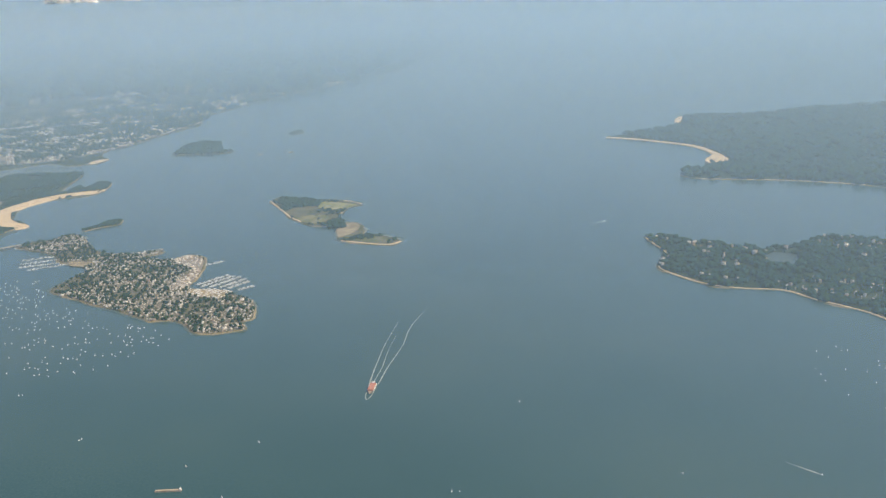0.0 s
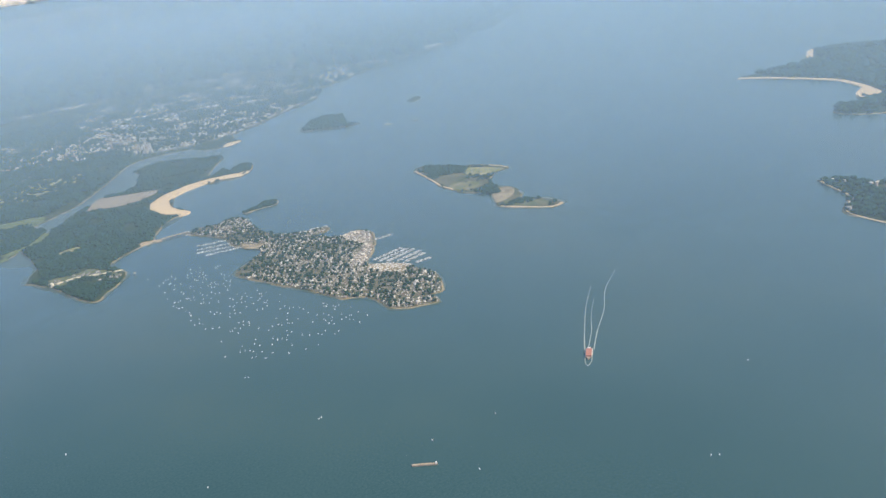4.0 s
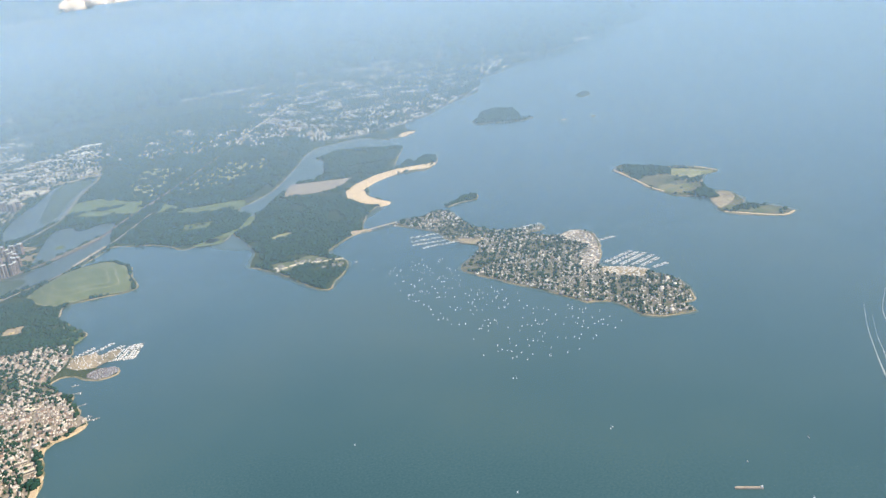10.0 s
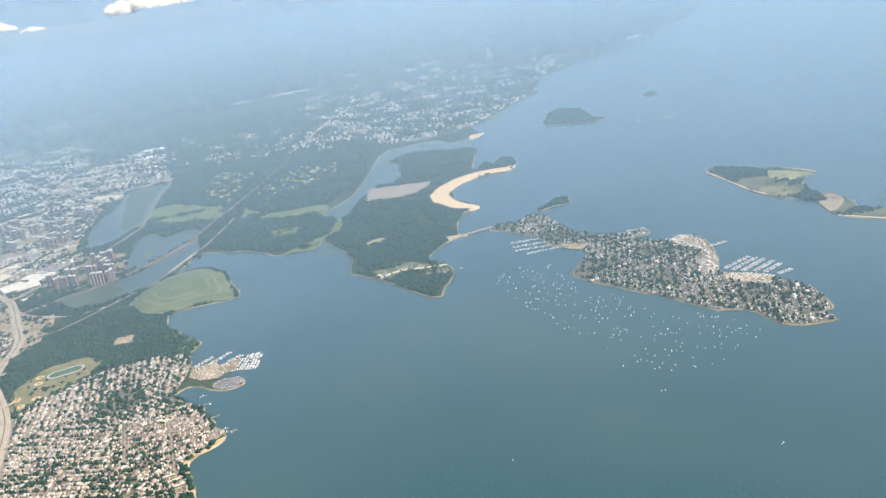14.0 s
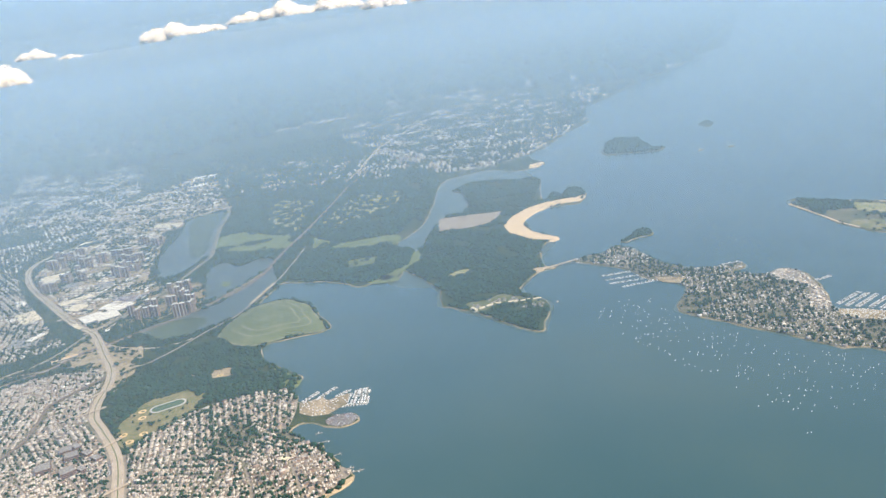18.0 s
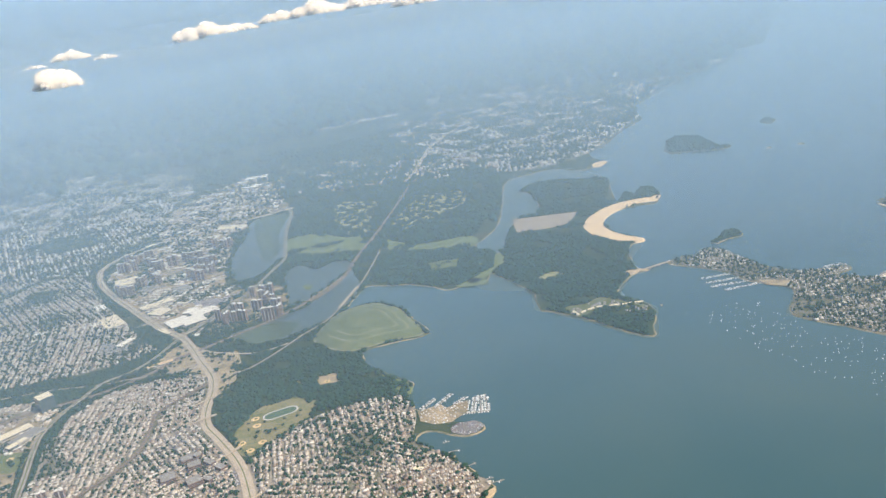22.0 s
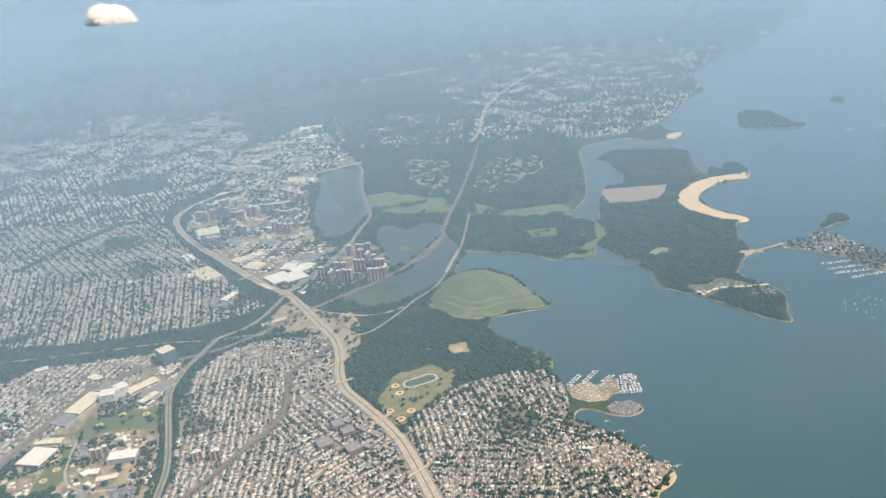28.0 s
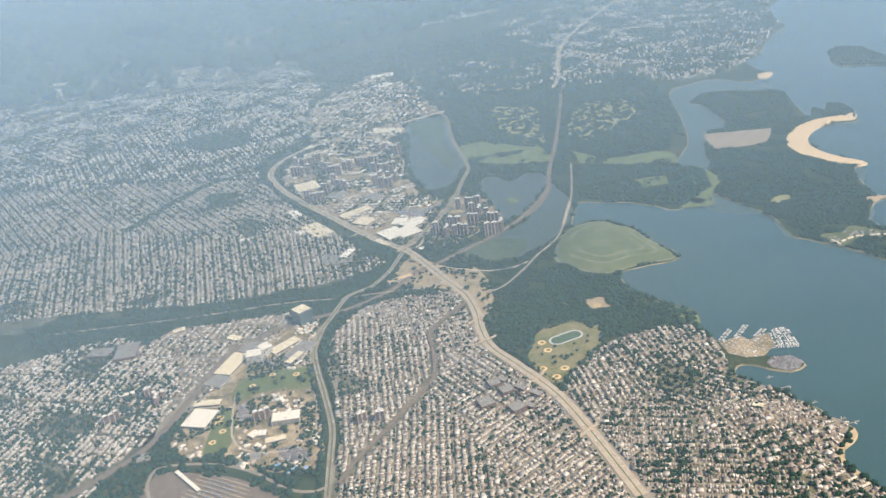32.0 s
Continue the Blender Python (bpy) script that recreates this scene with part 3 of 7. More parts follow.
KINGS_POND = [(391, -193), (402, -193), (406, -202), (398, -211), (388, -212), (384, -204)]
ISLET_A = [(282, 302), (285, 304), (287, 300), (283, 297), (281, 298)]
ISLET_B = [(307, 292), (311, 294), (312, 289), (308, 287)]
GROVE_NEAR = [(-359, 321), (-356, 332), (-335, 324), (-333, 312), (-342, 305), (-354, 304)]
LOT_CAMPUS = [(-326, -18), (-318, -19), (-312, -27), (-314, -32), (-324, -27)]
LOT_OFFICES = [(-329, 59), (-312, 53), (-311, 43), (-327, 49)]
LOT_HOSPITAL = [(-341, 21), (-337, 22), (-335, 7), (-340, 7)]
LOT_THRUWAY = [(-220, -28), (-209, -30), (-208, -42), (-215, -48), (-222, -41)]
LOT_STORE = [(-242, 17), (-231, 16), (-230, 9), (-240, 8)]
TRACK_GROUND = [(-202, 18), (-193, 26), (-179, 29), (-173, 18), (-178, 7), (-187, -4), (-200, -14), (-205, -12), (-204, 4)]
PARK_CLEAR_EAST = [(-165, 44), (-156, 42), (-156, 32), (-161, 30), (-167, 33)]
BEACH_COVE_SOUTH = [(-128.2, -126), (-128.6, -134), (-129, -146), (-124, -159), (-118, -173), (-108, -190), (-110, -191), (-119.5, -174), (-126, -160), (-131, -146), (-131, -134), (-130.4, -126)]
BAY_MARINA = [(-108.6, -31.2, -104.2, -21.6), (-105.5, -33.3, -100.2, -19.5), (-102.2, -34.4, -98.1, -19.9), (-99.5, -35.7, -95.4, -20.1), (-111.1, -32.2, -98.4, -36.3), (-126.4, -19.1, -117.5, -12.0), (-118.9, -19.4, -109.1, -11.4), (-111.4, -22.6, -103.7, -17.8)]
ISLAND_MARINA = [(131.8, -58.1, 150.8, -51.4), (133.2, -62.1, 153.5, -54.5), (136.7, -65.8, 155.4, -58.1), (140.6, -69.7, 156.6, -63.2), (144.0, -73.2, 156.7, -68.3), (147.4, -78.6, 156.7, -77.2)]
BRIDGE_MARINA = [(59.0, 49.1, 79.4, 45.5), (57.5, 41.4, 81.6, 37.1), (56.3, 34.9, 80.7, 30.2), (59.8, 26.1, 81.8, 24.3), (59.6, 87.5, 70.7, 83.9), (57.4, 80.5, 68.0, 75.9)]
NORTH_MARINA = [(132.2, -5.6, 146.7, -3.9), (134.0, -10.7, 148.2, -8.8), (144.3, -26.2, 156.1, -25.2), (121.3, 23.9, 132.7, 22.4)]
SHORE_PIERS = [(-125.7, -60.6, -120.0, -61.2), (-121.8, -74.9, -117.1, -73.9), (-116.5, -90.4, -110.8, -90.5), (-124.9, -52.6, -121.8, -52.5)]
COVE_PIERS = [(-124.2, -158.0, -119.9, -157.6), (-116.9, -175.6, -113.3, -173.7), (-112.6, -181.6, -107.8, -181.0), (-119.1, -86.8, -114.1, -87.2)]
BOATS_SAIL = [(43.8, -148.0), (59.3, -197.3), (84.5, -234.5), (108.3, -233.0), (89.2, -257.5), (148.0, -292.7), (450.6, 125.1), (312.9, -53.9), (327.9, -126.6), (154.5, 57.2), (-22.3, -163.5), (16.9, -215.5), (193.8, -256.6), (310.6, 286.0), (288.2, 297.9), (26.1, 9.3)]
BOATS_SAIL0 = [(297.6, -295.9), (146.1, -291.5), (108.3, -232.6), (58.4, -197.7), (84.4, -234.8), (45.0, -148.5), (206.9, -320.4)]
WHITE_ROOF = [(-239.2, 179.0, 16.4, 14.5, 1.4, -69), (-230.0, 177.0, 15.5, 14.5, 1.5, -73), (-224.5, 188.9, 11.7, 12.5, 1.4, -62), (-231.0, 196.6, 9.3, 10.9, 1.2, -28), (-218.4, 193.2, 7.8, 6.7, 1.2, -59), (-296.1, 214.6, 9.3, 4.8, 0.8, -59), (-295.5, 250.3, 15.1, 7.0, 1.0, -74), (-356.8, 16.4, 12.0, 13.0, 1.3, -29), (-391.6, 52.9, 7.7, 2.9, 0.9, 0), (-331.7, 219.7, 6.5, 5.0, 0.8, -19), (-228.5, 148.4, 5.5, 3.4, 0.7, -27), (-270.7, 161.1, 4.9, 12.5, 1.8, -37), (-361.0, -25.8, 1.7, 18.5, 0.9, 30), (-169.1, 600.1, 18.6, 18.5, 1.2, -37), (-160.2, 535.8, 13.3, 9.5, 1.2, -36), (-162.0, 648.4, 26.1, 20.0, 1.2, -12), (-152.2, 485.0, 6.2, 6.5, 1.0, -35)]
CREAM_ROOF = [(-342.2, 58.3, 9.2, 19.5, 1.3, -32), (-316.1, 64.9, 6.0, 16.5, 1.3, -57), (-353.7, 27.8, 12.6, 4.3, 1.2, -16), (-252.5, 210.5, 13.4, 12.3, 1.0, -45), (-255.8, 230.4, 8.5, 22.7, 0.9, -66), (-284.2, 211.6, 25.1, 12.9, 0.9, -69), (-281.9, 304.8, 19.3, 17.4, 1.2, -81), (-200.2, 418.4, 28.3, 14.6, 1.0, -33), (-325.4, -12.3, 8.9, 3.4, 1.0, -1), (-369.6, 108.0, 6.7, 3.8, 1.0, 11), (-340.6, 85.4, 8.3, 4.5, 0.8, -46), (-247.8, 168.4, 13.8, 3.7, 0.8, -67), (-270.1, 410.5, 9.9, 8.7, 1.0, 10), (-312.4, 51.0, 10.8, 3.6, 1.1, 46), (-139.3, -68.7, 4.2, 2.6, 1.0, -40), (-136.9, -113.9, 4.6, 0.9, 1.0, 12), (-135.2, -117.9, 4.6, 0.9, 1.0, 12), (-133.4, -122.0, 4.6, 0.9, 1.0, 12)]
GREY_ROOF = [(-349.2, 45.0, 10.0, 9.3, 1.1, -38), (-332.9, 70.8, 8.1, 9.6, 1.4, -33), (-308.9, 57.2, 8.9, 16.2, 1.0, -42), (-277.2, 157.9, 17.6, 15.7, 1.2, -8), (-263.6, 271.5, 12.7, 11.0, 1.0, -40), (-238.4, 252.4, 14.2, 9.8, 1.3, -69), (-335.5, -20.8, 6.8, 4.4, 0.9, -5)]
BRICK_BLOCK = [(-409.2, 100.7, 12.5, 8.0, 1.6, -20), (-395.1, 94.8, 11.3, 15.6, 2.2, -6), (-379.3, -3.2, 5.7, 5.7, 1.2, -4), (-226.1, -9.9, 4.5, 3.1, 1.7, -54), (-220.6, -19.1, 5.6, 3.0, 1.7, -56), (-216.0, -26.0, 5.6, 3.2, 1.8, -55), (-221.2, -33.1, 4.5, 2.8, 1.6, -50), (-237.8, -24.0, 6.3, 6.8, 2.2, 8), (-226.9, -19.0, 5.7, 5.0, 2.4, 8), (-226.9, -32.5, 6.2, 5.8, 2.2, 16), (-230.3, -11.2, 5.2, 5.1, 2.0, 7)]
SLAB = [(-319.9, 0.2, 12.1, 6.5, 2.6, -10), (-334.1, -5.4, 4.5, 4.1, 1.2, 36), (-330.6, -6.3, 3.6, 3.9, 1.4, -11)]
COOP_PLACES = [(-284.3, 272.6), (-279.2, 267.1), (-274.0, 265.6), (-269.5, 283.4), (-266.2, 284.3), (-261.9, 299.1), (-258.6, 285.7), (-255.5, 281.1), (-260.5, 322.7), (-255.4, 319.7), (-265.8, 335.5), (-262.7, 333.6), (-282.1, 333.9), (-287.4, 338.5), (-277.7, 336.1), (-285.5, 360.5), (-279.2, 356.7), (-273.8, 356.9), (-268.1, 363.8), (-249.4, 325.7), (-245.3, 326.5), (-236.9, 331.4), (-231.8, 328.3), (-226.4, 328.4), (-233.3, 276.9), (-229.7, 270.6), (-225.6, 269.6), (-228.8, 310.4), (-223.6, 304.2), (-218.7, 301.2), (-214.7, 302.0), (-227.3, 288.0), (-222.7, 282.4), (-216.4, 281.7), (-216.9, 361.1), (-212.8, 354.9), (-206.1, 347.2), (-201.0, 351.2)]
COOP_SOUTH_PLACES = [(-213.5, 165.3), (-208.1, 158.3), (-203.8, 156.1), (-198.9, 155.6), (-203.2, 169.2), (-198.9, 166.9), (-188.7, 169.0), (-190.3, 199.3), (-182.5, 197.4), (-177.9, 194.9), (-184.8, 184.6), (-181.2, 179.3), (-178.3, 173.3), (-176.8, 163.7), (-185.1, 147.3), (-181.0, 146.2), (-175.5, 150.4)]
OTHER_PLACES = [(-380.8, 46.2), (-376.8, 40.0), (-373.6, 42.0), (-396.0, 32.0), (-289.2, -14.6), (-281.7, -16.6), (-330.1, 6.3)]
DIAMOND_PLACES = [(-199.3, 13.5), (-199.0, 6.1), (-206.5, -7.7), (-197.5, -11.2), (-203.2, -16.2), (-323.7, 40.8), (-312.8, 36.5), (-333.4, 35.0), (-175.0, 43.7), (-161.9, 35.4)]
DIAMOND2_PLACES = [(-348.3, 14.7), (-349.0, 11.0), (-347.3, 3.8), (-351.6, -2.8)]
GRIDS_COUNTRY_CLUB = [(-162.6, -21.8, -90), (-135.3, -21.8, -96), (-182.2, -56.7, -26), (-155.5, -47.2, -49), (-146.1, -73.3, 4), (-177.0, -88.0, -24), (-190.5, -33.0, -94)]
GRIDS_PELHAM_BAY = [(-261.4, 26.0, -98), (-233.8, 44.3, -3), (-230.8, 5.9, -69), (-232.9, -35.5, 26), (-266.1, -40.6, -103), (-284.4, 1.7, -97)]
GRIDS_BAYCHESTER = [(-520, 560, 122), (-420, 480, 104), (-370, 640, 138), (-520, 760, 128), (-330, 800, 112), (-600, 900, 140)]
GRIDS_ROCHELLE = [(110, 500, 30), (200, 560, 52), (90, 680, 12), (220, 760, 38), (120, 850, 60), (290, 900, 20)]
GRIDS_GARDENS = [(-401.8, 238.3, -84), (-346.9, 189.3, -88), (-416.7, 352.3, -67), (-327.9, 273.8, -67), (-300.3, 164.2, -91), (-362.7, 281.9, -68)]
TRACK = ((-192.9, 12.1), (-181.8, 14.2), 6.83)
METRO_TOWER = [(-306.1, 82.4), (-310.1, 89.7), (-299.4, 86.3)]
METRO_BLOCKS = [[(-333.7, 55.9), (-326.3, 55.1), (-335.9, 62.0)], [(-327.2, 58.9), (-321.9, 61.5), (-329.3, 64.5)]]
FORT_ROWS = [(10.6, 37.9, 15.9, 36.1), (3.5, 38.9, 10.0, 38.2), (-2.9, 41.4, 3.3, 40.0), (-9.5, 44.2, -3.7, 42.0), (-15.1, 43.1, -10.4, 43.8), (-19.8, 41.4, -15.9, 42.7), (-22.3, 46.2, -21.5, 38.7)]
BARGE = [(157.6, -215.1), (152.9, -221.3), (154.5, -217.1), (156.6, -218.8), (149.2, -226.9)]
SCOW = [(73.3, -243.8), (80.1, -247.5)]
SPEEDBOAT = [(239.0, -342.8), (236.2, -332.5)]
CRUISER = [(374.2, -88.4), (361.9, -87.2)]


# ---- the sea and the land ----
LAND_Z = 0.4
sea = filled("water", [(-6000, -6000), (6000, -6000), (6000, 6000), (-6000, 6000)], 0.0, WATER)
tagged(sea, "blue-green sound water with faint currents", "water", "", "structure")

MAINLAND = SHORE_BAY + SHORE_NORTH + [(1150, 1500), (1900, 2300), (3200, 4300), (-4300, 4300), (-4300, -900), (-500, -500), (-150, -330)]


def land(name, points, label, z=LAND_Z, rag=1.6, skirt=1.0, smooth=True, material=None):
    line = ragged(eased(points, True, 3.0), rag, len(points)) if smooth else points
    ob = filled(name, line, z, material or LAND, skirt, SHORE, z + 0.1)
    return tagged(ob, label, "land", "", "structure")


coast = ragged(eased(SHORE_BAY + SHORE_NORTH, False, 3.0), 1.2)
land("ground_mainland", coast + MAINLAND[len(SHORE_BAY + SHORE_NORTH):], "mainland of suburbs and woods with a sandy shore", smooth=False)
land("ground_neck", NECK, "wooded neck of land with a sandy edge", LAND_Z + 0.03)
land("ground_city_island", CITY_ISLAND, "built-up island with narrow sandy shores", LAND_Z, 1.0, 1.2)
land("ground_hart_island", HART_ISLAND, "green island with pale sandy shores", material=surface("island_scrub", [(0.035, 0.06, 0.03), (0.065, 0.085, 0.042), (0.16, 0.14, 0.085), (0.08, 0.095, 0.048)], 0.07, 0.9, 0.95))
land("ground_davids_island", DAVIDS_ISLAND, "low wooded island")
for outline in (ISLET_A, ISLET_B):
    land("ground_islet", outline, "small pale rocky islet", 0.3, 0.8, 1.0, material=SHORE)
for outline in (TWIN_ISLET, TWIN_ISLET_EAST):
    land("ground_twin_islet", outline, "small wooded islet beside the beach", LAND_Z, 0.6, 1.0)
land("ground_rock_island", ROCK_ISLAND, "small dark island")
land("ground_high_island", HIGH_ISLAND, "small rocky island", LAND_Z, 0.6, 0.8)
land("ground_kings_point", KINGS_POINT, "wooded point with houses and a pale shore")
land("ground_sands_point", SANDS_POINT, "wooded headland with a white sandy spit")
SHALLOW = surface("shallow_water", [(0.042, 0.085, 0.078), (0.062, 0.103, 0.084), (0.034, 0.08, 0.08)], 0.06, 1.0, 0.3, 0, 0.08, spec=0.5)


def widened(points, by):
    """The outline moved outwards."""
    p = [Vector(q) for q in points]
    way = 1 if sum(a.x * b.y - b.x * a.y for a, b in zip(p, p[1:] + p[:1])) > 0 else -1
    out = []
    for k, q in enumerate(p):
        d = (p[(k + 1) % len(p)] - p[k - 1]).normalized() * way * by
        out.append((q.x + d.y, q.y - d.x))
    return out


for name, outline, by in (("water_shallows_neck", NECK[:18] + NECK[-3:], 2.6), ("water_shallows_hart", HART_ISLAND, 2.0), ("water_shallows_island", CITY_ISLAND, 1.8)):
    tagged(filled(name, ragged(widened(eased(outline, True, 3.0), by), 1.6, by), 0.03, SHALLOW), "pale shallow water along the shore", "water", "", "structure")
tagged(filled("water_channel", eased([(-55, 122), (-38, 162), (-31, 201), (-15, 222), (4, 252), (26, 308), (43, 356), (62, 386), (113, 388), (125, 364), (128, 330), (93, 340), (60, 330), (54, 270), (44, 246), (11, 225), (-8, 180), (-30, 150), (-26, 100), (-40, 100)], True, 4.0), 0.02, SHALLOW), "pale shallow tidal channel behind the neck", "water", "", "structure")
tagged(filled("beach", ragged(eased(BEACH, True), 0.4), LAND_Z + 0.08, SAND, 0.8, SAND, 0.5), "wide crescent of pale yellow sand", "beach", "", "structure")
SHORE_PALE = surface("damp_sand", [(0.4, 0.31, 0.2), (0.52, 0.41, 0.27)], 0.2, 3.0, 0.95)
for name, pts, label in (("beach_cove", BEACH_COVE, "curved strip of pale sand below the houses"), ("beach_cove_south", BEACH_COVE_SOUTH, "strip of tan sand below the bay houses"), ("beach_neck", NECK_SPIT, "pale sand at the end of the island bridge")):
    tagged(filled(name, ragged(eased(pts, True, 1.5), 0.15), LAND_Z + 0.1, SHORE_PALE, 0.3, SHORE_PALE, 0.5), label, "beach", "", "structure")
for name, pts in (("water_pond", KINGS_POND), ("water_west_basin", BASIN_WEST), ("water_east_basin", BASIN_EAST), ("water_river", RIVER_NORTH)):
    tagged(filled(name, ragged(eased(pts, True), 1.0), LAND_Z + 0.06, INLET), "still river water between marsh and banks", "water", "", "structure")

# ---- roads ----
for level, (name, line, width, material, label) in enumerate((
    ("road_thruway", THRUWAY, 5.0, CONCRETE, "wide pale concrete motorway"),
    ("road_thruway_north", THRUWAY_NORTH, 6.0, CONCRETE, "pale motorway running through the far town"),
    ("road_parkway", PARKWAY, 2.9, STREET, "two-way parkway between trees"),
    ("road_shore", SHORE_ROAD, 1.4, STREET, "road along the hill to the bridge"),
    ("road_pelham_parkway", PELHAM_PARKWAY, 1.5, STREET, "avenue in a belt of trees"),
    ("road_railway", RAILWAY, 3.4, RAILBED, "railway on brown ballast"),
    ("road_ramp_east", RAMP_EAST, 1.5, CONCRETE, "slip road"),
    ("road_ramp_west", RAMP_WEST, 1.4, CONCRETE, "slip road"),
    ("road_ramp_park", RAMP_PARK, 1.3, CONCRETE, "slip road"),
    ("road_ramp_loop", RAMP_LOOP, 1.1, CONCRETE, "curved slip road"),
    ("road_ramp_river", RAMP_RIVER, 1.6, CONCRETE, "slip road"),
    ("road_campus", CAMPUS_ROAD, 1.0, CONCRETE, "campus road"),
    ("road_yard", YARD_ROAD, 1.6, STREET, "avenue past the railway yard"),
    ("road_estate_loop", LOOP_ROAD, 1.0, CONCRETE, "loop road round the housing towers"),
    ("road_elevated", ELEVATED_LINE, 1.8, RAILBED, "raised railway over a street"),
)):
    tagged(ribbon(name, line, width, LAND_Z + 0.24 - 0.012 * level, material), label, "road", "", "structure")
for name, line, width in (("road_median_thruway", THRUWAY, 0.45), ("road_median_parkway", PARKWAY, 0.6)):
    tagged(ribbon(name, line, width, LAND_Z + 0.26, GRASS), "grassed middle strip of the motorway", "verge", "", "structure")
ROADS = [(RAIL_CUT, 2.6), (YARD_ROAD, 1.2), (CAMPUS_ROAD, 0.8), (LOOP_ROAD, 0.9), (RAMP_EAST, 1.2), (RAMP_WEST, 1.2), (RAMP_RIVER, 1.2), (THRUWAY, 4.2), (PARKWAY, 3.4), (SHORE_ROAD, 2.4), (PELHAM_PARKWAY, 1.5), (RAILWAY, 3.2), (ELEVATED_LINE, 2.2), (THRUWAY_NORTH, 4), (SPIT, 6.5), (SPIT_NORTH, 7.5)]


# ---- houses and trees in numbers ----
def houses_mesh(name, rows, roof=None):
    """Rows of x, y, z, length, width, wall height, roof rise, turn in radians: one small house each; rise 0: a flat roof."""
    r = np.asarray(rows, float)
    n = len(r)
    u = np.array([[-1, -1], [1, -1], [1, 1], [-1, 1], [-1, -1], [1, -1], [1, 1], [-1, 1], [-1, 0], [1, 0]]) / 2
    zz = np.array([0, 0, 0, 0, 1, 1, 1, 1, 1, 1.0])
    lx, ly = u[:, 0] * r[:, 3:4], u[:, 1] * r[:, 4:5]
    c, s = np.cos(r[:, 7:8]), np.sin(r[:, 7:8])
    v = np.stack([r[:, 0:1] + lx * c - ly * s, r[:, 1:2] + lx * s + ly * c, r[:, 2:3] + zz * r[:, 5:6] + np.array([0] * 8 + [1, 1]) * np.maximum(r[:, 6:7], 0.03)], -1).reshape(-1, 3)
    q = np.array([[0, 1, 5, 4], [1, 2, 6, 5], [2, 3, 7, 6], [3, 0, 4, 7], [4, 5, 9, 8], [6, 7, 8, 9]])
    t = np.array([[7, 4, 8], [5, 6, 9]])
    base = (np.arange(n) * 10)[:, None, None]
    return raw_mesh(name, v, (base + q).reshape(-1, 4), (base + t).reshape(-1, 3), [HOUSE_WALL, roof or HOUSE_ROOF], np.tile([0, 0, 0, 0, 1, 1], n), np.tile([0, 0], n))


_ico = bmesh.new()
bmesh.ops.create_icosphere(_ico, subdivisions=1, radius=1)
ICO_V = np.array([v.co for v in _ico.verts])
ICO_F = np.array([[v.index for v in f.verts] for f in _ico.faces])
_ico.free()


def clumps_mesh(name, pts, radius, z, rng, material=None, flat=0.75):
    """Crowns of leaves: uneven clumps, one at each point."""
    n = len(pts)
    size = radius * rng.uniform(0.5, 1.45, (n, 1, 1))
    v = ICO_V[None] * rng.uniform(0.68, 1.25, (n, len(ICO_V), 1)) * size
    v[:, :, 2] *= flat
    v += np.concatenate([pts, z + flat * radius * rng.uniform(0.55, 1.0, (n, 1))], 1)[:, None]
    f = (np.arange(n) * len(ICO_V))[:, None, None] + ICO_F
    return raw_mesh(name, v.reshape(-1, 3), np.zeros((0, 4)), f.reshape(-1, 3), [material or LEAVES], [], np.zeros(n * len(ICO_F)))


def scatter(poly, spacing, rng, drop=()):
    """Points spread unevenly over an outline, off the roads."""
    p = np.asarray(poly, float)
    lo, hi = p.min(0), p.max(0)
    pts = rng.uniform(lo, hi, (int((hi[0] - lo[0]) * (hi[1] - lo[1]) / spacing**2 * 1.15), 2))
    pts = pts[inside(poly, pts)]
    for hole in drop:
        pts = pts[~inside(hole, pts)]
    for line, w in ROADS:
        pts = pts[~near_line(line, pts, w * 0.85)]
    return pts


def wood(name, poly, spacing, radius, seed, label, drop=(), thin=0.0, z=LAND_Z + 0.05, only=(), patch=0.05):
    rng = np.random.default_rng(seed)
    pts = scatter(poly, spacing, rng, drop)
    for outline in only:
        pts = pts[inside(outline, pts)]
    if thin:
        v = np.array([noise.noise((x * patch, y * patch, seed)) for x, y in pts])
        pts = pts[v > thin]
    ob = new(name, clumps_mesh(name, pts, radius, z, rng))
    return tagged(ob, label, "trees", "", "stuff")


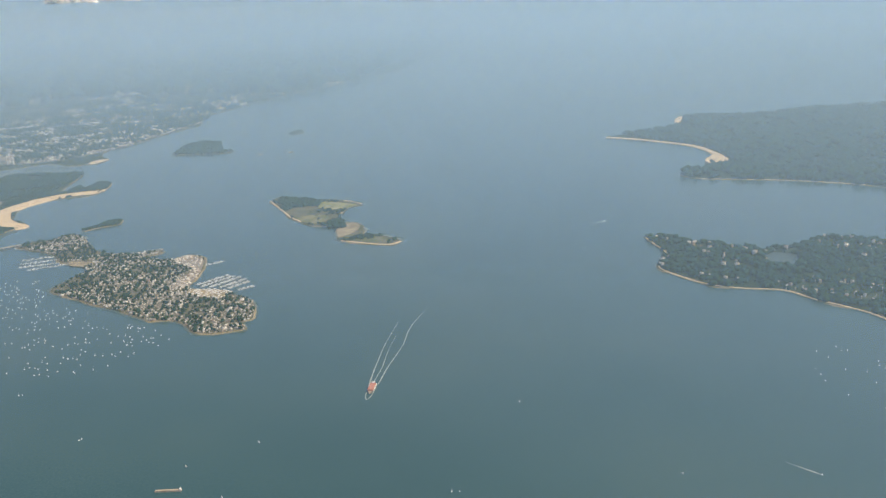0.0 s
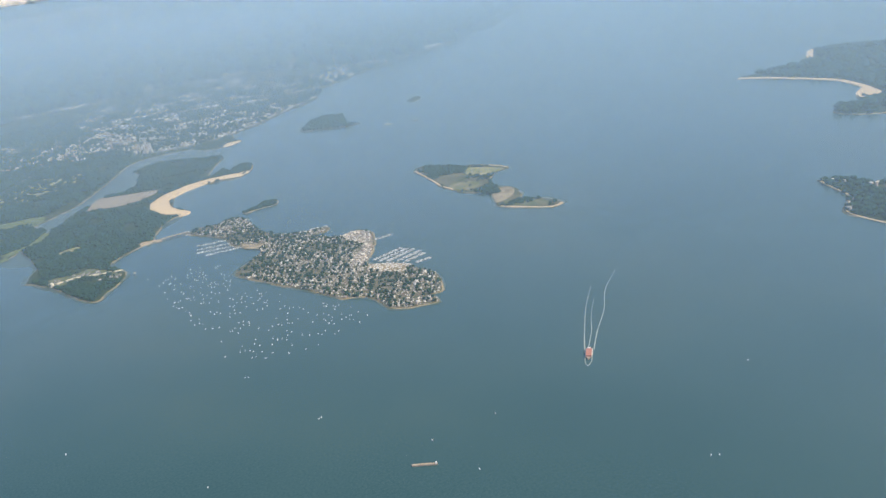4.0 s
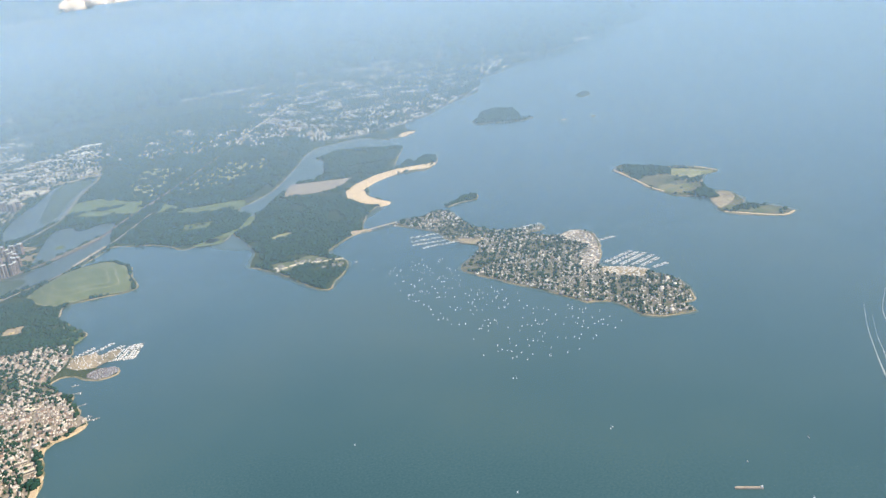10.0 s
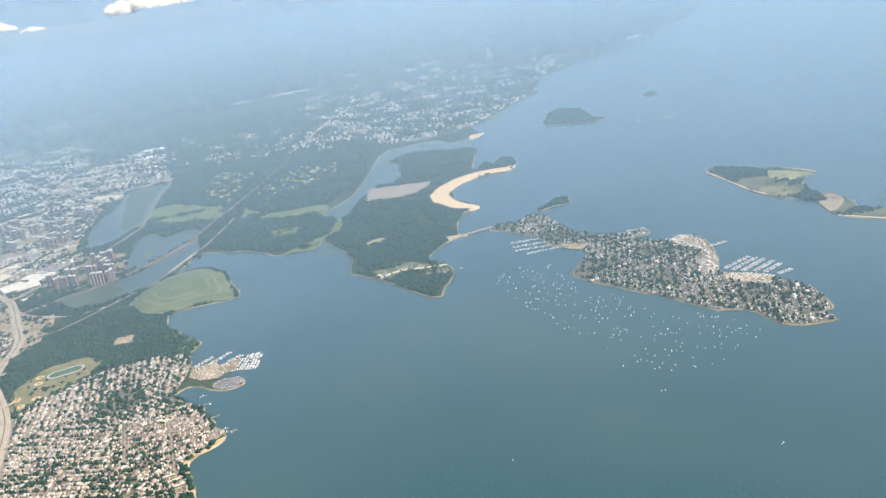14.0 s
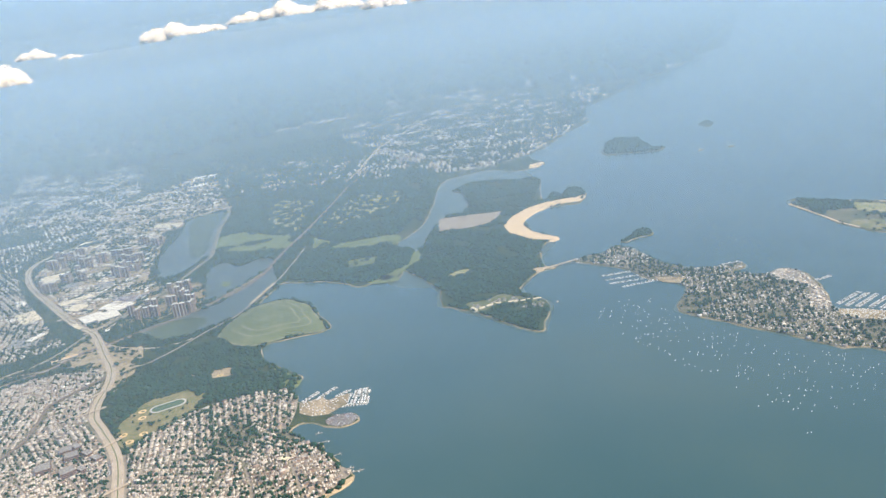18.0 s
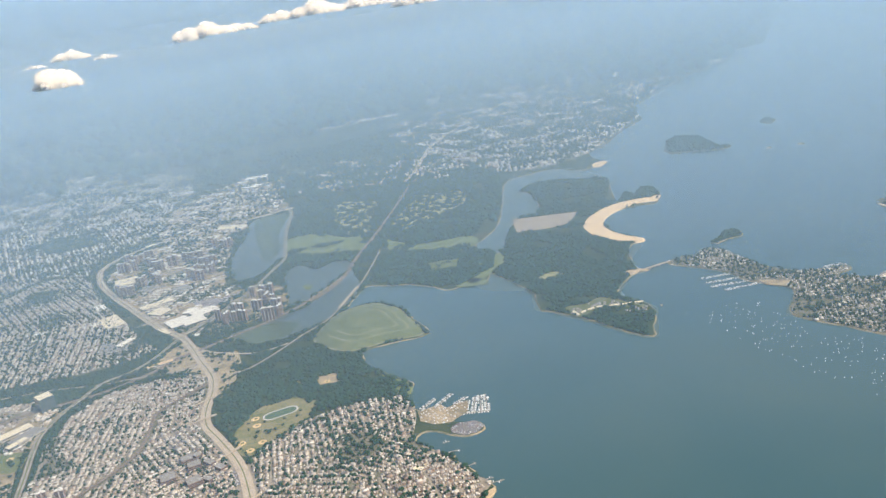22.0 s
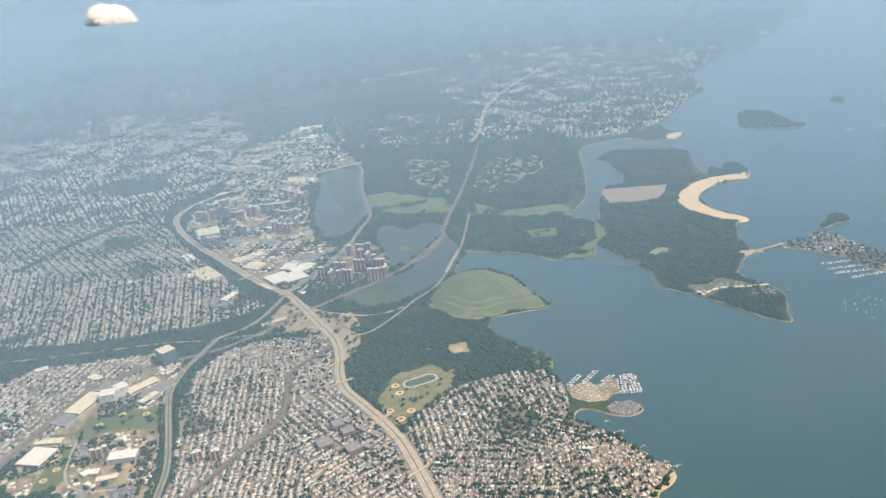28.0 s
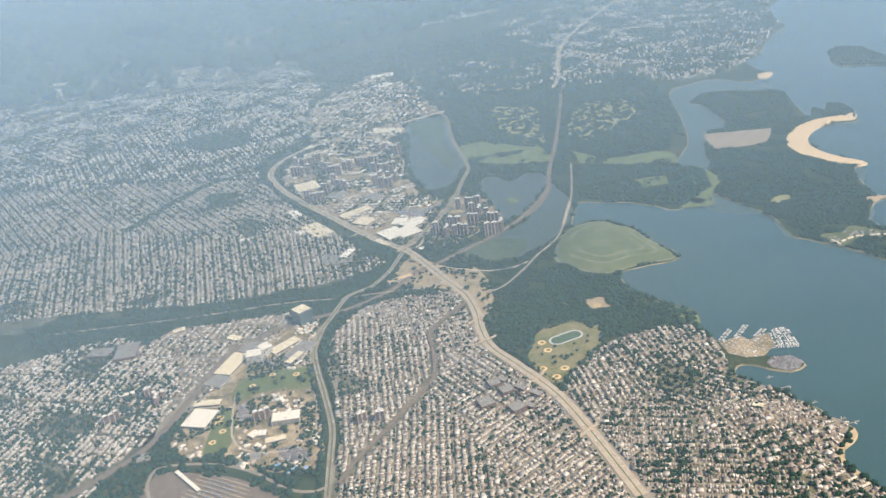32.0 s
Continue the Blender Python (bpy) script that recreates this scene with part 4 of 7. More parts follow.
def district(name, poly, turn, seed, label, block=(20.0, 5.0), street=0.95, lot=0.98, size=(0.78, 1.35), trees=0.35, tall=0.75, drop=(), flat=0.5, parks=-0.5, sheet=True, ground=None, crown=0.66, rag=0.4, nearby=None, jitter=1.0, roof=None):
    """Blocks of houses on a street grid, with yards and trees."""
    rng = np.random.default_rng(seed)
    p = np.asarray(poly, float)
    grids = turn if isinstance(turn, list) else [(*p.mean(0), turn)]
    seats = np.array([g[:2] for g in grids])
    owner = lambda w: np.argmin(np.hypot(w[:, None, 0] - seats[:, 0], w[:, None, 1] - seats[:, 1]), 1)
    rows, green, yards = [], [], []
    for no, (gx, gy, g_turn) in enumerate(grids):
        mid, a = np.array((gx, gy)), radians(g_turn)
        R = np.array([[math.cos(a), -math.sin(a)], [math.sin(a), math.cos(a)]])
        q = (p - mid) @ R
        lo, hi = q.min(0), q.max(0)
        r_here, g_here, y_here = [], [], []
        for u in np.arange(lo[0], hi[0], block[0] + street * 1.3):
            for v in np.arange(lo[1], hi[1], block[1] + street):
                n = int(block[0] / lot)
                for side in (0, 1):
                    k = np.arange(n)
                    hu = u + (k + 0.5) * lot + rng.uniform(-0.28, 0.28, n) * jitter
                    hv = np.full(n, v + (size[1] / 2 + 0.35 if side == 0 else block[1] - size[1] / 2 - 0.35)) + rng.normal(0, 0.3, n) * jitter
                    r_here.append(np.stack([hu, hv, np.full(n, side)], 1))
                k = np.arange(int(n * 0.7))
                r_here.append(np.stack([u + rng.uniform(0, block[0], len(k)), v + block[1] / 2 + rng.uniform(-0.5, 0.5, len(k)), np.full(len(k), 2)], 1))
                m = max(1, int(block[0] / 1.3))
                g_here.append(np.stack([u + rng.uniform(0, block[0], m), v + block[1] / 2 + rng.uniform(-0.4, 0.4, m) * block[1]], 1))
                m = max(1, int(block[0] / (1.0 * lot)))
                g_here.append(np.stack([u + rng.uniform(0, block[0], m), v - street / 2 + rng.choice([-0.5, 0.5], m) * street], 1))
                y_here.append([(u, v), (u + block[0], v), (u + block[0], v + block[1]), (u, v + block[1])])
        for found, out in ((np.concatenate(r_here), rows), (np.concatenate(g_here), green)):
            w = found[:, :2] @ R.T + mid
            mine = owner(w) == no
            out.append(np.concatenate([w[mine], found[mine, 2:], np.full((mine.sum(), 1), a)], 1))
        c = (np.array(y_here).reshape(-1, 2) @ R.T + mid).reshape(-1, 4, 2)
        keep = (owner(c.mean(1)) == no) & np.all([inside(poly, c[:, k]) for k in range(4)], 0)
        yards.append(np.concatenate([c[keep].reshape(-1, 2), np.full((keep.sum() * 4, 1), LAND_Z + 0.085 + 0.006 * no)], 1))
    rows, green = np.concatenate(rows), np.concatenate(green)
    keep_out = lambda w: ~inside(poly, w) | np.any([inside(h, w) for h in drop] or [np.zeros(len(w), bool)], 0) | np.any([near_line(l, w, wd) for l, wd in ROADS], 0)
    hp = rows[:, :2]
    wild = np.array([noise.noise((x * 0.035, y * 0.035, seed)) for x, y in hp])
    ok = ~keep_out(hp) & (rng.random(len(hp)) > 0.12) & (wild > parks)
    hp, shed, a = hp[ok], rows[ok, 2] == 2, rows[ok, 3]
    n = len(hp)
    big = (rng.random(n) < 0.06) & ~shed
    L = np.where(big, 2.2, size[0]) * rng.uniform(1 - 0.4 * jitter, 1 + 0.2 * jitter, n)
    W = np.where(big, 1.9, size[1]) * rng.uniform(0.6, 1.2, n)
    H = tall * rng.uniform(0.75, 1.25, n) * np.where(big, 1.4, 1)
    L, W, H = L * np.where(shed, 0.7, 1), W * np.where(shed, 0.5, 1), H * np.where(shed, 0.55, 1)
    rise = np.where((rng.random(n) < flat) | big, 0.0, rng.uniform(0.22, 0.4, n))
    T = a + rng.normal(0, 0.06, n) + np.where(rng.random(n) < 0.35 * jitter, math.pi / 2, 0) * (rise > 0)
    data = np.stack([hp[:, 0], hp[:, 1], np.full(n, LAND_Z + 0.04), L, W, H, rise, T], 1)
    if nearby is not None:
        close = inside(nearby, hp) & (rise > 0) & ~shed
        for row in data[close]:
            NEAR_HOUSES.append(row)
        data = data[~close]
    tagged(new(name + "_houses", houses_mesh("houses", data, roof)), label, "houses", "", "stuff")
    gp = green[:, :2]
    gw = np.array([noise.noise((x * 0.035, y * 0.035, seed)) for x, y in gp])
    gp = gp[~keep_out(gp) & ((rng.random(len(gp)) < trees * np.clip(0.8 - 2.2 * gw, 0.2, 1.8)) | (gw < parks))]
    tagged(new(name + "_trees", clumps_mesh("crowns", gp, crown, LAND_Z + 0.3 * crown, rng, None, 1.05)), "leafy street and yard trees among the houses", "trees", "", "stuff")
    if not sheet:
        return
    tagged(filled(name + "_street_ground", ragged(eased(poly, True), rag), LAND_Z + 0.05, ground or STREET), "grey streets between blocks of houses", "street", "", "structure")
    v = np.concatenate(yards)
    me = raw_mesh("yards", v, np.arange(len(v)).reshape(-1, 4), np.zeros((0, 3)), [YARD], np.zeros(len(v) // 4), [])
    tagged(new(name + "_yard_ground", me), "yards and pavements of the blocks", "yards", "", "structure")


SUBURB = surface("suburb_ground", [(0.04, 0.06, 0.035), (0.09, 0.1, 0.07), (0.19, 0.185, 0.16)], 0.06, 0.6, 0.95)
DUSTY = surface("dusty_lots", [(0.09, 0.1, 0.055), (0.27, 0.22, 0.15), (0.47, 0.39, 0.27)], 0.08, 0.8, 0.95)
NEAR_HOUSES = []
district("country_club", ZONE_COUNTRY_CLUB, GRIDS_COUNTRY_CLUB, 11, "close-set small houses with pale and brown roofs near the bay", trees=0.8, jitter=0.75, lot=0.9, parks=-0.45, block=(16.0, 4.6), crown=0.7, nearby=[(-160, -60), (-128, -60), (-110, -95), (-130, -190), (-165, -190)])
district("pelham_bay", ZONE_PELHAM_BAY, GRIDS_PELHAM_BAY, 12, "close-set brick row houses with flat pale roofs", size=(0.86, 1.6), trees=0.5, flat=0.75, lot=0.88, jitter=0.6, parks=-0.4, block=(15.0, 4.9), crown=0.62)
district("gardens", ZONE_GARDENS, GRIDS_GARDENS, 13, "long rows of small houses among trees", size=(0.85, 1.5), trees=0.7, crown=0.74, ground=SUBURB, jitter=0.45, block=(18.0, 4.7), street=1.0, parks=-0.45, roof=HOUSE_ROOF, drop=(GROVE_FAR, GROVE_NEAR))
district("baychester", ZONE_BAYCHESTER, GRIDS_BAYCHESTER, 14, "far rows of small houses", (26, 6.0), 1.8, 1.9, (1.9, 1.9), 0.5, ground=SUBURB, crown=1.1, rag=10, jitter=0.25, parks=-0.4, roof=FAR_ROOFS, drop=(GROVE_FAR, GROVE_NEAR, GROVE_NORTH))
district("morris", ZONE_MORRIS, 62, 15, "small houses among many trees", trees=0.9, ground=SUBURB, crown=0.8, parks=-0.3, jitter=0.6, roof=PALE_ROOFS)
district("strip", ZONE_STRIP, 60, 20, "small workshops and houses by the railway", (16, 6.5), 1.1, 1.7, (1.5, 1.7), 0.3, 0.7, flat=0.9)
district("mall_side", ZONE_MALL, -30, 26, "low shops and sheds among car parks", (16, 8), 1.8, 3.6, (2.8, 2.5), 0.3, 0.8, flat=1.0, ground=DUSTY, roof=WARM_ROOFS)
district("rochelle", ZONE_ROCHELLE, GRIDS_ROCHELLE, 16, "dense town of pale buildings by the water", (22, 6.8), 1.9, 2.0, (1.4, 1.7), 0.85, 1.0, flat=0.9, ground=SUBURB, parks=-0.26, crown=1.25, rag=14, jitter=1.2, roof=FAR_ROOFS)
district("works", ZONE_WORKS, 60, 17, "low cream and pale warehouses and yards", (22, 10), 3.0, 4.6, (3.8, 3.2), 0.55, 1.0, flat=1.0, parks=-0.3, crown=1.2, ground=DUSTY, rag=8, roof=WARM_ROOFS, drop=(ZONE_BAYCHESTER,))
district("city_island", CITY_ISLAND, 62, 18, "small pale houses among trees on the island", (11, 4.8), 0.9, 1.15, (0.72, 0.88), 2.1, 0.38, parks=-0.25, crown=0.64, jitter=1.6, roof=PALE_ROOFS, drop=(ISLAND_LOT, ISLAND_YARD, ISLAND_MARINA_YARD), ground=YARD)

wood("wood_hunter", WOOD_HUNTER, 1.8, 1.3, 1, "dense dark-green wood by the beach", (), -0.42)
wood("wood_rodman", WOOD_RODMAN, 1.6, 1.15, 2, "dense dark-green wood on the neck", (NECK_CLEARING,), -0.42)
wood("wood_park", WOOD_PARK, 1.3, 0.95, 3, "dense dark-green park wood", (BALL_GREEN, TRACK_GROUND, PARK_CLEAR_EAST), -0.4)
wood("wood_bridge_north", WOOD_BRIDGE_NORTH, 1.7, 1.2, 4, "dense green wood along the shore", (PARK_CLEARING,))
wood("wood_golf", WOOD_GOLF, 2.1, 1.5, 5, "tree belts round the golf course", (MARSH_A, MARSH_B, GOLF_A, GOLF_B), -0.42)
wood("wood_golf_rows", GOLF_A, 1.7, 1.1, 51, "rows of trees between fairways", (), -0.02, patch=0.17)
wood("wood_golf_rows_east", GOLF_B, 1.7, 1.1, 52, "rows of trees between fairways", (), -0.02, patch=0.17)
wood("wood_marsh", MARSH_A, 1.8, 1.0, 66, "low clumps of trees in the marsh", (), 0.22, patch=0.06)
wood("wood_marsh_east", MARSH_B, 1.8, 1.0, 67, "low clumps of trees in the marsh", (), 0.18, patch=0.06)
wood("wood_west_park", WOOD_WEST_PARK, 1.2, 0.75, 53, "park trees between the motorway and the hill", (), -0.08)
wood("wood_pelham", WOOD_PELHAM, 3.0, 2.0, 6, "leafy far suburb with large trees", (GOLF_A, GOLF_B, MARSH_A, MARSH_B), -0.3)
wood("wood_hart", HART_ISLAND, 1.8, 0.9, 7, "scrub and trees on the island", (HART_FIELD, HART_TAN, HART_SAND), 0.12)
wood("wood_hart_north", HART_NORTH_WOOD, 1.6, 1.1, 71, "dense dark wood at the island's end")
wood("wood_hart_middle", HART_MIDDLE_WOOD, 1.6, 1.1, 72, "dense dark wood in the middle of the island")
wood("wood_davids", DAVIDS_ISLAND, 2.0, 1.5, 8, "trees of the small island")
wood("wood_high", HIGH_ISLAND, 1.2, 0.8, 9, "trees of the rocky island")
wood("wood_kings", KINGS_POINT, 2.2, 1.5, 10, "trees of the point", (KINGS_POND,), -0.2, patch=0.12)
wood("wood_neck", NECK, 1.6, 1.0, 56, "trees and scrub on the neck", (WOOD_RODMAN, WOOD_HUNTER, FORT_GROUND, BEACH_LOT, NECK_CLEARING, MARSH_C, BEACH, NECK_SPIT), -0.12)
wood("wood_twin", TWIN_ISLET, 1.2, 0.9, 54, "trees of the islet")
wood("wood_twin_east", TWIN_ISLET_EAST, 1.2, 0.9, 55, "trees of the islet")
wood("wood_sands", SANDS_POINT, 4.5, 3.0, 21, "trees of the headland", (SPIT_END,), -0.4)


# ---- the grassed hill ----
def build_hill():
    mid = Vector((sum(p[0] for p in LANDFILL) / len(LANDFILL), sum(p[1] for p in LANDFILL) / len(LANDFILL), 0))
    ring = [Vector((x, y, 0)) for x, y in eased(LANDFILL, True)]
    verts, faces, n = [], [], len(ring)
    steps = ((1.0, 0.1), (0.975, 0.22), (0.955, 0.3), (0.86, 1.5), (0.73, 2.4), (0.705, 2.45), (0.545, 3.3), (0.52, 3.33), (0.3, 3.7), (0.12, 3.8))
    for k, h in steps:
        verts += [tuple(mid + (p - mid) * k + Vector((0, 0, LAND_Z + h))) for p in ring]
    for r in range(len(steps) - 1):
        for j in range(n):
            faces.append((r * n + j, r * n + (j + 1) % n, (r + 1) * n + (j + 1) % n, (r + 1) * n + j))
    verts.append((mid.x, mid.y, LAND_Z + 3.82))
    faces += [((len(steps) - 1) * n + j, (len(steps) - 1) * n + (j + 1) % n, len(verts) - 1) for j in range(n)]
    me = bpy.data.meshes.new("hill")
    me.from_pydata(verts, [], faces)
    me.materials.append(surface("hill_grass", [(0.095, 0.125, 0.06), (0.12, 0.15, 0.072), (0.17, 0.185, 0.1)], 0.09, 1.4, 0.95))
    me.materials.append(surface("hill_path", [(0.2, 0.2, 0.125), (0.28, 0.265, 0.175)], 0.2, 2.0, 0.95))
    for p in me.polygons:
        ring_no, at = p.index // n, (p.index % n) / n
        if ring_no == 1 or ring_no == 4 and at > 0.12 or ring_no == 6 and at > 0.25:
            p.material_index = 1
    tagged(new("hill_ground", me), "smooth grassed hill with terraces", "hill", "", "structure")


build_hill()


# ---- the far land ----
FAR_LAND = [(-900, 700), (-260, 830), (0, 960), (330, 990), (470, 800), (640, 920), (900, 1250), (1500, 1900), (1900, 2500), (600, 3200), (-2200, 3000), (-2200, 800)]
wood("wood_far", FAR_LAND, 28.0, 14.0, 22, "hazy far woods on the horizon", (), -0.15)
wood("wood_suburb", [(-240, 640), (-145, 500), (-60, 470), (20, 640), (20, 800), (-230, 820)], 4.5, 2.6, 23, "leafy far suburb", (ZONE_WORKS,), -0.2)
wood("wood_point_suburb", [(300, 590), (350, 680), (430, 750), (560, 870), (480, 900), (345, 790), (300, 600)], 5.0, 2.8, 24, "leafy far shore suburb", (), -0.2)


def sprinkled(name, poly, spacing, seed, label, size, keep=0.0, patch=0.02, drop=(), roof=None, tall=1.0):
    """Houses spread loosely in clusters, most of them turned alike."""
    rng = np.random.default_rng(seed)
    pts = scatter(poly, spacing, rng, drop)
    v = np.array([noise.noise((x * patch, y * patch, seed)) + 0.5 * noise.noise((x * patch * 3, y * patch * 3, seed)) for x, y in pts])
    pts = pts[v + rng.uniform(-0.15, 0.15, len(pts)) > keep]
    n = len(pts)
    long = np.where(rng.random(n) < 0.08, 2.2, 1.0)
    turn = 0.5 + rng.choice([0.0, math.pi / 2], n) + rng.normal(0, 0.12, n)
    rows = np.stack([pts[:, 0], pts[:, 1], np.full(n, LAND_Z), rng.uniform(0.7, 1.5, n) * size * long, rng.uniform(0.7, 1.3, n) * size, rng.uniform(0.7, 1.5, n) * tall, np.zeros(n), turn], 1)
    return tagged(new(name, houses_mesh("houses", rows, roof or PALE_ROOFS)), label, "houses", "", "stuff")


sprinkled("far_town_houses", FAR_LAND, 9.0, 25, "pale roofs of far towns in the haze", 3.8, 0.2, 0.006, tall=1.6)
sprinkled("pelham_houses", PELHAM_SUBURB, 4.2, 27, "pale roofs among the trees of a leafy suburb", 1.2, 0.0, 0.03, tall=2.3, roof=HOUSE_ROOF)
sprinkled("shore_houses", [(-25, 470), (45, 640), (60, 560), (85, 490), (80, 410), (55, 420), (20, 440)], 4.4, 28, "pale roofs among far shore trees", 1.4, 0.05, 0.03, (GOLF_A, GOLF_B, MARSH_A, MARSH_B), tall=2.8, roof=HOUSE_ROOF)
sprinkled("point_houses", [(300, 590), (350, 680), (430, 750), (560, 870), (480, 900), (345, 790), (300, 600)], 5.5, 29, "pale houses along the far shore", 1.9, 0.1, 0.02, tall=3.0)


# ---- ground patches ----
TAN = surface("dry_ground", [(0.1, 0.11, 0.055), (0.3, 0.24, 0.155), (0.4, 0.33, 0.22), (0.12, 0.13, 0.065)], 0.12, 1.2, 0.95)
LOT = surface("parking_asphalt", [(0.1, 0.1, 0.1), (0.16, 0.155, 0.15), (0.2, 0.19, 0.18)], 0.1, 2.0, 0.9)
PALE_LOT = surface("pale_asphalt", [(0.28, 0.235, 0.18), (0.4, 0.34, 0.27)], 0.12, 2.0, 0.9)
INFIELD = surface("infield_clay", [(0.62, 0.42, 0.2), (0.72, 0.52, 0.28)], 0.4, 4.0, 0.95)
SCRUB = surface("park_scrub", [(0.05, 0.08, 0.035), (0.1, 0.125, 0.055), (0.2, 0.18, 0.11)], 0.12, 1.2, 0.95)
ESTATE = surface("estate_ground", [(0.06, 0.08, 0.035), (0.17, 0.145, 0.085), (0.38, 0.3, 0.2), (0.5, 0.41, 0.28)], 0.14, 1.4, 0.95)
PARK_FIELD = surface("park_field", [(0.06, 0.09, 0.035), (0.13, 0.15, 0.06), (0.25, 0.215, 0.12), (0.1, 0.125, 0.05)], 0.09, 1.2, 0.95)
SHOAL_MAT = surface("weedy_shallows", [(0.045, 0.07, 0.045), (0.085, 0.12, 0.06)], 0.06, 1.0, 0.5)
SHARP = (METRO_GROUND, BEACH_LOT, MARINA_GROUND, MARINA_LOT, MALL_LOT, LOT_CAMPUS, LOT_OFFICES, LOT_HOSPITAL, LOT_THRUWAY, LOT_STORE, ISLAND_LOT, ISLAND_MARINA_YARD, PARK_CLEARING)
PATCH = LAND_Z + 0.065
for name, pts, material, label, cat, lift in (
    ("ground_dry", DRY_GROUND, TAN, "dry trodden grass between the slip roads", "ground", 0),
    ("ground_campus", CAMPUS, ESTATE, "lawns and bare lots of a hospital campus", "ground", 0),
    ("ground_metro", METRO_GROUND, ESTATE, "pale yards along the railway", "yard", 0.004),
    ("ground_towers", COOP_GROUND, ESTATE, "lawns and lots between housing towers", "ground", 0),
    ("ground_towers_south", COOP_SOUTH, ESTATE, "lawns below housing towers", "ground", 0),
    ("ground_rail_yard", RAIL_YARD, RAILBED, "brown railway yard", "yard", 0.008),
    ("ground_ball_fields", BALL_GREEN, PARK_FIELD, "mown playing fields", "grass", 0),
    ("ground_ball_fields_metro", BALL_GREEN_METRO, GRASS, "mown playing fields by the offices", "grass", 0.012),
    ("ground_ball_fields_south", BALL_GREEN_SOUTH, GRASS, "strip of playing fields", "grass", 0.016),
    ("ground_track", TRACK_GROUND, PARK_FIELD, "dry grass round the running track", "ground", 0.004),
    ("ground_clearing_east", PARK_CLEAR_EAST, TAN, "dry clearing in the park wood", "ground", 0),
    ("ground_clearing", PARK_CLEARING, GRASS, "clearing in the shore wood", "grass", 0),
    ("ground_golf_west", GOLF_A, FAIRWAY, "golf fairways between trees", "grass", 0),
    ("ground_golf_east", GOLF_B, FAIRWAY, "golf fairways between trees", "grass", 0),
    ("ground_marsh_west", MARSH_A, MARSH, "light green salt marsh", "marsh", 0),
    ("ground_marsh_middle", MARSH_B, MARSH, "light green salt marsh", "marsh", 0),
    ("ground_marsh_neck", MARSH_C, MARSH, "light green salt marsh by the neck", "marsh", 0),
    ("ground_beach_lot", BEACH_LOT, PALE_LOT, "huge pale car park behind the beach", "car park", 0),
    ("ground_fort", FORT_GROUND, SCRUB, "bare ground among low barracks", "ground", 0),
    ("ground_marina", MARINA_GROUND, DUSTY, "boatyard ground", "yard", 0),
    ("ground_marina_lot", MARINA_LOT, LOT, "car park on the spit", "car park", 0.01),
    ("ground_campus_lot", LOT_CAMPUS, LOT, "asphalt car park of the campus", "car park", 0.016),
    ("ground_office_lot", LOT_OFFICES, LOT, "asphalt car park by the offices", "car park", 0.016),
    ("ground_hospital_lot", LOT_HOSPITAL, LOT, "asphalt car park of the hospital", "car park", 0.016),
    ("ground_thruway_lot", LOT_THRUWAY, LOT, "asphalt car park among the houses", "car park", 0.09),
    ("ground_store_lot", LOT_STORE, LOT, "asphalt car park among the houses", "car park", 0.09),
    ("ground_mall_lot", MALL_LOT, LOT, "dark car park", "car park", 0.01),
    ("ground_hart_sand", HART_SAND, TAN, "bare sandy slope", "sand", 0),
    ("ground_hart_field", HART_FIELD, FAIRWAY, "dry mown field on the island", "grass", 0.004),
    ("ground_hart_clearing", HART_TAN, PARK_FIELD, "bare tan clearing on the island", "ground", 0.008),
    ("ground_park_spit", PARK_SPIT, MARSH, "light green grass on a low spit", "grass", 0.006),
    ("ground_hart_point", HART_POINT, SCRUB, "grass at the island's tip", "grass", 0),
    ("ground_island_lot", ISLAND_LOT, TAN, "bare lot by the boats", "ground", 0.03),
    ("ground_island_yard", ISLAND_YARD, STREET, "bare boatyards", "yard", 0.03),
    ("ground_island_marina_yard", ISLAND_MARINA_YARD, TAN, "bare yard behind the docks", "yard", 0.03),
    ("ground_marsh_inlet", MARSH_D, SHOAL_MAT, "weedy shallows in the river's bend", "marsh", 0.03),
    ("ground_marsh_shore", MARSH_E, MARSH, "light green marsh at the water's edge", "marsh", 0),
    ("ground_marsh_islet", MARSH_ISLET, MARSH, "small marsh islet in the river", "marsh", 0.03),
    ("ground_shoal", SHOAL, SHOAL_MAT, "green weedy shallows of the river", "shallows", 0.015),
    ("ground_grove", GROVE_FAR, LAND, "dark woodland floor", "ground", 0.08),
    ("ground_grove_north", GROVE_NORTH, LAND, "dark woodland floor", "ground", 0.08),
    ("ground_neck_clearing", NECK_CLEARING, FAIRWAY, "pale clearing in the wood", "grass", 0),
    ("ground_spit_end", SPIT_END, SAND, "white sand flats", "sand", 0),
    ("ground_glen_beach", GLEN_BEACH, SAND, "small pale beach", "sand", 0),
):
    tagged(filled(name, pts if pts in SHARP else ragged(eased(pts, True, 2.0), 0.4, len(pts)), PATCH + lift, material), label, cat, "", "structure")
for name, line, width in (("beach_spit", SPIT, 6.0), ("beach_spit_north", SPIT_NORTH, 6.0), ("beach_sands_south", SANDS_SHORE, 1.2), ("beach_kings", KINGS_SHORE, 0.8), ("beach_hart_west", HART_WEST_SHORE, 1.1), ("beach_hart_south", HART_SOUTH_SHORE, 1.3), ("beach_hart_north", HART_NORTH_SHORE, 0.9)):
    tagged(ribbon(name, line, width, LAND_Z + 0.1, SAND, 0.4), "pale sand along the shore", "sand", "", "structure")

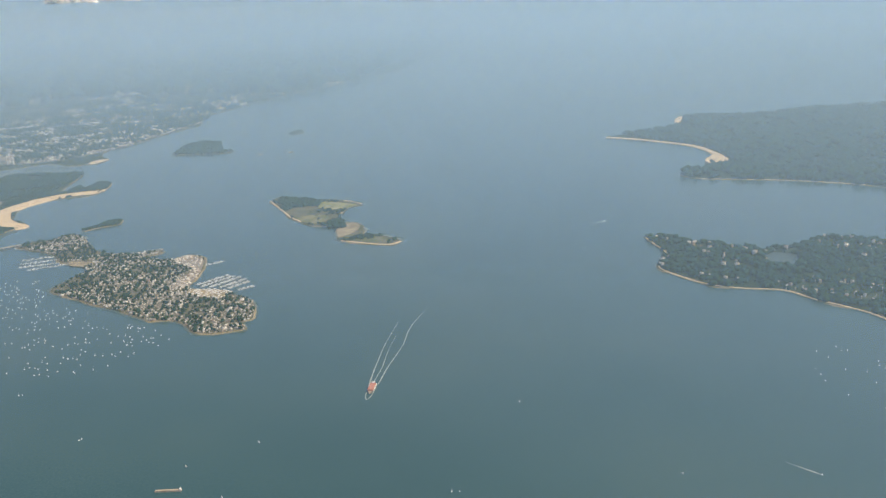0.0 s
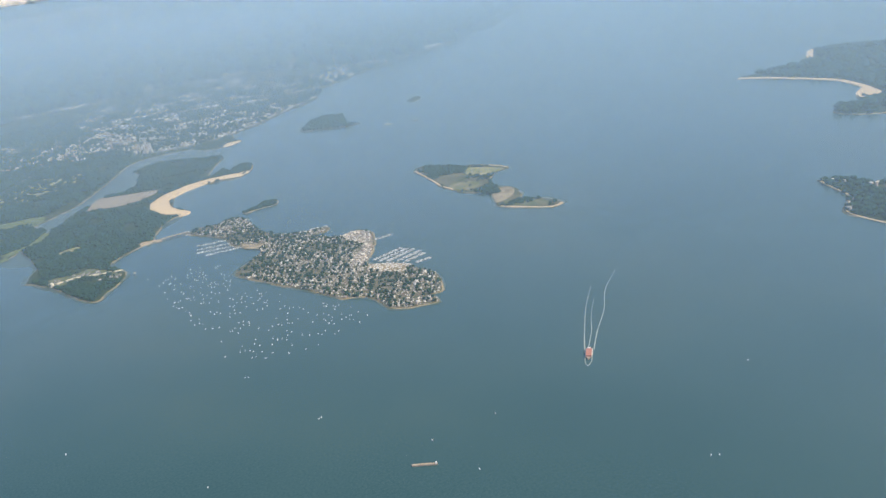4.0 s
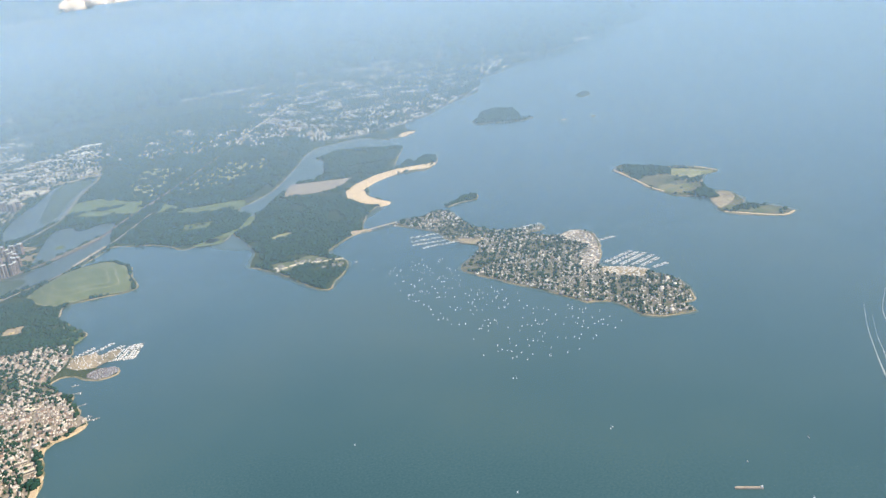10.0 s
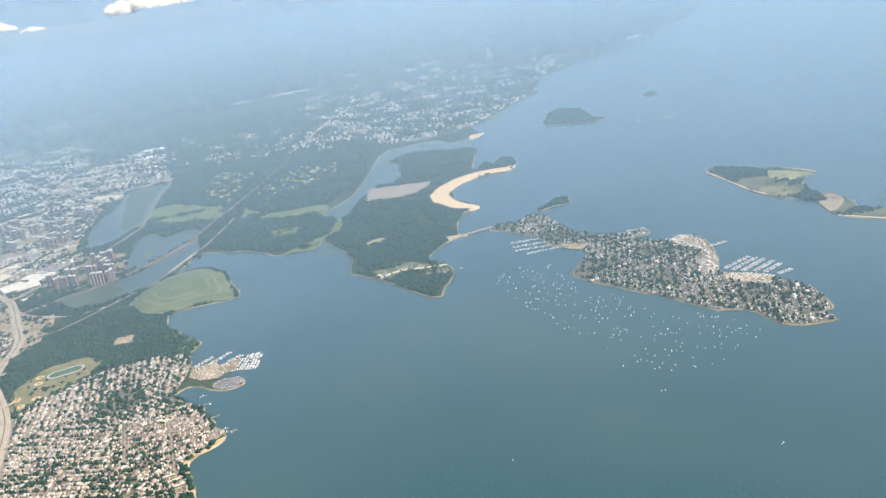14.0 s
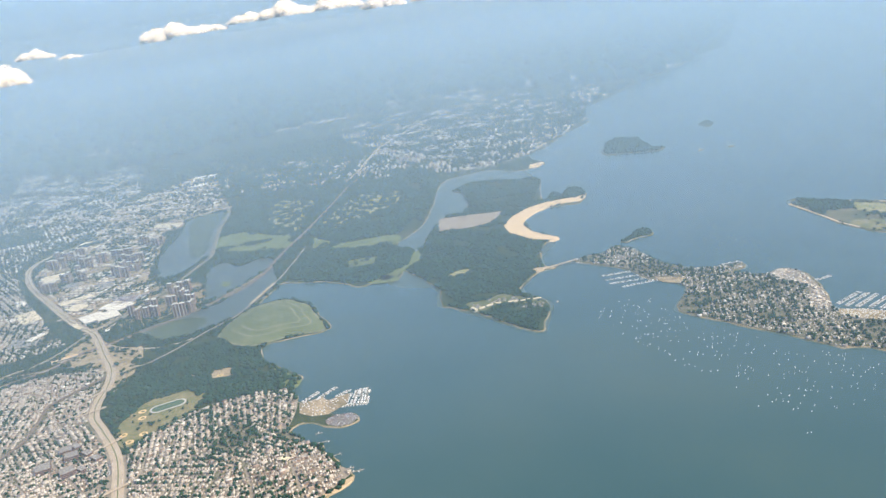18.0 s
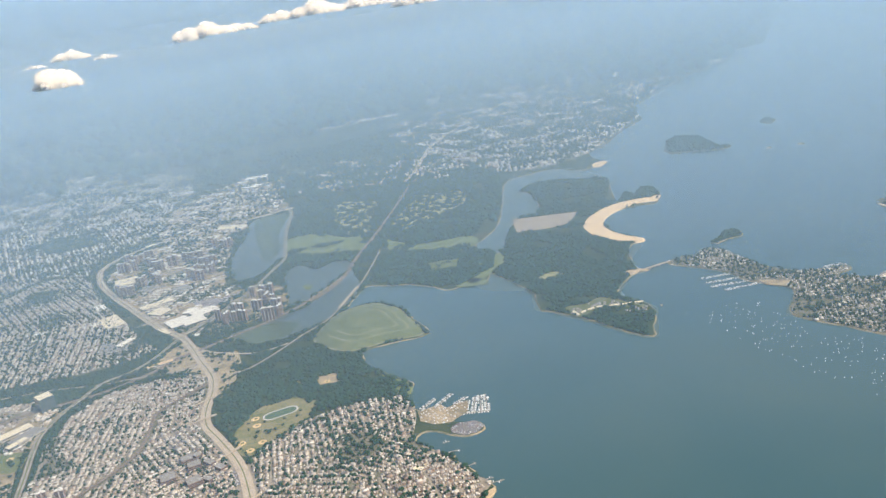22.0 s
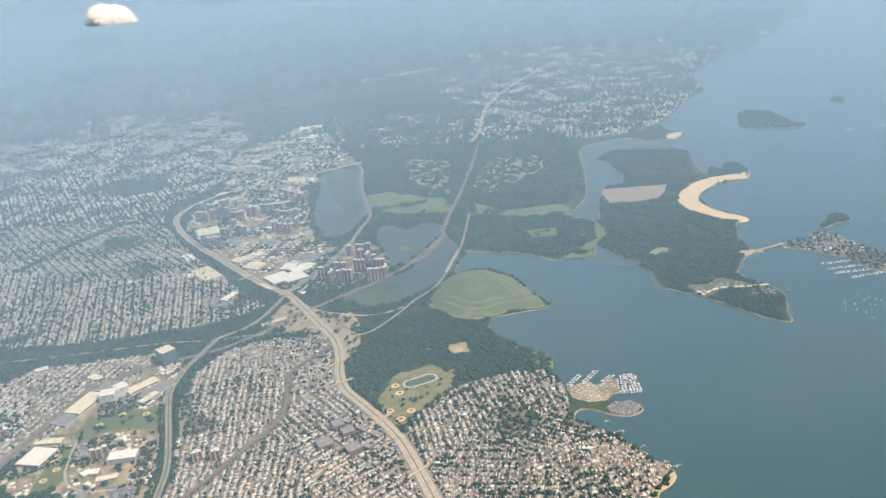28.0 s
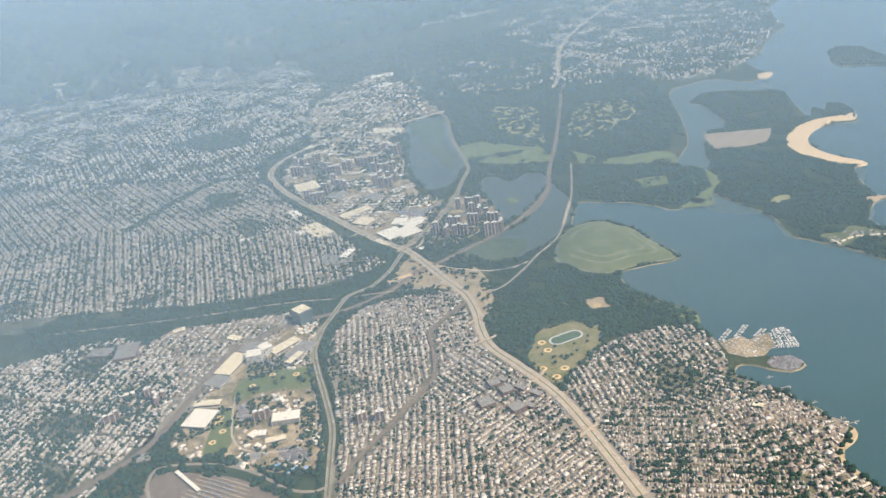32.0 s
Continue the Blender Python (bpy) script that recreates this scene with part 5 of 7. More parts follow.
# trees of the belts and grounds
wood("wood_track", TRACK_GROUND, 1.4, 0.7, 59, "trees round the running track", ([(-207, -22), (-204, 16), (-198, 24), (-176, 26), (-172, 8), (-182, -4), (-196, -22)],), 0.0)
sprinkled("yard_sheds", METRO_GROUND, 2.6, 61, "low cream and grey sheds in the yards along the railway", 1.5, 0.0, 0.08, (BALL_GREEN_METRO, BALL_GREEN_SOUTH, LOT_OFFICES, [(-367, 8), (-360, 40), (-343, 74), (-330, 76), (-318, 82), (-305, 70), (-330, 48), (-350, 10)]), WARM_ROOFS, 0.6)
sprinkled("island_sheds", ISLAND_YARD, 1.7, 64, "boat sheds and workshops on the island's yards", 1.1, -0.1, 0.12, (), WARM_ROOFS, 0.5)
sprinkled("campus_sheds", CAMPUS, 2.8, 62, "low cream buildings among the campus lawns", 1.5, 0.05, 0.07, (LOT_CAMPUS, LOT_HOSPITAL, BALL_GREEN_METRO, BALL_GREEN_SOUTH, [(-338, 8), (-312, 6), (-312, -6), (-320, -14), (-338, -10)]), WARM_ROOFS, 0.6)
sprinkled("estate_sheds", COOP_GROUND, 3.6, 63, "low service buildings between the housing towers", 2.4, 0.12, 0.06, (ZONE_MALL, MALL_LOT), WARM_ROOFS, 0.7)
wood("wood_parkway_belt", PARKWAY_BELT, 1.15, 0.85, 31, "dense belt of trees along the avenue")
wood("wood_metro", METRO_GROUND, 1.6, 0.65, 38, "scattered trees in the yards", (), 0.22)
wood("wood_fort_ground", FORT_GROUND, 1.5, 0.7, 39, "trees among the barracks", (), 0.12)
wood("wood_grove", GROVE_FAR, 1.5, 1.3, 32, "dark wooded grove among houses")
wood("wood_grove_north", GROVE_NORTH, 3.0, 2.2, 58, "dark wood among far houses")
wood("wood_grove_near", GROVE_NEAR, 1.6, 1.1, 57, "dark wooded square among houses")
wood("wood_campus", CAMPUS, 1.4, 0.65, 33, "trees of the campus lawns", (LOT_CAMPUS, LOT_HOSPITAL), 0.12)
wood("wood_towers", COOP_GROUND, 1.7, 0.75, 34, "trees between the towers", (), 0.05)
wood("wood_towers_south", COOP_SOUTH, 1.4, 0.7, 35, "trees below the towers", (), -0.1)
wood("wood_interchange", DRY_GROUND, 1.5, 0.7, 36, "scattered trees at the slip roads", (), 0.2)
wood("wood_filler", [(-450, -200), (-100, -200), (-60, 250), (-20, 420), (-100, 470), (-450, 470)], 2.0, 1.15, 37, "trees and scrub on open ground between the roads", (
    ZONE_COUNTRY_CLUB, ZONE_PELHAM_BAY, ZONE_GARDENS, ZONE_BAYCHESTER, ZONE_MORRIS, ZONE_STRIP, ZONE_MALL, ZONE_WORKS, WOOD_PARK, WOOD_BRIDGE_NORTH, WOOD_GOLF, WOOD_PELHAM, WOOD_WEST_PARK, PARKWAY_BELT,
    CAMPUS, METRO_GROUND, COOP_GROUND, COOP_SOUTH, RAIL_YARD, BALL_GREEN, TRACK_GROUND, BALL_GREEN_METRO, BALL_GREEN_SOUTH, DRY_GROUND, MARSH_A, MARSH_B, MARSH_D, MARINA_GROUND, MARINA_LOT, MALL_LOT, LANDFILL, BASIN_WEST, BASIN_EAST, RIVER_NORTH, [(-140, -54), (-100, -54), (-100, -12), (-136, -20)]), -0.25, only=(MAINLAND,))


def tree_line(name, line, off, spacing, radius, seed, label):
    """Trees on both sides of a road."""
    r = np.random.default_rng(seed)
    pts = []
    fine = eased(line, False, 1.0)
    for (x0, y0), (x1, y1) in zip(fine[:-1], fine[1:]):
        d = Vector((x1 - x0, y1 - y0))
        n = max(1, int(d.length / spacing))
        for k in range(n):
            for side in (-1, 1):
                if r.random() < 0.8:
                    s = Vector((-d.y, d.x)).normalized() * side * (off + r.uniform(-0.7, 1.3))
                    pts.append((x0 + d.x * k / n + s.x, y0 + d.y * k / n + s.y))
    pts = np.array(pts)
    for l, w in ROADS:
        if l is not line:
            pts = pts[~near_line(l, pts, w * 0.7)]
    for hole in (BASIN_EAST, BASIN_WEST, RIVER_NORTH):
        pts = pts[~inside(hole, pts)]
    pts = pts[inside(MAINLAND, pts) | inside(NECK, pts)]
    return tagged(new(name, clumps_mesh(name, pts, radius, LAND_Z + 0.05, r)), label, "trees", "", "stuff")


tree_line("trees_parkway", PARKWAY[:13], 3.2, 0.8, 0.75, 41, "dense trees along the parkway")
tree_line("trees_rail_cut", RAIL_CUT, 1.6, 0.8, 1.2, 42, "dark line of trees through the houses")
tree_line("trees_beach", [(47, 166), (50, 150), (57, 138), (66, 131)], 0.6, 1.1, 0.55, 46, "row of trees behind the beach")
tree_line("trees_shore_road", SHORE_ROAD, 2.6, 1.4, 0.6, 43, "trees along the shore road")
tree_line("trees_thruway", THRUWAY[:9], 4.4, 1.6, 0.6, 44, "trees beside the motorway")


# ---- clouds ----
def cloud_material(low, full):
    """Lit cloud: normals bent towards the sun stand in for light scattered many times inside it, so that its shading is
    soft.
    """
    m, nt, bsdf = nodes_of("cloud")
    nt.nodes.remove(bsdf)
    dif, tra, mix = nt.nodes.new("ShaderNodeBsdfDiffuse"), nt.nodes.new("ShaderNodeBsdfTranslucent"), nt.nodes.new("ShaderNodeMixShader")
    dif.inputs[0].default_value = tra.inputs[0].default_value = (0.97, 0.93, 0.87, 1)
    mix.inputs[0].default_value = 0.2
    clear, out = nt.nodes.new("ShaderNodeBsdfTransparent"), nt.nodes.new("ShaderNodeMixShader")
    tex, ramp = nt.nodes.new("ShaderNodeTexNoise"), nt.nodes.new("ShaderNodeValToRGB")
    tex.inputs["Scale"].default_value, tex.inputs["Detail"].default_value = 0.12, 6
    geo = nt.nodes.new("ShaderNodeNewGeometry")
    nt.links.new(geo.outputs["Position"], tex.inputs["Vector"])
    nt.links.new(tex.outputs[0], ramp.inputs[0])
    ramp.color_ramp.elements[0].position, ramp.color_ramp.elements[1].position = 0.36, 0.6
    ramp.color_ramp.elements[0].color, ramp.color_ramp.elements[1].color = (low, low, low, 1), (full, full, full, 1)
    soft, toward = nt.nodes.new("ShaderNodeVectorMath"), (math.sin(SUN_AZ) * math.cos(SUN_EL), math.cos(SUN_AZ) * math.cos(SUN_EL), math.sin(SUN_EL))
    soft.operation, soft.inputs[1].default_value, soft.inputs[2].default_value = "MULTIPLY_ADD", (0.22, 0.22, 0.22), toward
    unit = nt.nodes.new("ShaderNodeVectorMath")
    unit.operation = "NORMALIZE"
    nt.links.new(geo.outputs["Normal"], soft.inputs[0])
    nt.links.new(soft.outputs[0], unit.inputs[0])
    nt.links.new(unit.outputs[0], dif.inputs["Normal"])
    nt.links.new(dif.outputs[0], mix.inputs[1])
    nt.links.new(tra.outputs[0], mix.inputs[2])
    nt.links.new(ramp.outputs[0], out.inputs[0])
    nt.links.new(clear.outputs[0], out.inputs[1])
    nt.links.new(mix.outputs[0], out.inputs[2])
    nt.links.new(out.outputs[0], nt.nodes["Material Output"].inputs[0])
    return m


CLOUD = cloud_material(0.75, 1.0)
CLOUD_EDGE = cloud_material(0.05, 0.18)


def cloud(x, y, z, length, height, seed, label):
    """A heap cloud: soft puffs over a flat base, with a thin ragged fringe."""
    r = np.random.default_rng(seed)
    bm = bmesh.new()
    bmesh.ops.create_icosphere(bm, subdivisions=2, radius=1)
    V, F = np.array([v.co for v in bm.verts]), np.array([[v.index for v in f.verts] for f in bm.faces])
    bm.free()
    sunward = np.array((math.sin(SUN_AZ) * math.cos(SUN_EL), math.cos(SUN_AZ) * math.cos(SUN_EL), math.sin(SUN_EL)))
    # Faces turned from the sun are left out, so puffs don't shade themselves.
    F = F[V[F].mean(1) @ sunward > 0.12]
    verts, faces, slots, base = [], [], [], 0
    for slot, n, grow in ((0, int(50 + length * 0.5), 1.0), (1, int(120 + length * 1.2), 1.45)):
        u = np.clip(r.normal(0, 0.42, n), -1, 1) if length < 2.6 * height else r.uniform(-1, 1, n)
        tall = np.clip(1 - np.abs(u) ** 2.0, 0.15, 1) * (0.7 + 0.3 * np.sin(u * 4 + seed) ** 2)
        size = (0.2 + 0.16 * r.random(n)) * height * (0.4 + 0.7 * tall) * grow
        pts = np.stack([u * length * (0.38 if length < 2.6 * height else 0.45), r.uniform(-0.25, 0.25, n) * length * 0.4, size * 0.6 + r.random(n) * np.maximum(tall * height - size * 1.5, 0)], 1)
        # Lower puffs are set forward, sunward, which keeps the base bright.
        ahead = np.maximum(tall * height - pts[:, 2], 0) * 0.95
        pts[:, 1] = r.uniform(-0.1, 0.1, n) * height + ahead * math.cos(SUN_AZ)
        v = V[None] * (size[:, None, None] * r.uniform(0.92, 1.08, (n, len(V), 1))) * (1.2, 1.0, 0.9) + pts[:, None]
        low = v[:, :, 2] < 0.12 * height
        v[:, :, 2] = np.where(low, 0.12 * height + (v[:, :, 2] - 0.12 * height) * (0.35 if slot == 0 else 0.7), v[:, :, 2])
        verts.append(v.reshape(-1, 3))
        faces.append(((np.arange(n) * len(V))[:, None, None] + F).reshape(-1, 3) + base)
        slots.append(np.full(n * len(F), slot))
        base += n * len(V)
    me = raw_mesh("cloud", np.concatenate(verts), np.zeros((0, 4)), np.concatenate(faces), [CLOUD, CLOUD_EDGE], [], np.concatenate(slots))
    me.polygons.foreach_set("use_smooth", np.ones(len(me.polygons), bool))
    ob = new("cloud", me)
    ob.matrix_basis = pose(x, y, z, 0, 0, 0)
    return tagged(ob, label, "cloud", "bank of clouds", "structure")


for k, (x, y, z, l, h) in enumerate(((-363, 735, 133, 63, 29), (-454, 1516, 153, 79, 23), (-388, 1516, 146, 51, 11), (-523, 1516, 148, 49, 8), (-226, 1680, 150, 85, 36), (-178, 1680, 155, 130, 36), (-108, 1690, 157, 99, 22), (-18, 1690, 164, 97, 28), (70, 1680, 165, 138, 41), (186, 1690, 166, 154, 36), (307, 1690, 154, 116, 38), (415, 1690, 156, 88, 25), (524, 1690, 162, 59, 9), (650, 1700, 161, 66, 17), (738, 1700, 170, 85, 14))):
    cloud(x, y, z, l, h, 50 + k, "white heap cloud with a flat base over the haze")


# ---- large buildings ----
GLASS = surface("blue_glass", [(0.06, 0.11, 0.125), (0.1, 0.15, 0.16)], 0.3, 2.0, 0.12, 0, 0.0, spec=0.8)
CREAM = surface("cream_roofing", [(0.66, 0.57, 0.4), (0.8, 0.71, 0.52)], 0.25, 3.0, 0.8)
DARK_WINDOW = surface("dark_windows", [(0.03, 0.035, 0.045), (0.06, 0.065, 0.075)], 1.0, 6.0, 0.25, 0, 0.0, spec=0.6)
STUCCO = surface("pale_walls", [(0.42, 0.38, 0.32), (0.55, 0.51, 0.44)], 0.4, 4.0, 0.9)
UNIT_GREY = surface("plant_housing", [(0.3, 0.3, 0.31), (0.45, 0.45, 0.45)], 1.0, 6.0, 0.6)


def building(name, label, category, x, y, lx, ly, h, turn, wall, roof, storeys=1, group="", units=4):
    """A flat-roofed building: walls, a roof inside a parapet, window bands by storey, housings on the roof."""
    b = thing(name, x, y, LAND_Z + 0.03, turn, label, category, group)
    part("wall", boxed(0, 0, 0, lx, ly, h), wall, b)
    part("roof", boxed(0, 0, h, lx - 0.16, ly - 0.16, 0.07), roof, b)
    rim = bmesh.new()
    for px, py, ax, ay in ((0, ly / 2 - 0.04, lx, 0.08), (0, 0.04 - ly / 2, lx, 0.08), (lx / 2 - 0.04, 0, 0.08, ly - 0.16), (0.04 - lx / 2, 0, 0.08, ly - 0.16)):
        box(rim, px, py, h, ax, ay, 0.13)
    part("parapet", rim, wall, b)
    for s in range(storeys):
        band = bmesh.new()
        z = h * (s + 0.35) / storeys
        for side in (-1, 1):
            box(band, 0, side * (ly / 2 + 0.01), z, lx * 0.94, 0.03, h / storeys * 0.4)
            box(band, side * (lx / 2 + 0.01), 0, z, 0.03, ly * 0.9, h / storeys * 0.4)
        part("window_band", band, DARK_WINDOW, b)
    r = random.Random(int(abs(x * 7 + y)))
    for _ in range(units):
        part("roof_unit", boxed(r.uniform(-0.4, 0.4) * lx, r.uniform(-0.4, 0.4) * ly, h + 0.07, r.uniform(0.25, 0.7), r.uniform(0.25, 0.6), r.uniform(0.12, 0.25)), UNIT_GREY, b)
    return b


BLUE_ROOF = surface("blue_roofing", [(0.14, 0.3, 0.6), (0.24, 0.42, 0.7)], 0.4, 4.0, 0.6)
ORANGE_ROOF = surface("orange_roofing", [(0.62, 0.4, 0.2), (0.74, 0.52, 0.3)], 0.3, 4.0, 0.8)
for rows, roof, wall, name, label, st in (
    ([(-247.6, 112.5, 14.5, 3.2, 1.0, 12)], ORANGE_ROOF, STUCCO, "depot", "long low depot with an orange-tan roof", 1),
    (WHITE_ROOF, WHITE_ROOF_MAT, STUCCO, "store", "low store building with a bright white flat roof", 1),
    (CREAM_ROOF, CREAM, STUCCO, "warehouse", "long low warehouse with a cream-coloured flat roof", 1),
    (GREY_ROOF, GREY_ROOF_MAT, STUCCO, "warehouse", "low warehouse with a grey flat roof", 1),
    ([(-326.5, -30.5, 4.0, 1.6, 0.8, 40), (-320.5, -35.5, 6.0, 1.4, 0.8, 32), (-315.5, -36.5, 3.2, 1.6, 0.8, 30)], BLUE_ROOF, STUCCO, "shed", "long low shed with a bright blue roof", 1),
    (BRICK_BLOCK, GREY_ROOF_MAT, BRICK, "school", "brown brick institutional block with a grey roof", 3),
    (SLAB, WHITE_ROOF_MAT, STUCCO, "hospital", "long hospital slab with rows of windows", 5),
):
    for x, y, lx, ly, h, turn in rows:
        building(name, label, name, x, y, lx, ly, h, turn, wall, roof, st, name + " buildings", 3 + int(lx * ly / 40))


def corner_block(name, label, pts, h, wall, roof, storeys):
    a, b, c = (Vector((*p, 0)) for p in pts)
    u, v = b - a, c - a
    mid = a + (u + v) / 2
    return building(name, label, "office", mid.x, mid.y, u.length, v.length, h, math.degrees(math.atan2(u.y, u.x)), wall, roof, storeys, "", 3)


corner_block("office_tower", "tall office tower of dark blue glass with a tan end wall", METRO_TOWER, 7.5, GLASS, CREAM, 12)
for pts in METRO_BLOCKS:
    corner_block("office_block", "office block of white panels and blue glass", pts, 4.2, PALE_EDGE, WHITE_ROOF_MAT, 6)


# ---- housing towers ----
def tower(kind, x, y, turn, h, label):
    """A brick housing tower of offset wings with pale edges, a parapet and a lift house."""
    t = thing("apartment_tower", x, y, LAND_Z + 0.03, turn, label, "tower", "housing towers")
    t.scale = (1.3, 1.3, 1.0)
    wings = {"slab": ((-1.9, 0.25), (0, -0.25), (1.9, 0.25)), "cross": ((-0.8, 0.0), (0.8, 0.0), (0, 0.75)), "point": ((-0.55, 0), (0.55, 0.3))}[kind]
    for k, (wx, wy) in enumerate(wings):
        w = part("wing", boxed(wx, wy, 0, 1.7 if kind == "slab" else 1.35, 1.5, h), BRICK, t)
        bm = bmesh.new()
        half = 0.85 if kind == "slab" else 0.675
        for sx in (-1, 1):
            box(bm, wx + sx * half, wy - 0.76, 0, 0.16, 0.1, h + 0.05)
        part("pale_edge", bm, TOWER_EDGE, w)
        win = bmesh.new()
        floors = max(6, int(h / 0.42))
        for s in range(floors):
            box(win, wx, wy - 0.752, h * (s + 0.35) / floors, half * 1.5, 0.03, h / floors * 0.42)
        part("window_band", win, DARK_WINDOW, w)
        part("roof", boxed(wx, wy, h, half * 2 - 0.1, 1.4, 0.06), PALE_EDGE, w)
        part("lift_house", boxed(wx, wy + 0.1, h + 0.06, 0.6, 0.5, 0.45), PALE_EDGE, w)
    return t


def towers(places, h, base_turn, seed, label):
    r = random.Random(seed)
    masters = {}
    for k, (x, y) in enumerate(places):
        kind = ("cross", "slab", "point", "slab", "cross")[k % 5]
        turn = base_turn + r.choice((0, 0, 90, -18, 20))
        if kind not in masters:
            masters[kind] = tower(kind, x, y, turn, h * (1 if kind != "cross" else 1.12), label)
        else:
            copy_thing(masters[kind], pose(x, y, LAND_Z + 0.03, 0, 0, turn))


towers(COOP_PLACES, 7.6, -25, 3, "brown brick housing tower with pale edges in a large estate")
towers(COOP_SOUTH_PLACES, 7.4, -25, 4, "brown brick housing tower with pale edges by the river")
towers(OTHER_PLACES, 4.6, 10, 5, "grey-brown apartment tower among low houses")

# ---- the fort's barracks, the running track, the ball fields ----
for x0, y0, x1, y1 in FORT_ROWS:
    d = Vector((x1 - x0, y1 - y0)) * 0.82
    b = thing("barrack", (x0 + x1) / 2, (y0 + y1) / 2, PATCH, math.degrees(math.atan2(d.y, d.x)), "long low barrack with a cream roof on the neck", "barrack", "barracks")
    part("wall", boxed(0, 0, 0, d.length, 1.3, 0.6), STUCCO, b)
    bm = bmesh.new()
    L, W = d.length / 2 + 0.1, 0.78
    vs = [bm.verts.new(p) for p in ((-L, -W, 0.6), (L, -W, 0.6), (L, W, 0.6), (-L, W, 0.6), (-L, 0, 0.95), (L, 0, 0.95))]
    for f in ((0, 1, 5, 4), (2, 3, 4, 5), (3, 0, 4), (1, 2, 5), (3, 2, 1, 0)):
        bm.faces.new([vs[i] for i in f])
    part("roof", bm, CREAM, b)
r = random.Random(9)
fort_house = None
for k in range(54):
    at, spread = (((-21, 44), 4.0), ((-6, 48), 5.0), ((2, 44), 6), ((8, 26), 6))[k % 4]
    m = pose(at[0] + r.gauss(0, spread * 0.6), at[1] + r.gauss(0, spread * 0.5), PATCH, 0, 0, r.uniform(0, 180))
    if fort_house is None:
        fort_house = thing("hut", 0, 0, 0, 0, "small grey-roofed hut on the neck", "hut", "huts on the neck")
        part("wall", boxed(0, 0, 0, 1.3, 0.9, 0.5), STUCCO, fort_house)
        part("roof", boxed(0, 0, 0.5, 1.4, 1.0, 0.12), GREY_ROOF_MAT, fort_house)
        fort_house.matrix_basis = m
    else:
        copy_thing(fort_house, m)
wood("wood_fort", [(-18, 38), (4, 36), (13, 28), (0, 2), (-8, 14)], 1.5, 0.7, 45, "trees on the point of the neck", (), -0.05, patch=0.12)

TRACK_RED = surface("track_surface", [(0.42, 0.4, 0.37), (0.5, 0.48, 0.44)], 0.5, 4.0, 0.9)
TRACK_GREEN = surface("turf_field", [(0.06, 0.11, 0.07), (0.08, 0.14, 0.09)], 0.4, 3.0, 0.95)


def build_track():
    a, b, _ = TRACK
    a, b = Vector((*a, 0)), Vector((*b, 0))
    mid, d = (a + b) / 2, (b - a).normalized()
    n = Vector((-d.y, d.x, 0))
    t = thing("running_track", mid.x, mid.y, PATCH + 0.03, 0, "pale running track round a dark green field", "track")
    def oval(rad):
        pts = []
        for k in range(32):
            ang = math.pi * k / 15.5 if k < 16 else math.pi * (k - 0.5) / 15.5
            side = d * (4.6 if math.sin(ang) > 0 else -4.6)
            pts.append(side + d * math.sin(ang) * rad + n * math.cos(ang) * rad)
        return pts
    for name, rad, z, m in (("lanes", 4.1, 0.0, TRACK_RED), ("field", 3.1, 0.02, TRACK_GREEN)):
        bm = bmesh.new()
        f = bm.faces.new([bm.verts.new((p.x, p.y, z)) for p in oval(rad)])
        bmesh.ops.recalc_face_normals(bm, faces=[f])
        if f.normal.z < 0:
            f.normal_flip()
        top = bmesh.ops.extrude_face_region(bm, geom=[f])
        bmesh.ops.translate(bm, verts=[v for v in top["geom"] if isinstance(v, bmesh.types.BMVert)], vec=(0, 0, 0.02))
        part(name, bm, m, t)


build_track()


def ball_field(x, y, size, turn):
    t = thing("baseball_field", x, y, PATCH + 0.025, turn, "orange clay infield in a mown field", "ball field", "ball fields")
    bm = bmesh.new()
    bmesh.ops.create_circle(bm, cap_ends=True, radius=size, segments=24)
    top = bmesh.ops.extrude_face_region(bm, geom=bm.faces[:])
    bmesh.ops.translate(bm, verts=[v for v in top["geom"] if isinstance(v, bmesh.types.BMVert)], vec=(0, 0, 0.02))
    bmesh.ops.recalc_face_normals(bm, faces=bm.faces[:])
    part("infield", bm, INFIELD, t)
    part("grass_diamond", boxed(0.1 * size, 0, 0.02, size * 0.75, size * 0.75, 0.02, 45), GRASS, t)


for k, (x, y) in enumerate(DIAMOND_PLACES + DIAMOND2_PLACES):
    ball_field(x, y, 2.0 if k < 5 else 1.7, 25 * k)

# ---- bridges and the raised railway ----
def bridge(name, label, x0, y0, x1, y1, width, z, material, piers):
    d = Vector((x1 - x0, y1 - y0))
    b = thing(name, (x0 + x1) / 2, (y0 + y1) / 2, 0, math.degrees(math.atan2(d.y, d.x)), label, "bridge")
    part("deck", boxed(0, 0, z - 0.2, d.length, width, 0.2), material, b)
    for s in (-1, 1):
        part("railing", boxed(0, s * (width / 2 - 0.04), z, d.length, 0.06, 0.11), CONCRETE, b)
    for k in range(piers):
        part("pier", boxed(d.length * ((k + 0.5) / piers - 0.5), 0, -0.3, 0.35, width * 0.9, z + 0.1), CONCRETE, b)
    return b


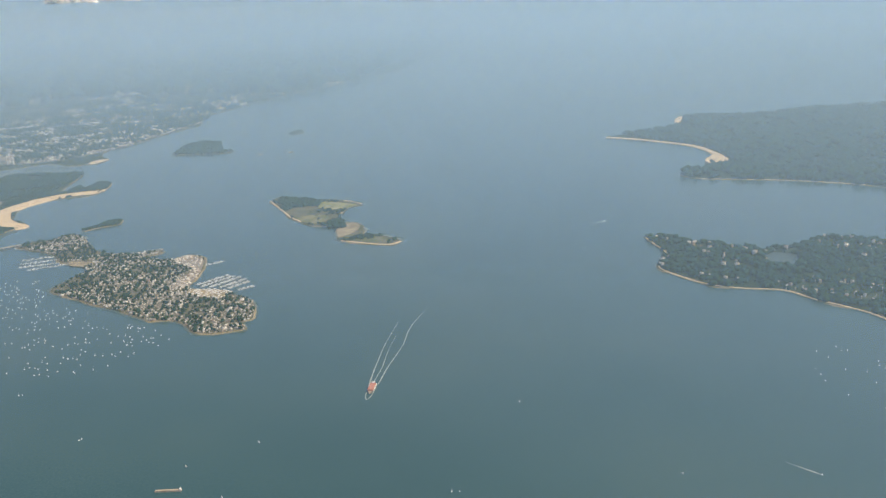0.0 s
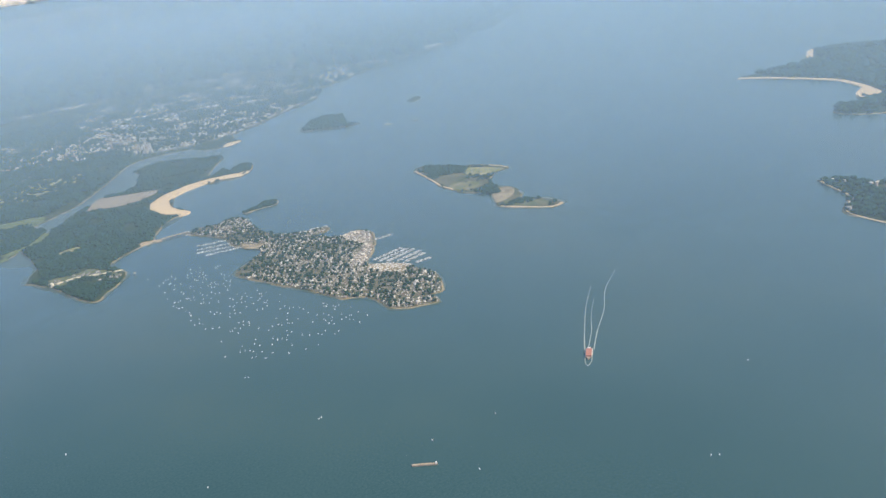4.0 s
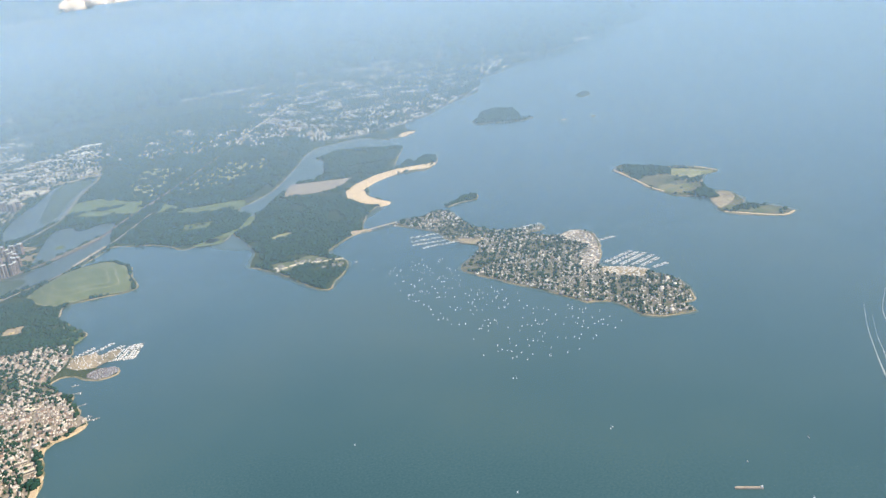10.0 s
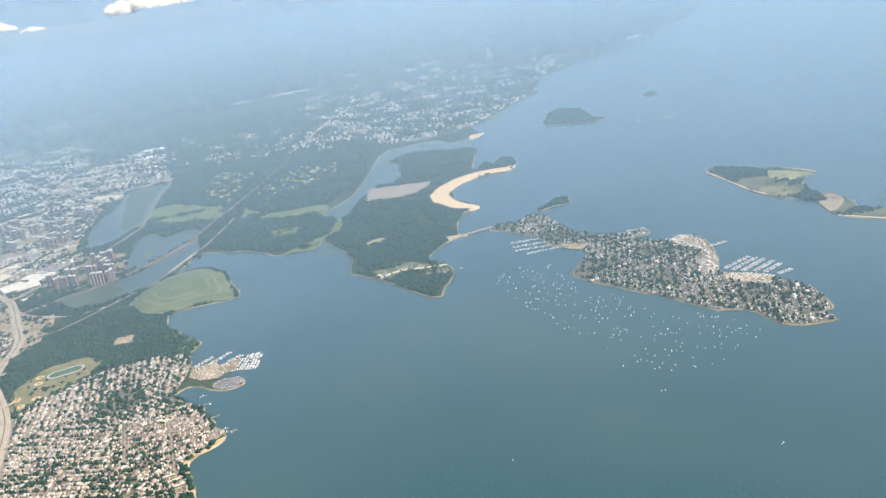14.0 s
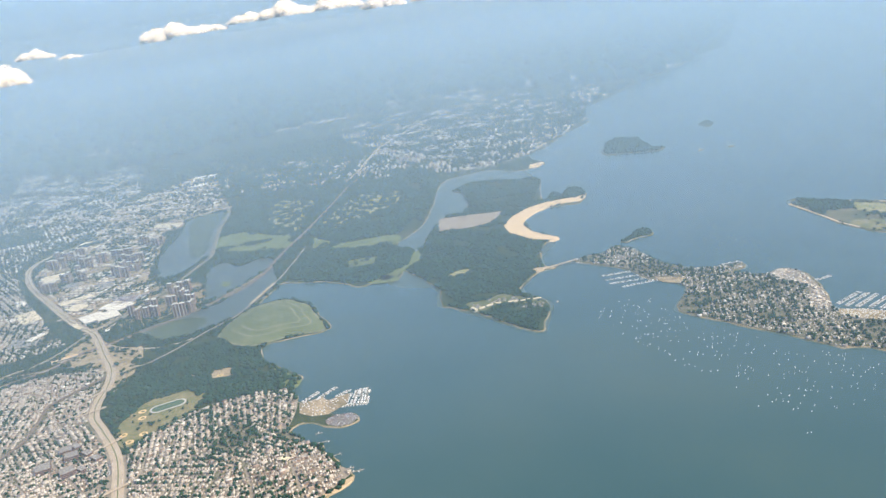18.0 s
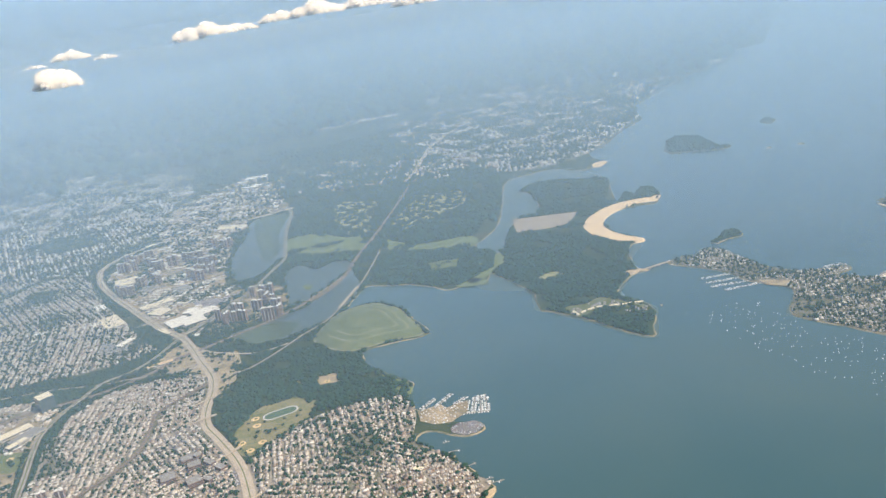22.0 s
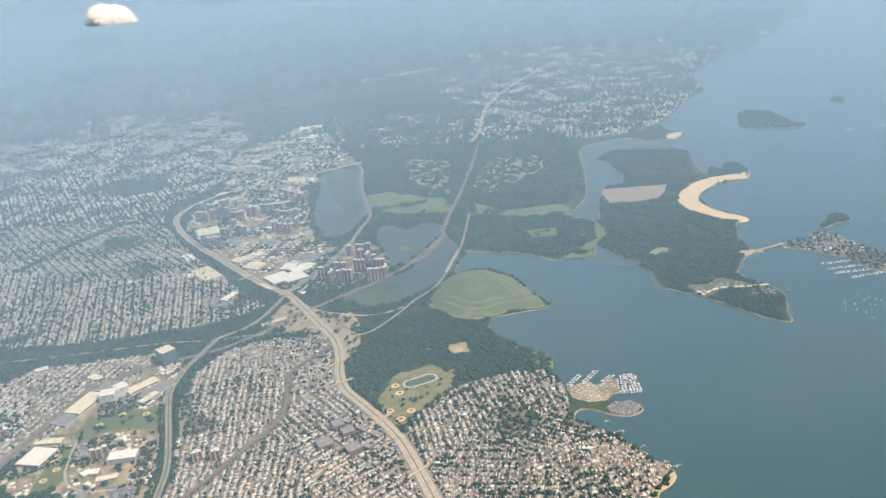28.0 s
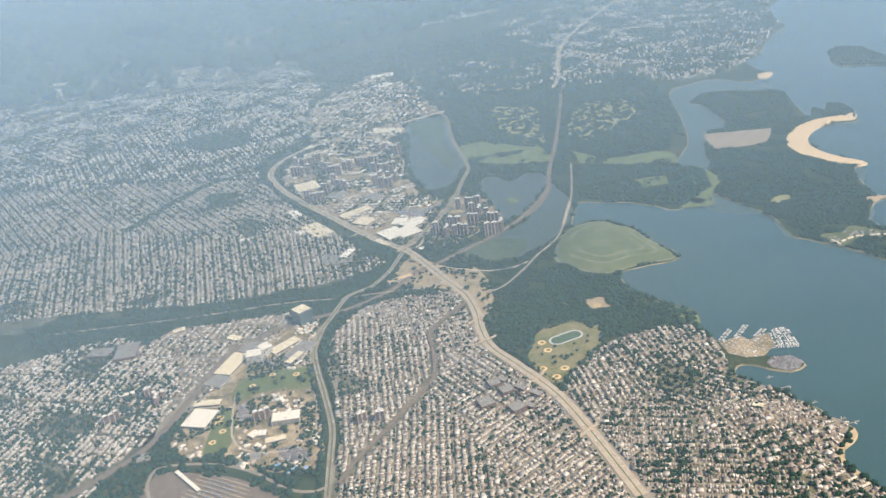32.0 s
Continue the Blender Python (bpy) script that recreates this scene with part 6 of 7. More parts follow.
bridge("road_bridge", "concrete road bridge over the river mouth", -140, 138, -122, 172, 2.0, 1.05, CONCRETE, 7)
bridge("railway_bridge", "railway bridge over the river on stone piers", -160, 161, -127, 200, 2.0, 0.95, RAILBED, 12)
bridge("road_bridge", "low bridge to the island", 40, 82, 60, 85, 1.6, 0.9, CONCRETE, 6)
bridge("motorway_bridge", "motorway bridge over the river", -182, 434, -136, 448, 5.0, 1.2, CONCRETE, 8)
for x0, y0, x1, y1 in ((-215, -62, -201, -55), (-231, 24, -217, 28), (-228, 44, -214, 52), (-219, -20, -207, -11), (-242, 150, -228, 158), (-268, 187, -254, 193)):
    bridge("overpass", "concrete street overpass across the motorway", x0, y0, x1, y1, 1.4, 1.25, CONCRETE, 2)


def build_elevated():
    pts = eased(ELEVATED_LINE, False, 3.0)
    e = thing("elevated_railway", *pts[len(pts) // 2], LAND_Z, 0, "raised railway viaduct on steel posts over a street", "viaduct")
    deck = ribbon("deck", ELEVATED_LINE, 1.5, LAND_Z + 1.0, RAILBED, 0.22)
    deck.parent = e
    deck.matrix_parent_inverse = e.matrix_basis.inverted()
    post = boxed(0, 0, 0, 0.2, 1.2, 0.8)
    me = None
    for k, (x, y) in enumerate(pts[:-1:2]):
        d = Vector((pts[min(2 * k + 1, len(pts) - 1)][0] - x, pts[min(2 * k + 1, len(pts) - 1)][1] - y))
        if me is None:
            ob = part("post", post, RAILBED, e)
            me = ob.data
        else:
            ob = new("post", me)
            ob.parent = e
        ob.matrix_basis = e.matrix_basis.inverted() @ pose(x, y, LAND_Z, 0, 0, math.degrees(math.atan2(d.y, d.x)))


build_elevated()

# ---- boats ----
HULL = surface("white_hull", [(0.75, 0.75, 0.74), (0.85, 0.85, 0.84)], 2.0, 10.0, 0.35, 0, 0.02)
BLUE_HULL = surface("cabin_panels", [(0.5, 0.53, 0.56), (0.7, 0.7, 0.7)], 2.0, 10.0, 0.4, 0, 0.02)
METAL = surface("mast_metal", [(0.6, 0.6, 0.6), (0.7, 0.7, 0.7)], 2.0, 10.0, 0.4, 0.8, 0.0)
FOAM = surface("sea_foam", [(0.12, 0.18, 0.18), (0.3, 0.35, 0.33), (0.55, 0.57, 0.53)], 0.3, 2.0, 0.8)
RED = surface("red_cargo", [(0.42, 0.17, 0.13), (0.52, 0.27, 0.21)], 0.6, 3.0, 0.7)
DECK = surface("rust_deck", [(0.3, 0.24, 0.2), (0.45, 0.4, 0.35)], 0.6, 3.0, 0.85)


def hull_shape(length, beam, depth):
    """A boat's hull: pointed bow, full stern, narrower below."""
    bm = bmesh.new()
    plan = ((-0.5, 0.42), (-0.2, 0.5), (0.15, 0.45), (0.36, 0.25), (0.5, 0.0))
    rings = []
    for z, k in ((0.0, 0.65), (depth, 1.0)):
        ring = [(x * length * (0.92 + 0.08 * k), w * beam * k) for x, w in plan] + [(x * length * (0.92 + 0.08 * k), -w * beam * k) for x, w in plan[-2::-1]]
        rings.append([bm.verts.new((x, y, z - depth * 0.35)) for x, y in ring])
    n = len(rings[0])
    for k in range(n):
        bm.faces.new((rings[0][k], rings[0][(k + 1) % n], rings[1][(k + 1) % n], rings[1][k]))
    bm.faces.new(rings[1])
    bm.faces.new(rings[0][::-1])
    bmesh.ops.recalc_face_normals(bm, faces=bm.faces[:])
    return bm


def sail_boat(m, scale=1.0):
    b = thing("sailing_boat", 0, 0, 0, 0, "white sailing boat with a bare mast, moored", "boat", "moored boats")
    part("hull", hull_shape(1.05 * scale, 0.34 * scale, 0.2), HULL, b)
    part("cabin", boxed(-0.02, 0, 0.14, 0.42 * scale, 0.24 * scale, 0.1), BLUE_HULL, b)
    bm = bmesh.new()
    bmesh.ops.create_cone(bm, segments=6, radius1=0.012, radius2=0.008, depth=1.2, cap_ends=True, matrix=pose(0.12, 0, 0.71))
    part("mast", bm, METAL, b)
    part("boom", boxed(-0.22, 0, 0.36, 0.6 * scale, 0.05, 0.05), HULL, b)
    b.matrix_basis = m
    return b


def motor_boat(m, scale=1.0):
    b = thing("motor_boat", 0, 0, 0, 0, "white motor boat with a small cabin, moored", "boat", "moored boats")
    part("hull", hull_shape(0.95 * scale, 0.34 * scale, 0.22), HULL, b)
    part("cabin", boxed(0.05, 0, 0.16, 0.4 * scale, 0.3 * scale, 0.2), HULL, b)
    part("windscreen", boxed(0.27 * scale, 0, 0.18, 0.04, 0.28 * scale, 0.12), DARK_WINDOW, b)
    b.matrix_basis = m
    return b


rb = random.Random(77)
sail, motor = sail_boat(pose(*BOATS_SAIL[0], 0, 0, 0, 40), 0.58), motor_boat(pose(*BOATS_SAIL[1], 0, 0, 0, 70), 0.58)
for x, y in BOATS_SAIL[2:] + BOATS_SAIL0:
    copy_thing(rb.choice((sail, motor)), pose(x, y, 0, 0, 0, rb.uniform(0, 360)))
for zone, spacing, seed in ((MOORING, 5.2, 78), (MOORING_EAST, 8.5, 79)):
    for x, y in scatter(zone, spacing, np.random.default_rng(seed)):
        if not inside(CITY_ISLAND, [(x, y)])[0] and rb.random() < 0.86:
            copy_thing(sail if rb.random() < 0.6 else motor, pose(float(x), float(y), 0, 0, 0, 35 + rb.gauss(0, 14)))

WOOD_DOCK = surface("dock_planks", [(0.32, 0.28, 0.23), (0.45, 0.4, 0.34)], 0.6, 5.0, 0.9)


def marina(lines, label, seed, every=0.55, share=0.75, length=1.0):
    """Docks on the water with boats berthed on both sides."""
    r = random.Random(seed)
    for x0, y0, x1, y1 in lines:
        d = Vector((x1 - x0, y1 - y0))
        turn = math.degrees(math.atan2(d.y, d.x))
        dk = thing("dock", (x0 + x1) / 2, (y0 + y1) / 2, 0, turn, label, "dock", "docks")
        part("walkway", boxed(0, 0, 0.02, d.length, 0.3, 0.1), WOOD_DOCK, dk)
        n = int(d.length / every)
        for k in range(0, n, 4):
            for s in (-1, 1):
                part("finger", boxed((k + 0.5) / n * d.length - d.length / 2, s * 0.65, 0.02, 0.12, 1.0, 0.08), WOOD_DOCK, dk)
        for k in range(n):
            for s in (-1, 1):
                if r.random() < share and not (k % 4 == 0):
                    u = (k + 0.5) / n
                    p = Vector((x0, y0)) + d * u + Vector((-d.y, d.x)).normalized() * s * 0.85
                    BERTHED.append((p.x, p.y, 0.0, length * r.uniform(0.75, 1.15), 0.4 * r.uniform(0.85, 1.2), radians(turn + 90 * s)))


BERTHED = []
marina(BAY_MARINA, "long wooden dock with berthed boats in the bay", 81)
marina(ISLAND_MARINA, "wooden dock with berthed white boats beside the island", 82)
marina(BRIDGE_MARINA, "wooden dock with berthed boats near the bridge", 83)
marina(NORTH_MARINA, "wooden dock of a small marina", 84)
marina(SHORE_PIERS, "short private pier off the shore", 85, 0.9, 0.25)
marina(COVE_PIERS, "short private pier off the beach", 86, 0.9, 0.4)


def berthed_mesh(rows):
    """Hulls and cabins of many berthed boats in one mesh."""
    bm = hull_shape(1, 1, 0.26)
    bmesh.ops.triangulate(bm, faces=bm.faces[:])
    bm.verts.index_update()
    H, HF = np.array([v.co for v in bm.verts]), np.array([[v.index for v in f.verts] for f in bm.faces])
    bm.free()
    bm = boxed(0, 0, 0.12, 0.38, 0.6, 0.22)
    bmesh.ops.triangulate(bm, faces=bm.faces[:])
    bm.verts.index_update()
    C, CF = np.array([v.co for v in bm.verts]), np.array([[v.index for v in f.verts] for f in bm.faces])
    bm.free()
    V, F = np.concatenate([H, C]), np.concatenate([HF, CF + len(H)])
    r = np.asarray(rows)
    c, s = np.cos(r[:, 5:6]), np.sin(r[:, 5:6])
    lx, ly = V[None, :, 0] * r[:, 3:4], V[None, :, 1] * r[:, 4:5]
    v = np.stack([r[:, 0:1] + lx * c - ly * s, r[:, 1:2] + lx * s + ly * c, r[:, 2:3] + V[None, :, 2] + 0 * lx], -1)
    f = (np.arange(len(r)) * len(V))[:, None, None] + F
    return raw_mesh("berthed_boats", v.reshape(-1, 3), np.zeros((0, 4)), f.reshape(-1, 3), [HULL], [], np.zeros(len(r) * len(F)))


def stored(zone, turn, gap, row, share, z, seed):
    """Boats set up on land in rows."""
    r = np.random.default_rng(seed)
    p = np.asarray(zone, float)
    mid, a = p.mean(0), radians(turn)
    R = np.array([[math.cos(a), -math.sin(a)], [math.sin(a), math.cos(a)]])
    q = (p - mid) @ R
    gx, gy = np.meshgrid(np.arange(q[:, 0].min(), q[:, 0].max(), gap), np.arange(q[:, 1].min(), q[:, 1].max(), row))
    pts = np.stack([gx.ravel(), gy.ravel()], 1) @ R.T + mid
    pts = pts[inside(zone, pts) & (r.random(len(pts)) < share)]
    for x, y in pts:
        BERTHED.append((x, y, z, r.uniform(0.75, 1.1), 0.34, a + math.pi / 2))


stored(MARINA_GROUND, 25, 0.55, 2.4, 0.28, PATCH + 0.1, 86)
stored(ISLAND_YARD, 20, 0.7, 2.4, 0.16, PATCH + 0.13, 87)
stored(ISLAND_MARINA_YARD, 110, 0.6, 1.8, 0.5, PATCH + 0.13, 88)
tagged(new("berthed_boats", berthed_mesh(BERTHED)), "white boats berthed side by side along the docks", "boats", "", "stuff")


# ---- cars ----
CAR = surface("car_paint", [(0.05, 0.05, 0.06), (0.5, 0.5, 0.5), (0.8, 0.8, 0.8), (0.25, 0.08, 0.07), (0.1, 0.15, 0.3), (0.7, 0.7, 0.68)], 1.0, 8.0, 0.35, 0.2, 0.0, island=0.95)


def cars_mesh(name, pts, turns, size=0.48):
    n = len(pts)
    body = np.array([[-1, -1, 0], [1, -1, 0], [1, 1, 0], [-1, 1, 0], [-1, -1, 0.5], [1, -1, 0.5], [1, 1, 0.5], [-1, 1, 0.5], [-0.6, -0.8, 1], [0.35, -0.8, 1], [0.35, 0.8, 1], [-0.6, 0.8, 1]]) * (size / 2, size * 0.21, 0.17)
    q = np.array([[0, 1, 5, 4], [1, 2, 6, 5], [2, 3, 7, 6], [3, 0, 4, 7], [4, 5, 9, 8], [5, 6, 10, 9], [6, 7, 11, 10], [7, 4, 8, 11], [8, 9, 10, 11]])
    c, s = np.cos(turns)[:, None], np.sin(turns)[:, None]
    v = np.stack([pts[:, 0:1] + body[:, 0] * c - body[:, 1] * s, pts[:, 1:2] + body[:, 0] * s + body[:, 1] * c, pts[:, 2:3] + body[:, 2] + 0 * c], -1)
    f = (np.arange(n) * 12)[:, None, None] + q
    return raw_mesh(name, v.reshape(-1, 3), f.reshape(-1, 4), np.zeros((0, 3)), [CAR], np.zeros(n * 9), [])


def parked(name, zone, turn, z, seed, label, share=0.6):
    r = np.random.default_rng(seed)
    p = np.asarray(zone, float)
    mid, a = p.mean(0), radians(turn)
    R = np.array([[math.cos(a), -math.sin(a)], [math.sin(a), math.cos(a)]])
    q = (p - mid) @ R
    gx, gy = np.meshgrid(np.arange(q[:, 0].min(), q[:, 0].max(), 0.29), np.arange(q[:, 1].min(), q[:, 1].max(), 0.95))
    pts = np.stack([gx.ravel(), gy.ravel()], 1) @ R.T + mid
    pts = pts[inside(zone, pts) & (r.random(len(pts)) < share)]
    tagged(new(name, cars_mesh(name, np.concatenate([pts, np.full((len(pts), 1), z)], 1), np.full(len(pts), a + math.pi / 2))), label, "cars", "", "stuff")


parked("parked_cars_spit", MARINA_LOT, 20, PATCH + 0.02, 91, "rows of parked cars on the spit", 0.5)
parked("parked_cars_mall", MALL_LOT, -30, PATCH + 0.02, 92, "rows of parked cars at the stores", 0.6)
for no, (zone, lift, turn) in enumerate(((LOT_CAMPUS, 0.036, 20), (LOT_OFFICES, 0.036, -30), (LOT_HOSPITAL, 0.036, 70), (LOT_THRUWAY, 0.11, 26), (LOT_STORE, 0.11, -3))):
    parked("parked_cars_lot", zone, turn, PATCH + lift, 93 + no, "rows of parked cars on an asphalt lot", 0.55)
traffic, turns = [], []
for line, offs, gap in ((THRUWAY, (-1.8, -1.2, -0.6, 0.6, 1.2, 1.8), 3.5), (PARKWAY, (-0.9, -0.5, 0.5, 0.9), 4.0), (SHORE_ROAD, (-0.4, 0.4), 6.0), (THRUWAY_NORTH, (-1.5, 1.5), 6.0)):
    fine = eased(line, False, 2.0)
    for (x0, y0), (x1, y1) in zip(fine[:-1], fine[1:]):
        d = Vector((x1 - x0, y1 - y0))
        for o in offs:
            if rb.random() < d.length / gap:
                u, s = rb.random(), Vector((-d.y, d.x)).normalized() * o
                traffic.append((x0 + d.x * u + s.x, y0 + d.y * u + s.y, LAND_Z + 0.13))
                turns.append(math.atan2(d.y, d.x))
tagged(new("traffic_cars", cars_mesh("traffic_cars", np.array(traffic), np.array(turns), 0.55)), "cars spread along the motorways", "cars", "", "stuff")


# ---- the pushed barge with its wake, the scow, the speedboats ----
def foam_strip(line, w0, w1, parent=None, name="foam"):
    pts = [Vector((x, y, 0)) for x, y in eased(line, False, 1.0)]
    verts, faces = [], []
    for k, p in enumerate(pts):
        d = (pts[min(k + 1, len(pts) - 1)] - pts[max(k - 1, 0)]).normalized()
        w = (w0 + (w1 - w0) * k / (len(pts) - 1)) * (0.6 + 0.8 * abs(noise.noise((p.x * 0.9, p.y * 0.9, 1)))) / 2
        s = Vector((-d.y, d.x, 0)) * w
        verts += [(p.x + s.x, p.y + s.y, 0.03), (p.x, p.y, 0.07), (p.x - s.x, p.y - s.y, 0.03)]
    for k in range(len(pts) - 1):
        a, b = 3 * k, 3 * k + 3
        faces += [(a, a + 1, b + 1, b), (a + 1, a + 2, b + 2, b + 1)]
    me = bpy.data.meshes.new(name)
    me.from_pydata(verts, [], faces)
    me.materials.append(FOAM)
    return new(name, me)


def build_barge():
    stern, bow, port, star, tip = (Vector((*p, 0)) for p in BARGE)
    d = bow - stern
    mid, turn, beam = (bow + stern) / 2, math.degrees(math.atan2(d.y, d.x)), (port - star).length
    b = thing("barge", mid.x, mid.y, 0, turn, "broad red-loaded barge under way with a white bow wave", "barge")
    bm = hull_shape(d.length, beam * 1.05, 0.7)
    part("hull", bm, DECK, b)
    for k in range(4):
        part("cargo", boxed((k - 1.9) * d.length * 0.19, 0, 0.45, d.length * 0.17, beam * 0.72, 0.55), RED, b)
    part("wheelhouse", boxed(-d.length * 0.43, 0, 0.45, 0.5, beam * 0.4, 0.9), HULL, b)
    for side in (-1, 1):
        part("bulwark", boxed(-0.1 * d.length, side * beam * 0.44, 0.44, d.length * 0.75, 0.1, 0.25), HULL, b)
    for line in (WAKE_LEFT, WAKE_RIGHT):
        tagged(foam_strip(line, 0.65, 0.12, None, "wake"), "long pale line of foam behind a barge", "wake", "barge wake", "stuff")
    tagged(foam_strip(WAKE_MIDDLE, 0.45, 0.08, None, "wake"), "thin foam in the middle of the wake", "wake", "barge wake", "stuff")
    n = Vector((-d.y, d.x, 0)).normalized()
    e = d.normalized()
    ring = [bow + n * beam * 0.42 - e * 1.6, bow + n * beam * 0.45 + e * 0.4, bow + n * beam * 0.25 + e * 3.2, bow + e * 4.6, bow - n * beam * 0.25 + e * 3.2, bow - n * beam * 0.45 + e * 0.4, bow - n * beam * 0.42 - e * 1.6]
    tagged(foam_strip([(p.x, p.y) for p in ring], 0.45, 0.45, None, "bow_wave"), "white bow wave", "wake", "barge wake", "stuff")
    for side, k in ((1, 0.5), (-1, 0.5)):
        line = [(stern + n * side * beam * k * 0.9 + e * f).to_2d()[:] for f in (d.length, d.length * 0.5, 0.0)]
        tagged(foam_strip(line, 0.3, 0.5, None, "wake"), "foam along the barge's side", "wake", "barge wake", "stuff")


build_barge()
s0, s1 = (Vector((*p, 0)) for p in SCOW)
sc = thing("scow", *((s0 + s1) / 2).to_2d(), 0, math.degrees(math.atan2((s1 - s0).y, (s1 - s0).x)), "long grey flat barge at anchor", "barge")
L = (s1 - s0).length
part("hull", boxed(0, 0, -0.3, L, 0.8, 0.7), DECK, sc)
for k in range(6):
    part("hatch", boxed((k - 2.5) * L / 6.5, 0, 0.4, L / 8, 0.55, 0.14), CONCRETE, sc)
part("deckhouse", boxed(L * 0.46, 0, 0.4, 0.4, 0.6, 0.5), HULL, sc)
for (hx, hy), (tx, ty) in (SPEEDBOAT, CRUISER):
    copy_thing(motor, pose(hx, hy, 0, 0, 0, math.degrees(math.atan2(hy - ty, hx - tx))))
    tagged(foam_strip([(hx, hy), ((hx + tx) / 2, (hy + ty) / 2), (tx, ty)], 0.7, 0.15, None, "wake"), "short white wake of a speedboat", "wake", "", "stuff")

# ---- houses on the points ----
district("kings_houses", KINGS_POINT, 25, 19, "pale houses among trees on the point", (13, 10), 2.0, 4.6, (1.5, 1.5), 0.9, 1.75, roof=HOUSE_ROOF, sheet=False, jitter=3.5, parks=-0.1, drop=(KINGS_POND,))


# ---- houses by the bay, one by one ----
CHIMNEY = surface("chimney_brick", [(0.25, 0.12, 0.09), (0.34, 0.18, 0.13)], 1.0, 8.0, 0.9)
ROOF_TINTS = [surface("shingle_" + n, c, 0.8, 9.0, 0.9) for n, c in (("grey", [(0.2, 0.19, 0.18), (0.3, 0.28, 0.26)]), ("brown", [(0.17, 0.13, 0.11), (0.26, 0.2, 0.165)]), ("pale", [(0.5, 0.46, 0.4), (0.62, 0.57, 0.5)]), ("white", [(0.56, 0.52, 0.46), (0.66, 0.62, 0.56)]))]
WALL_TINTS = [surface("siding_" + n, c, 0.8, 9.0, 0.85) for n, c in (("white", [(0.62, 0.59, 0.53), (0.72, 0.69, 0.62)]), ("brick", [(0.26, 0.18, 0.14), (0.35, 0.25, 0.2)]), ("cream", [(0.52, 0.46, 0.36), (0.62, 0.55, 0.44)]))]
house_masters = {}


def house(kind, m):
    """A small gabled house: walls, overhanging roof, chimney, windows and a door."""
    if kind in house_masters:
        return copy_thing(house_masters[kind], m)
    wall, roof = WALL_TINTS[kind % 3], ROOF_TINTS[kind % 4]
    h = thing("house", 0, 0, 0, 0, ("white-sided", "brick", "cream")[kind % 3] + " house with a " + ("grey", "brown", "pale", "white")[kind % 4] + " gabled roof by the bay", "house", "houses by the bay")
    part("wall", boxed(0, 0, 0, 1, 1, 0.7), wall, h)
    bm = bmesh.new()
    vs = [bm.verts.new(p) for p in ((-0.55, -0.56, 0.68), (0.55, -0.56, 0.68), (0.55, 0.56, 0.68), (-0.55, 0.56, 0.68), (-0.55, 0, 1.08), (0.55, 0, 1.08))]
    for f in ((0, 1, 5, 4), (2, 3, 4, 5), (3, 0, 4), (1, 2, 5), (3, 2, 1, 0)):
        bm.faces.new([vs[i] for i in f])
    part("roof", bm, roof, h)
    part("chimney", boxed(0.3, 0.12, 0.85, 0.12, 0.12, 0.35), CHIMNEY, h)
    for sx in (-0.28, 0.28):
        for side in (-1, 1):
            part("window", boxed(sx, side * 0.505, 0.3, 0.18, 0.02, 0.2), DARK_WINDOW, h)
    part("door", boxed(0.0, -0.505, 0.0, 0.14, 0.02, 0.28), CHIMNEY, h)
    h.matrix_basis = m
    house_masters[kind] = h
    return h


rh = random.Random(5)
for row in NEAR_HOUSES[:280]:
    house(rh.randrange(12), pose(float(row[0]), float(row[1]), LAND_Z + 0.05, 0, 0, math.degrees(float(row[7]))) @ Matrix.Diagonal((float(row[3]) * 0.95, float(row[4]) * 0.9, float(row[5]) / 0.7, 1)))


# ---- single trees in the open ----
BARK = surface("bark", [(0.06, 0.045, 0.03), (0.1, 0.08, 0.06)], 1.0, 8.0, 0.95)


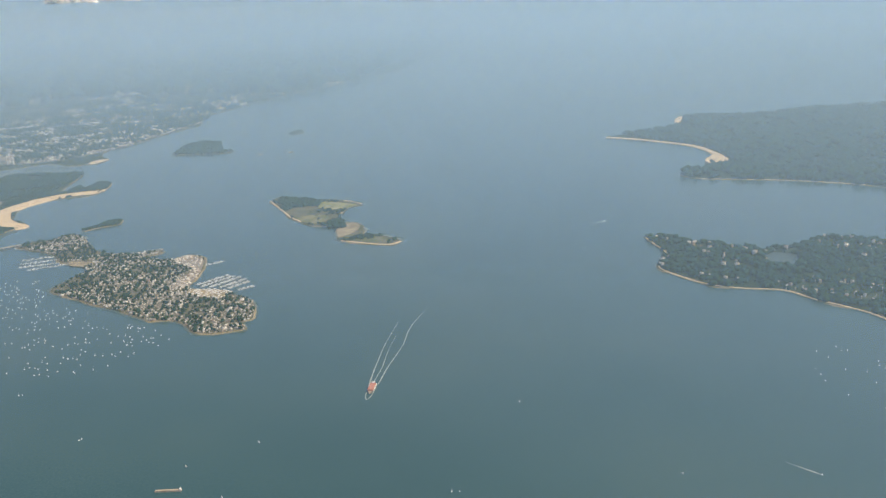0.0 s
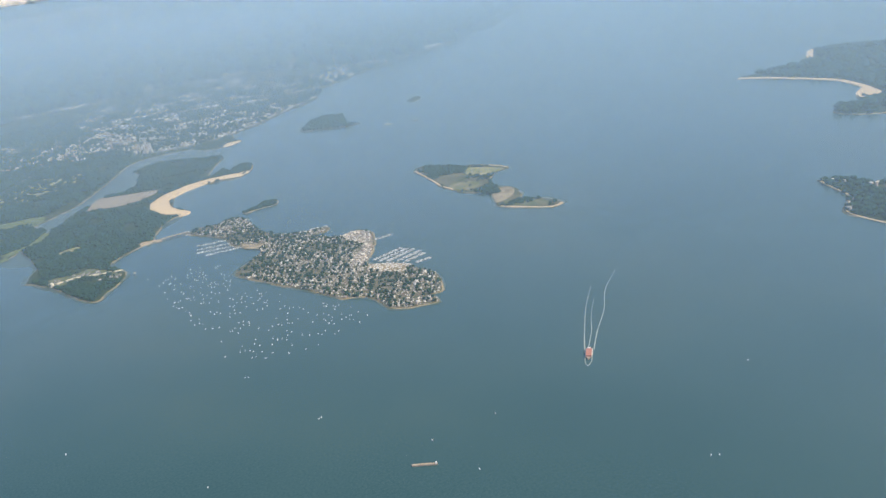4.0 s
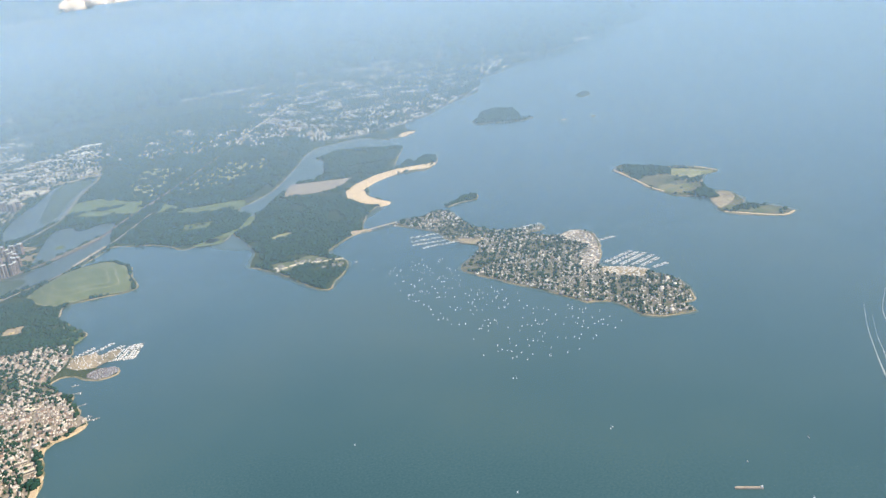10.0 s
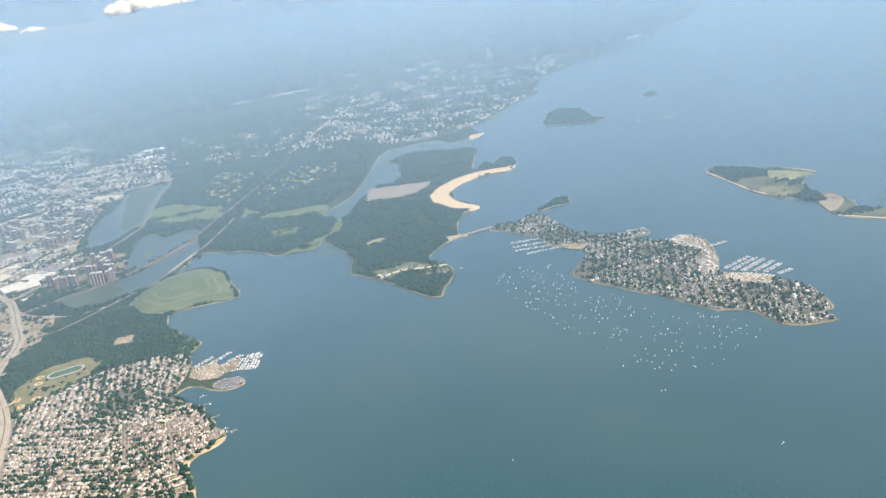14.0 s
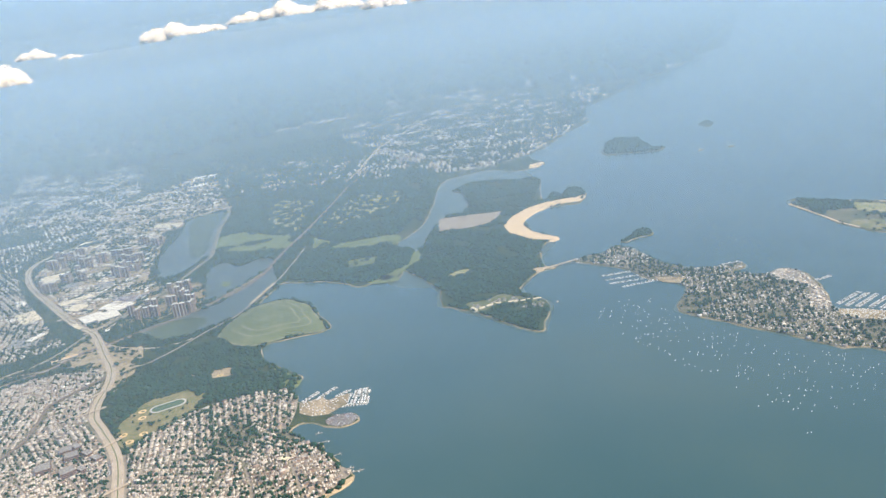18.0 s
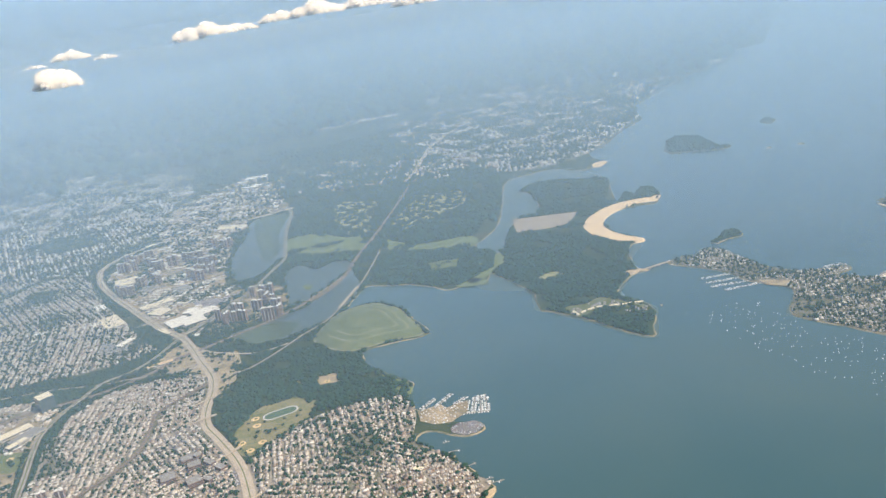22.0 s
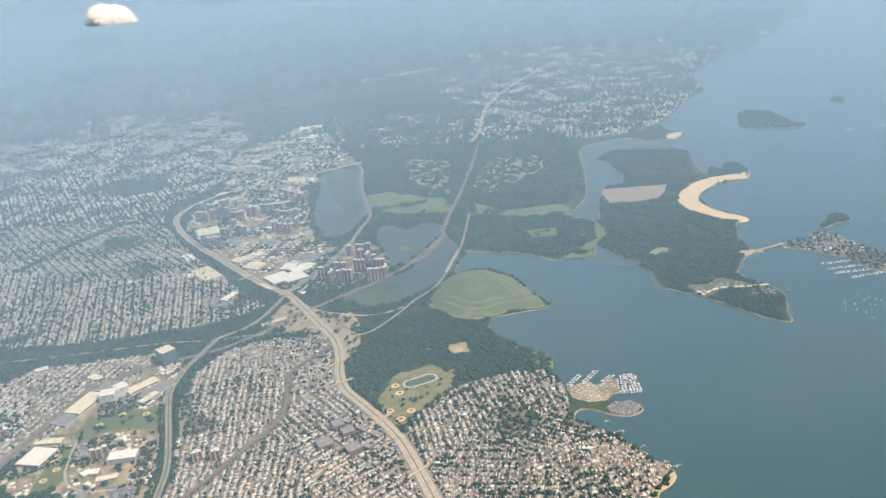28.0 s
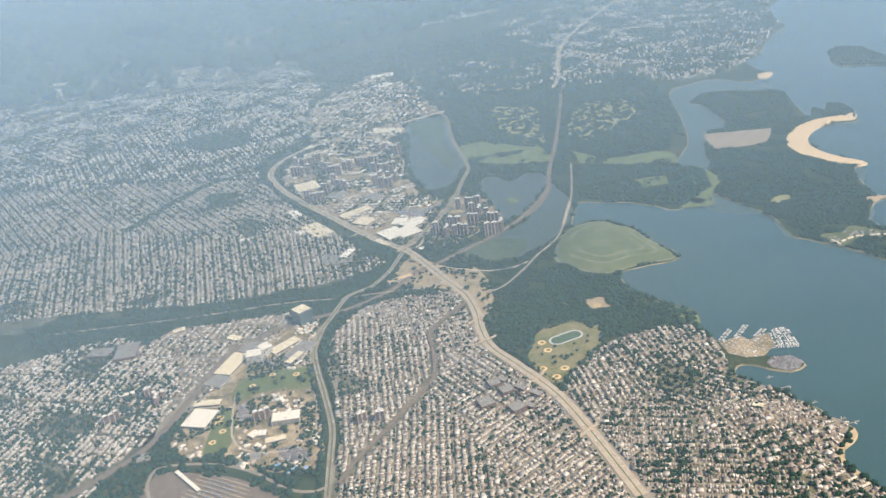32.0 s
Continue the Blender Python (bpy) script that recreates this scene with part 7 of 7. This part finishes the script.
def tree(seed):
    """A tapered trunk with limbs and a crown of uneven clumps."""
    r = np.random.default_rng(seed)
    t = thing("tree", 0, 0, 0, 0, "broad leafy tree standing in the open grass", "tree", "single trees")
    bm = bmesh.new()
    bmesh.ops.create_cone(bm, segments=7, radius1=0.09, radius2=0.05, depth=0.7, cap_ends=True, matrix=pose(0, 0, 0.35))
    for k in range(4):
        bmesh.ops.create_cone(bm, segments=5, radius1=0.045, radius2=0.02, depth=0.5, cap_ends=True, matrix=pose(0, 0, 0.65, 0, 0, 90 * k) @ pose(0.15, 0, 0.15, 0, 42, 0))
    part("trunk", bm, BARK, t)
    pts = r.normal(0, 0.3, (16, 2))
    me = clumps_mesh("crown", pts, 0.34, 0.55, r, None, 0.9)
    ob = new("crown", me)
    ob.parent = t
    return t


tree_masters = [tree(900 + k) for k in range(3)]
placed = 0
for zone, spacing, seed in ((BALL_GREEN, 8.0, 95), (DRY_GROUND, 5.0, 96), (CAMPUS, 7.0, 97), (BALL_GREEN_METRO, 6.0, 98), (PARK_CLEARING, 6.0, 99), (HART_GREEN, 8.0, 94)):
    for x, y in scatter(zone, spacing, np.random.default_rng(seed)):
        if min(math.hypot(x - a, y - b) for a, b in DIAMOND_PLACES + DIAMOND2_PLACES + [TRACK[0], TRACK[1]]) < 3.0:
            continue
        m = pose(float(x), float(y), PATCH, 0, 0, rh.uniform(0, 360)) @ Matrix.Diagonal((*(rh.uniform(0.8, 1.5),) * 3, 1))
        if placed < 3:
            tree_masters[placed].matrix_basis = m
        else:
            copy_thing(tree_masters[placed % 3], m)
        placed += 1

# ---- tracks of the railway yard ----
STEEL = surface("rail_steel", [(0.2, 0.17, 0.15), (0.32, 0.28, 0.25)], 0.8, 6.0, 0.5, 0.6)
yard_mid = Vector((sum(p[0] for p in RAIL_YARD) / len(RAIL_YARD), sum(p[1] for p in RAIL_YARD) / len(RAIL_YARD)))
for k in range(9):
    off = (k - 4) * 2.2
    tr = thing("railway_track", yard_mid.x - 4 + off * 0.5, yard_mid.y + 6 + off * 0.8, PATCH + 0.02, -42, "rusty track in the railway yard", "track", "yard tracks")
    for s in (-1, 1):
        part("rail", boxed(0, s * 0.11, 0.03, 26, 0.05, 0.04), STEEL, tr)
    part("bed", boxed(0, 0, 0, 26, 0.6, 0.03), CONCRETE, tr)
for k in range(7):
    tr = thing("train", yard_mid.x - 4 + (k - 3) * 1.2, yard_mid.y + 5 + (k - 3) * 1.8, PATCH + 0.09, -42, "parked silver subway train in the yard", "train", "parked trains")
    for c in range(6 + k % 3):
        part("carriage", boxed((c - 3.5) * 1.9, 0, 0, 1.8, 0.3, 0.36), METAL, tr)
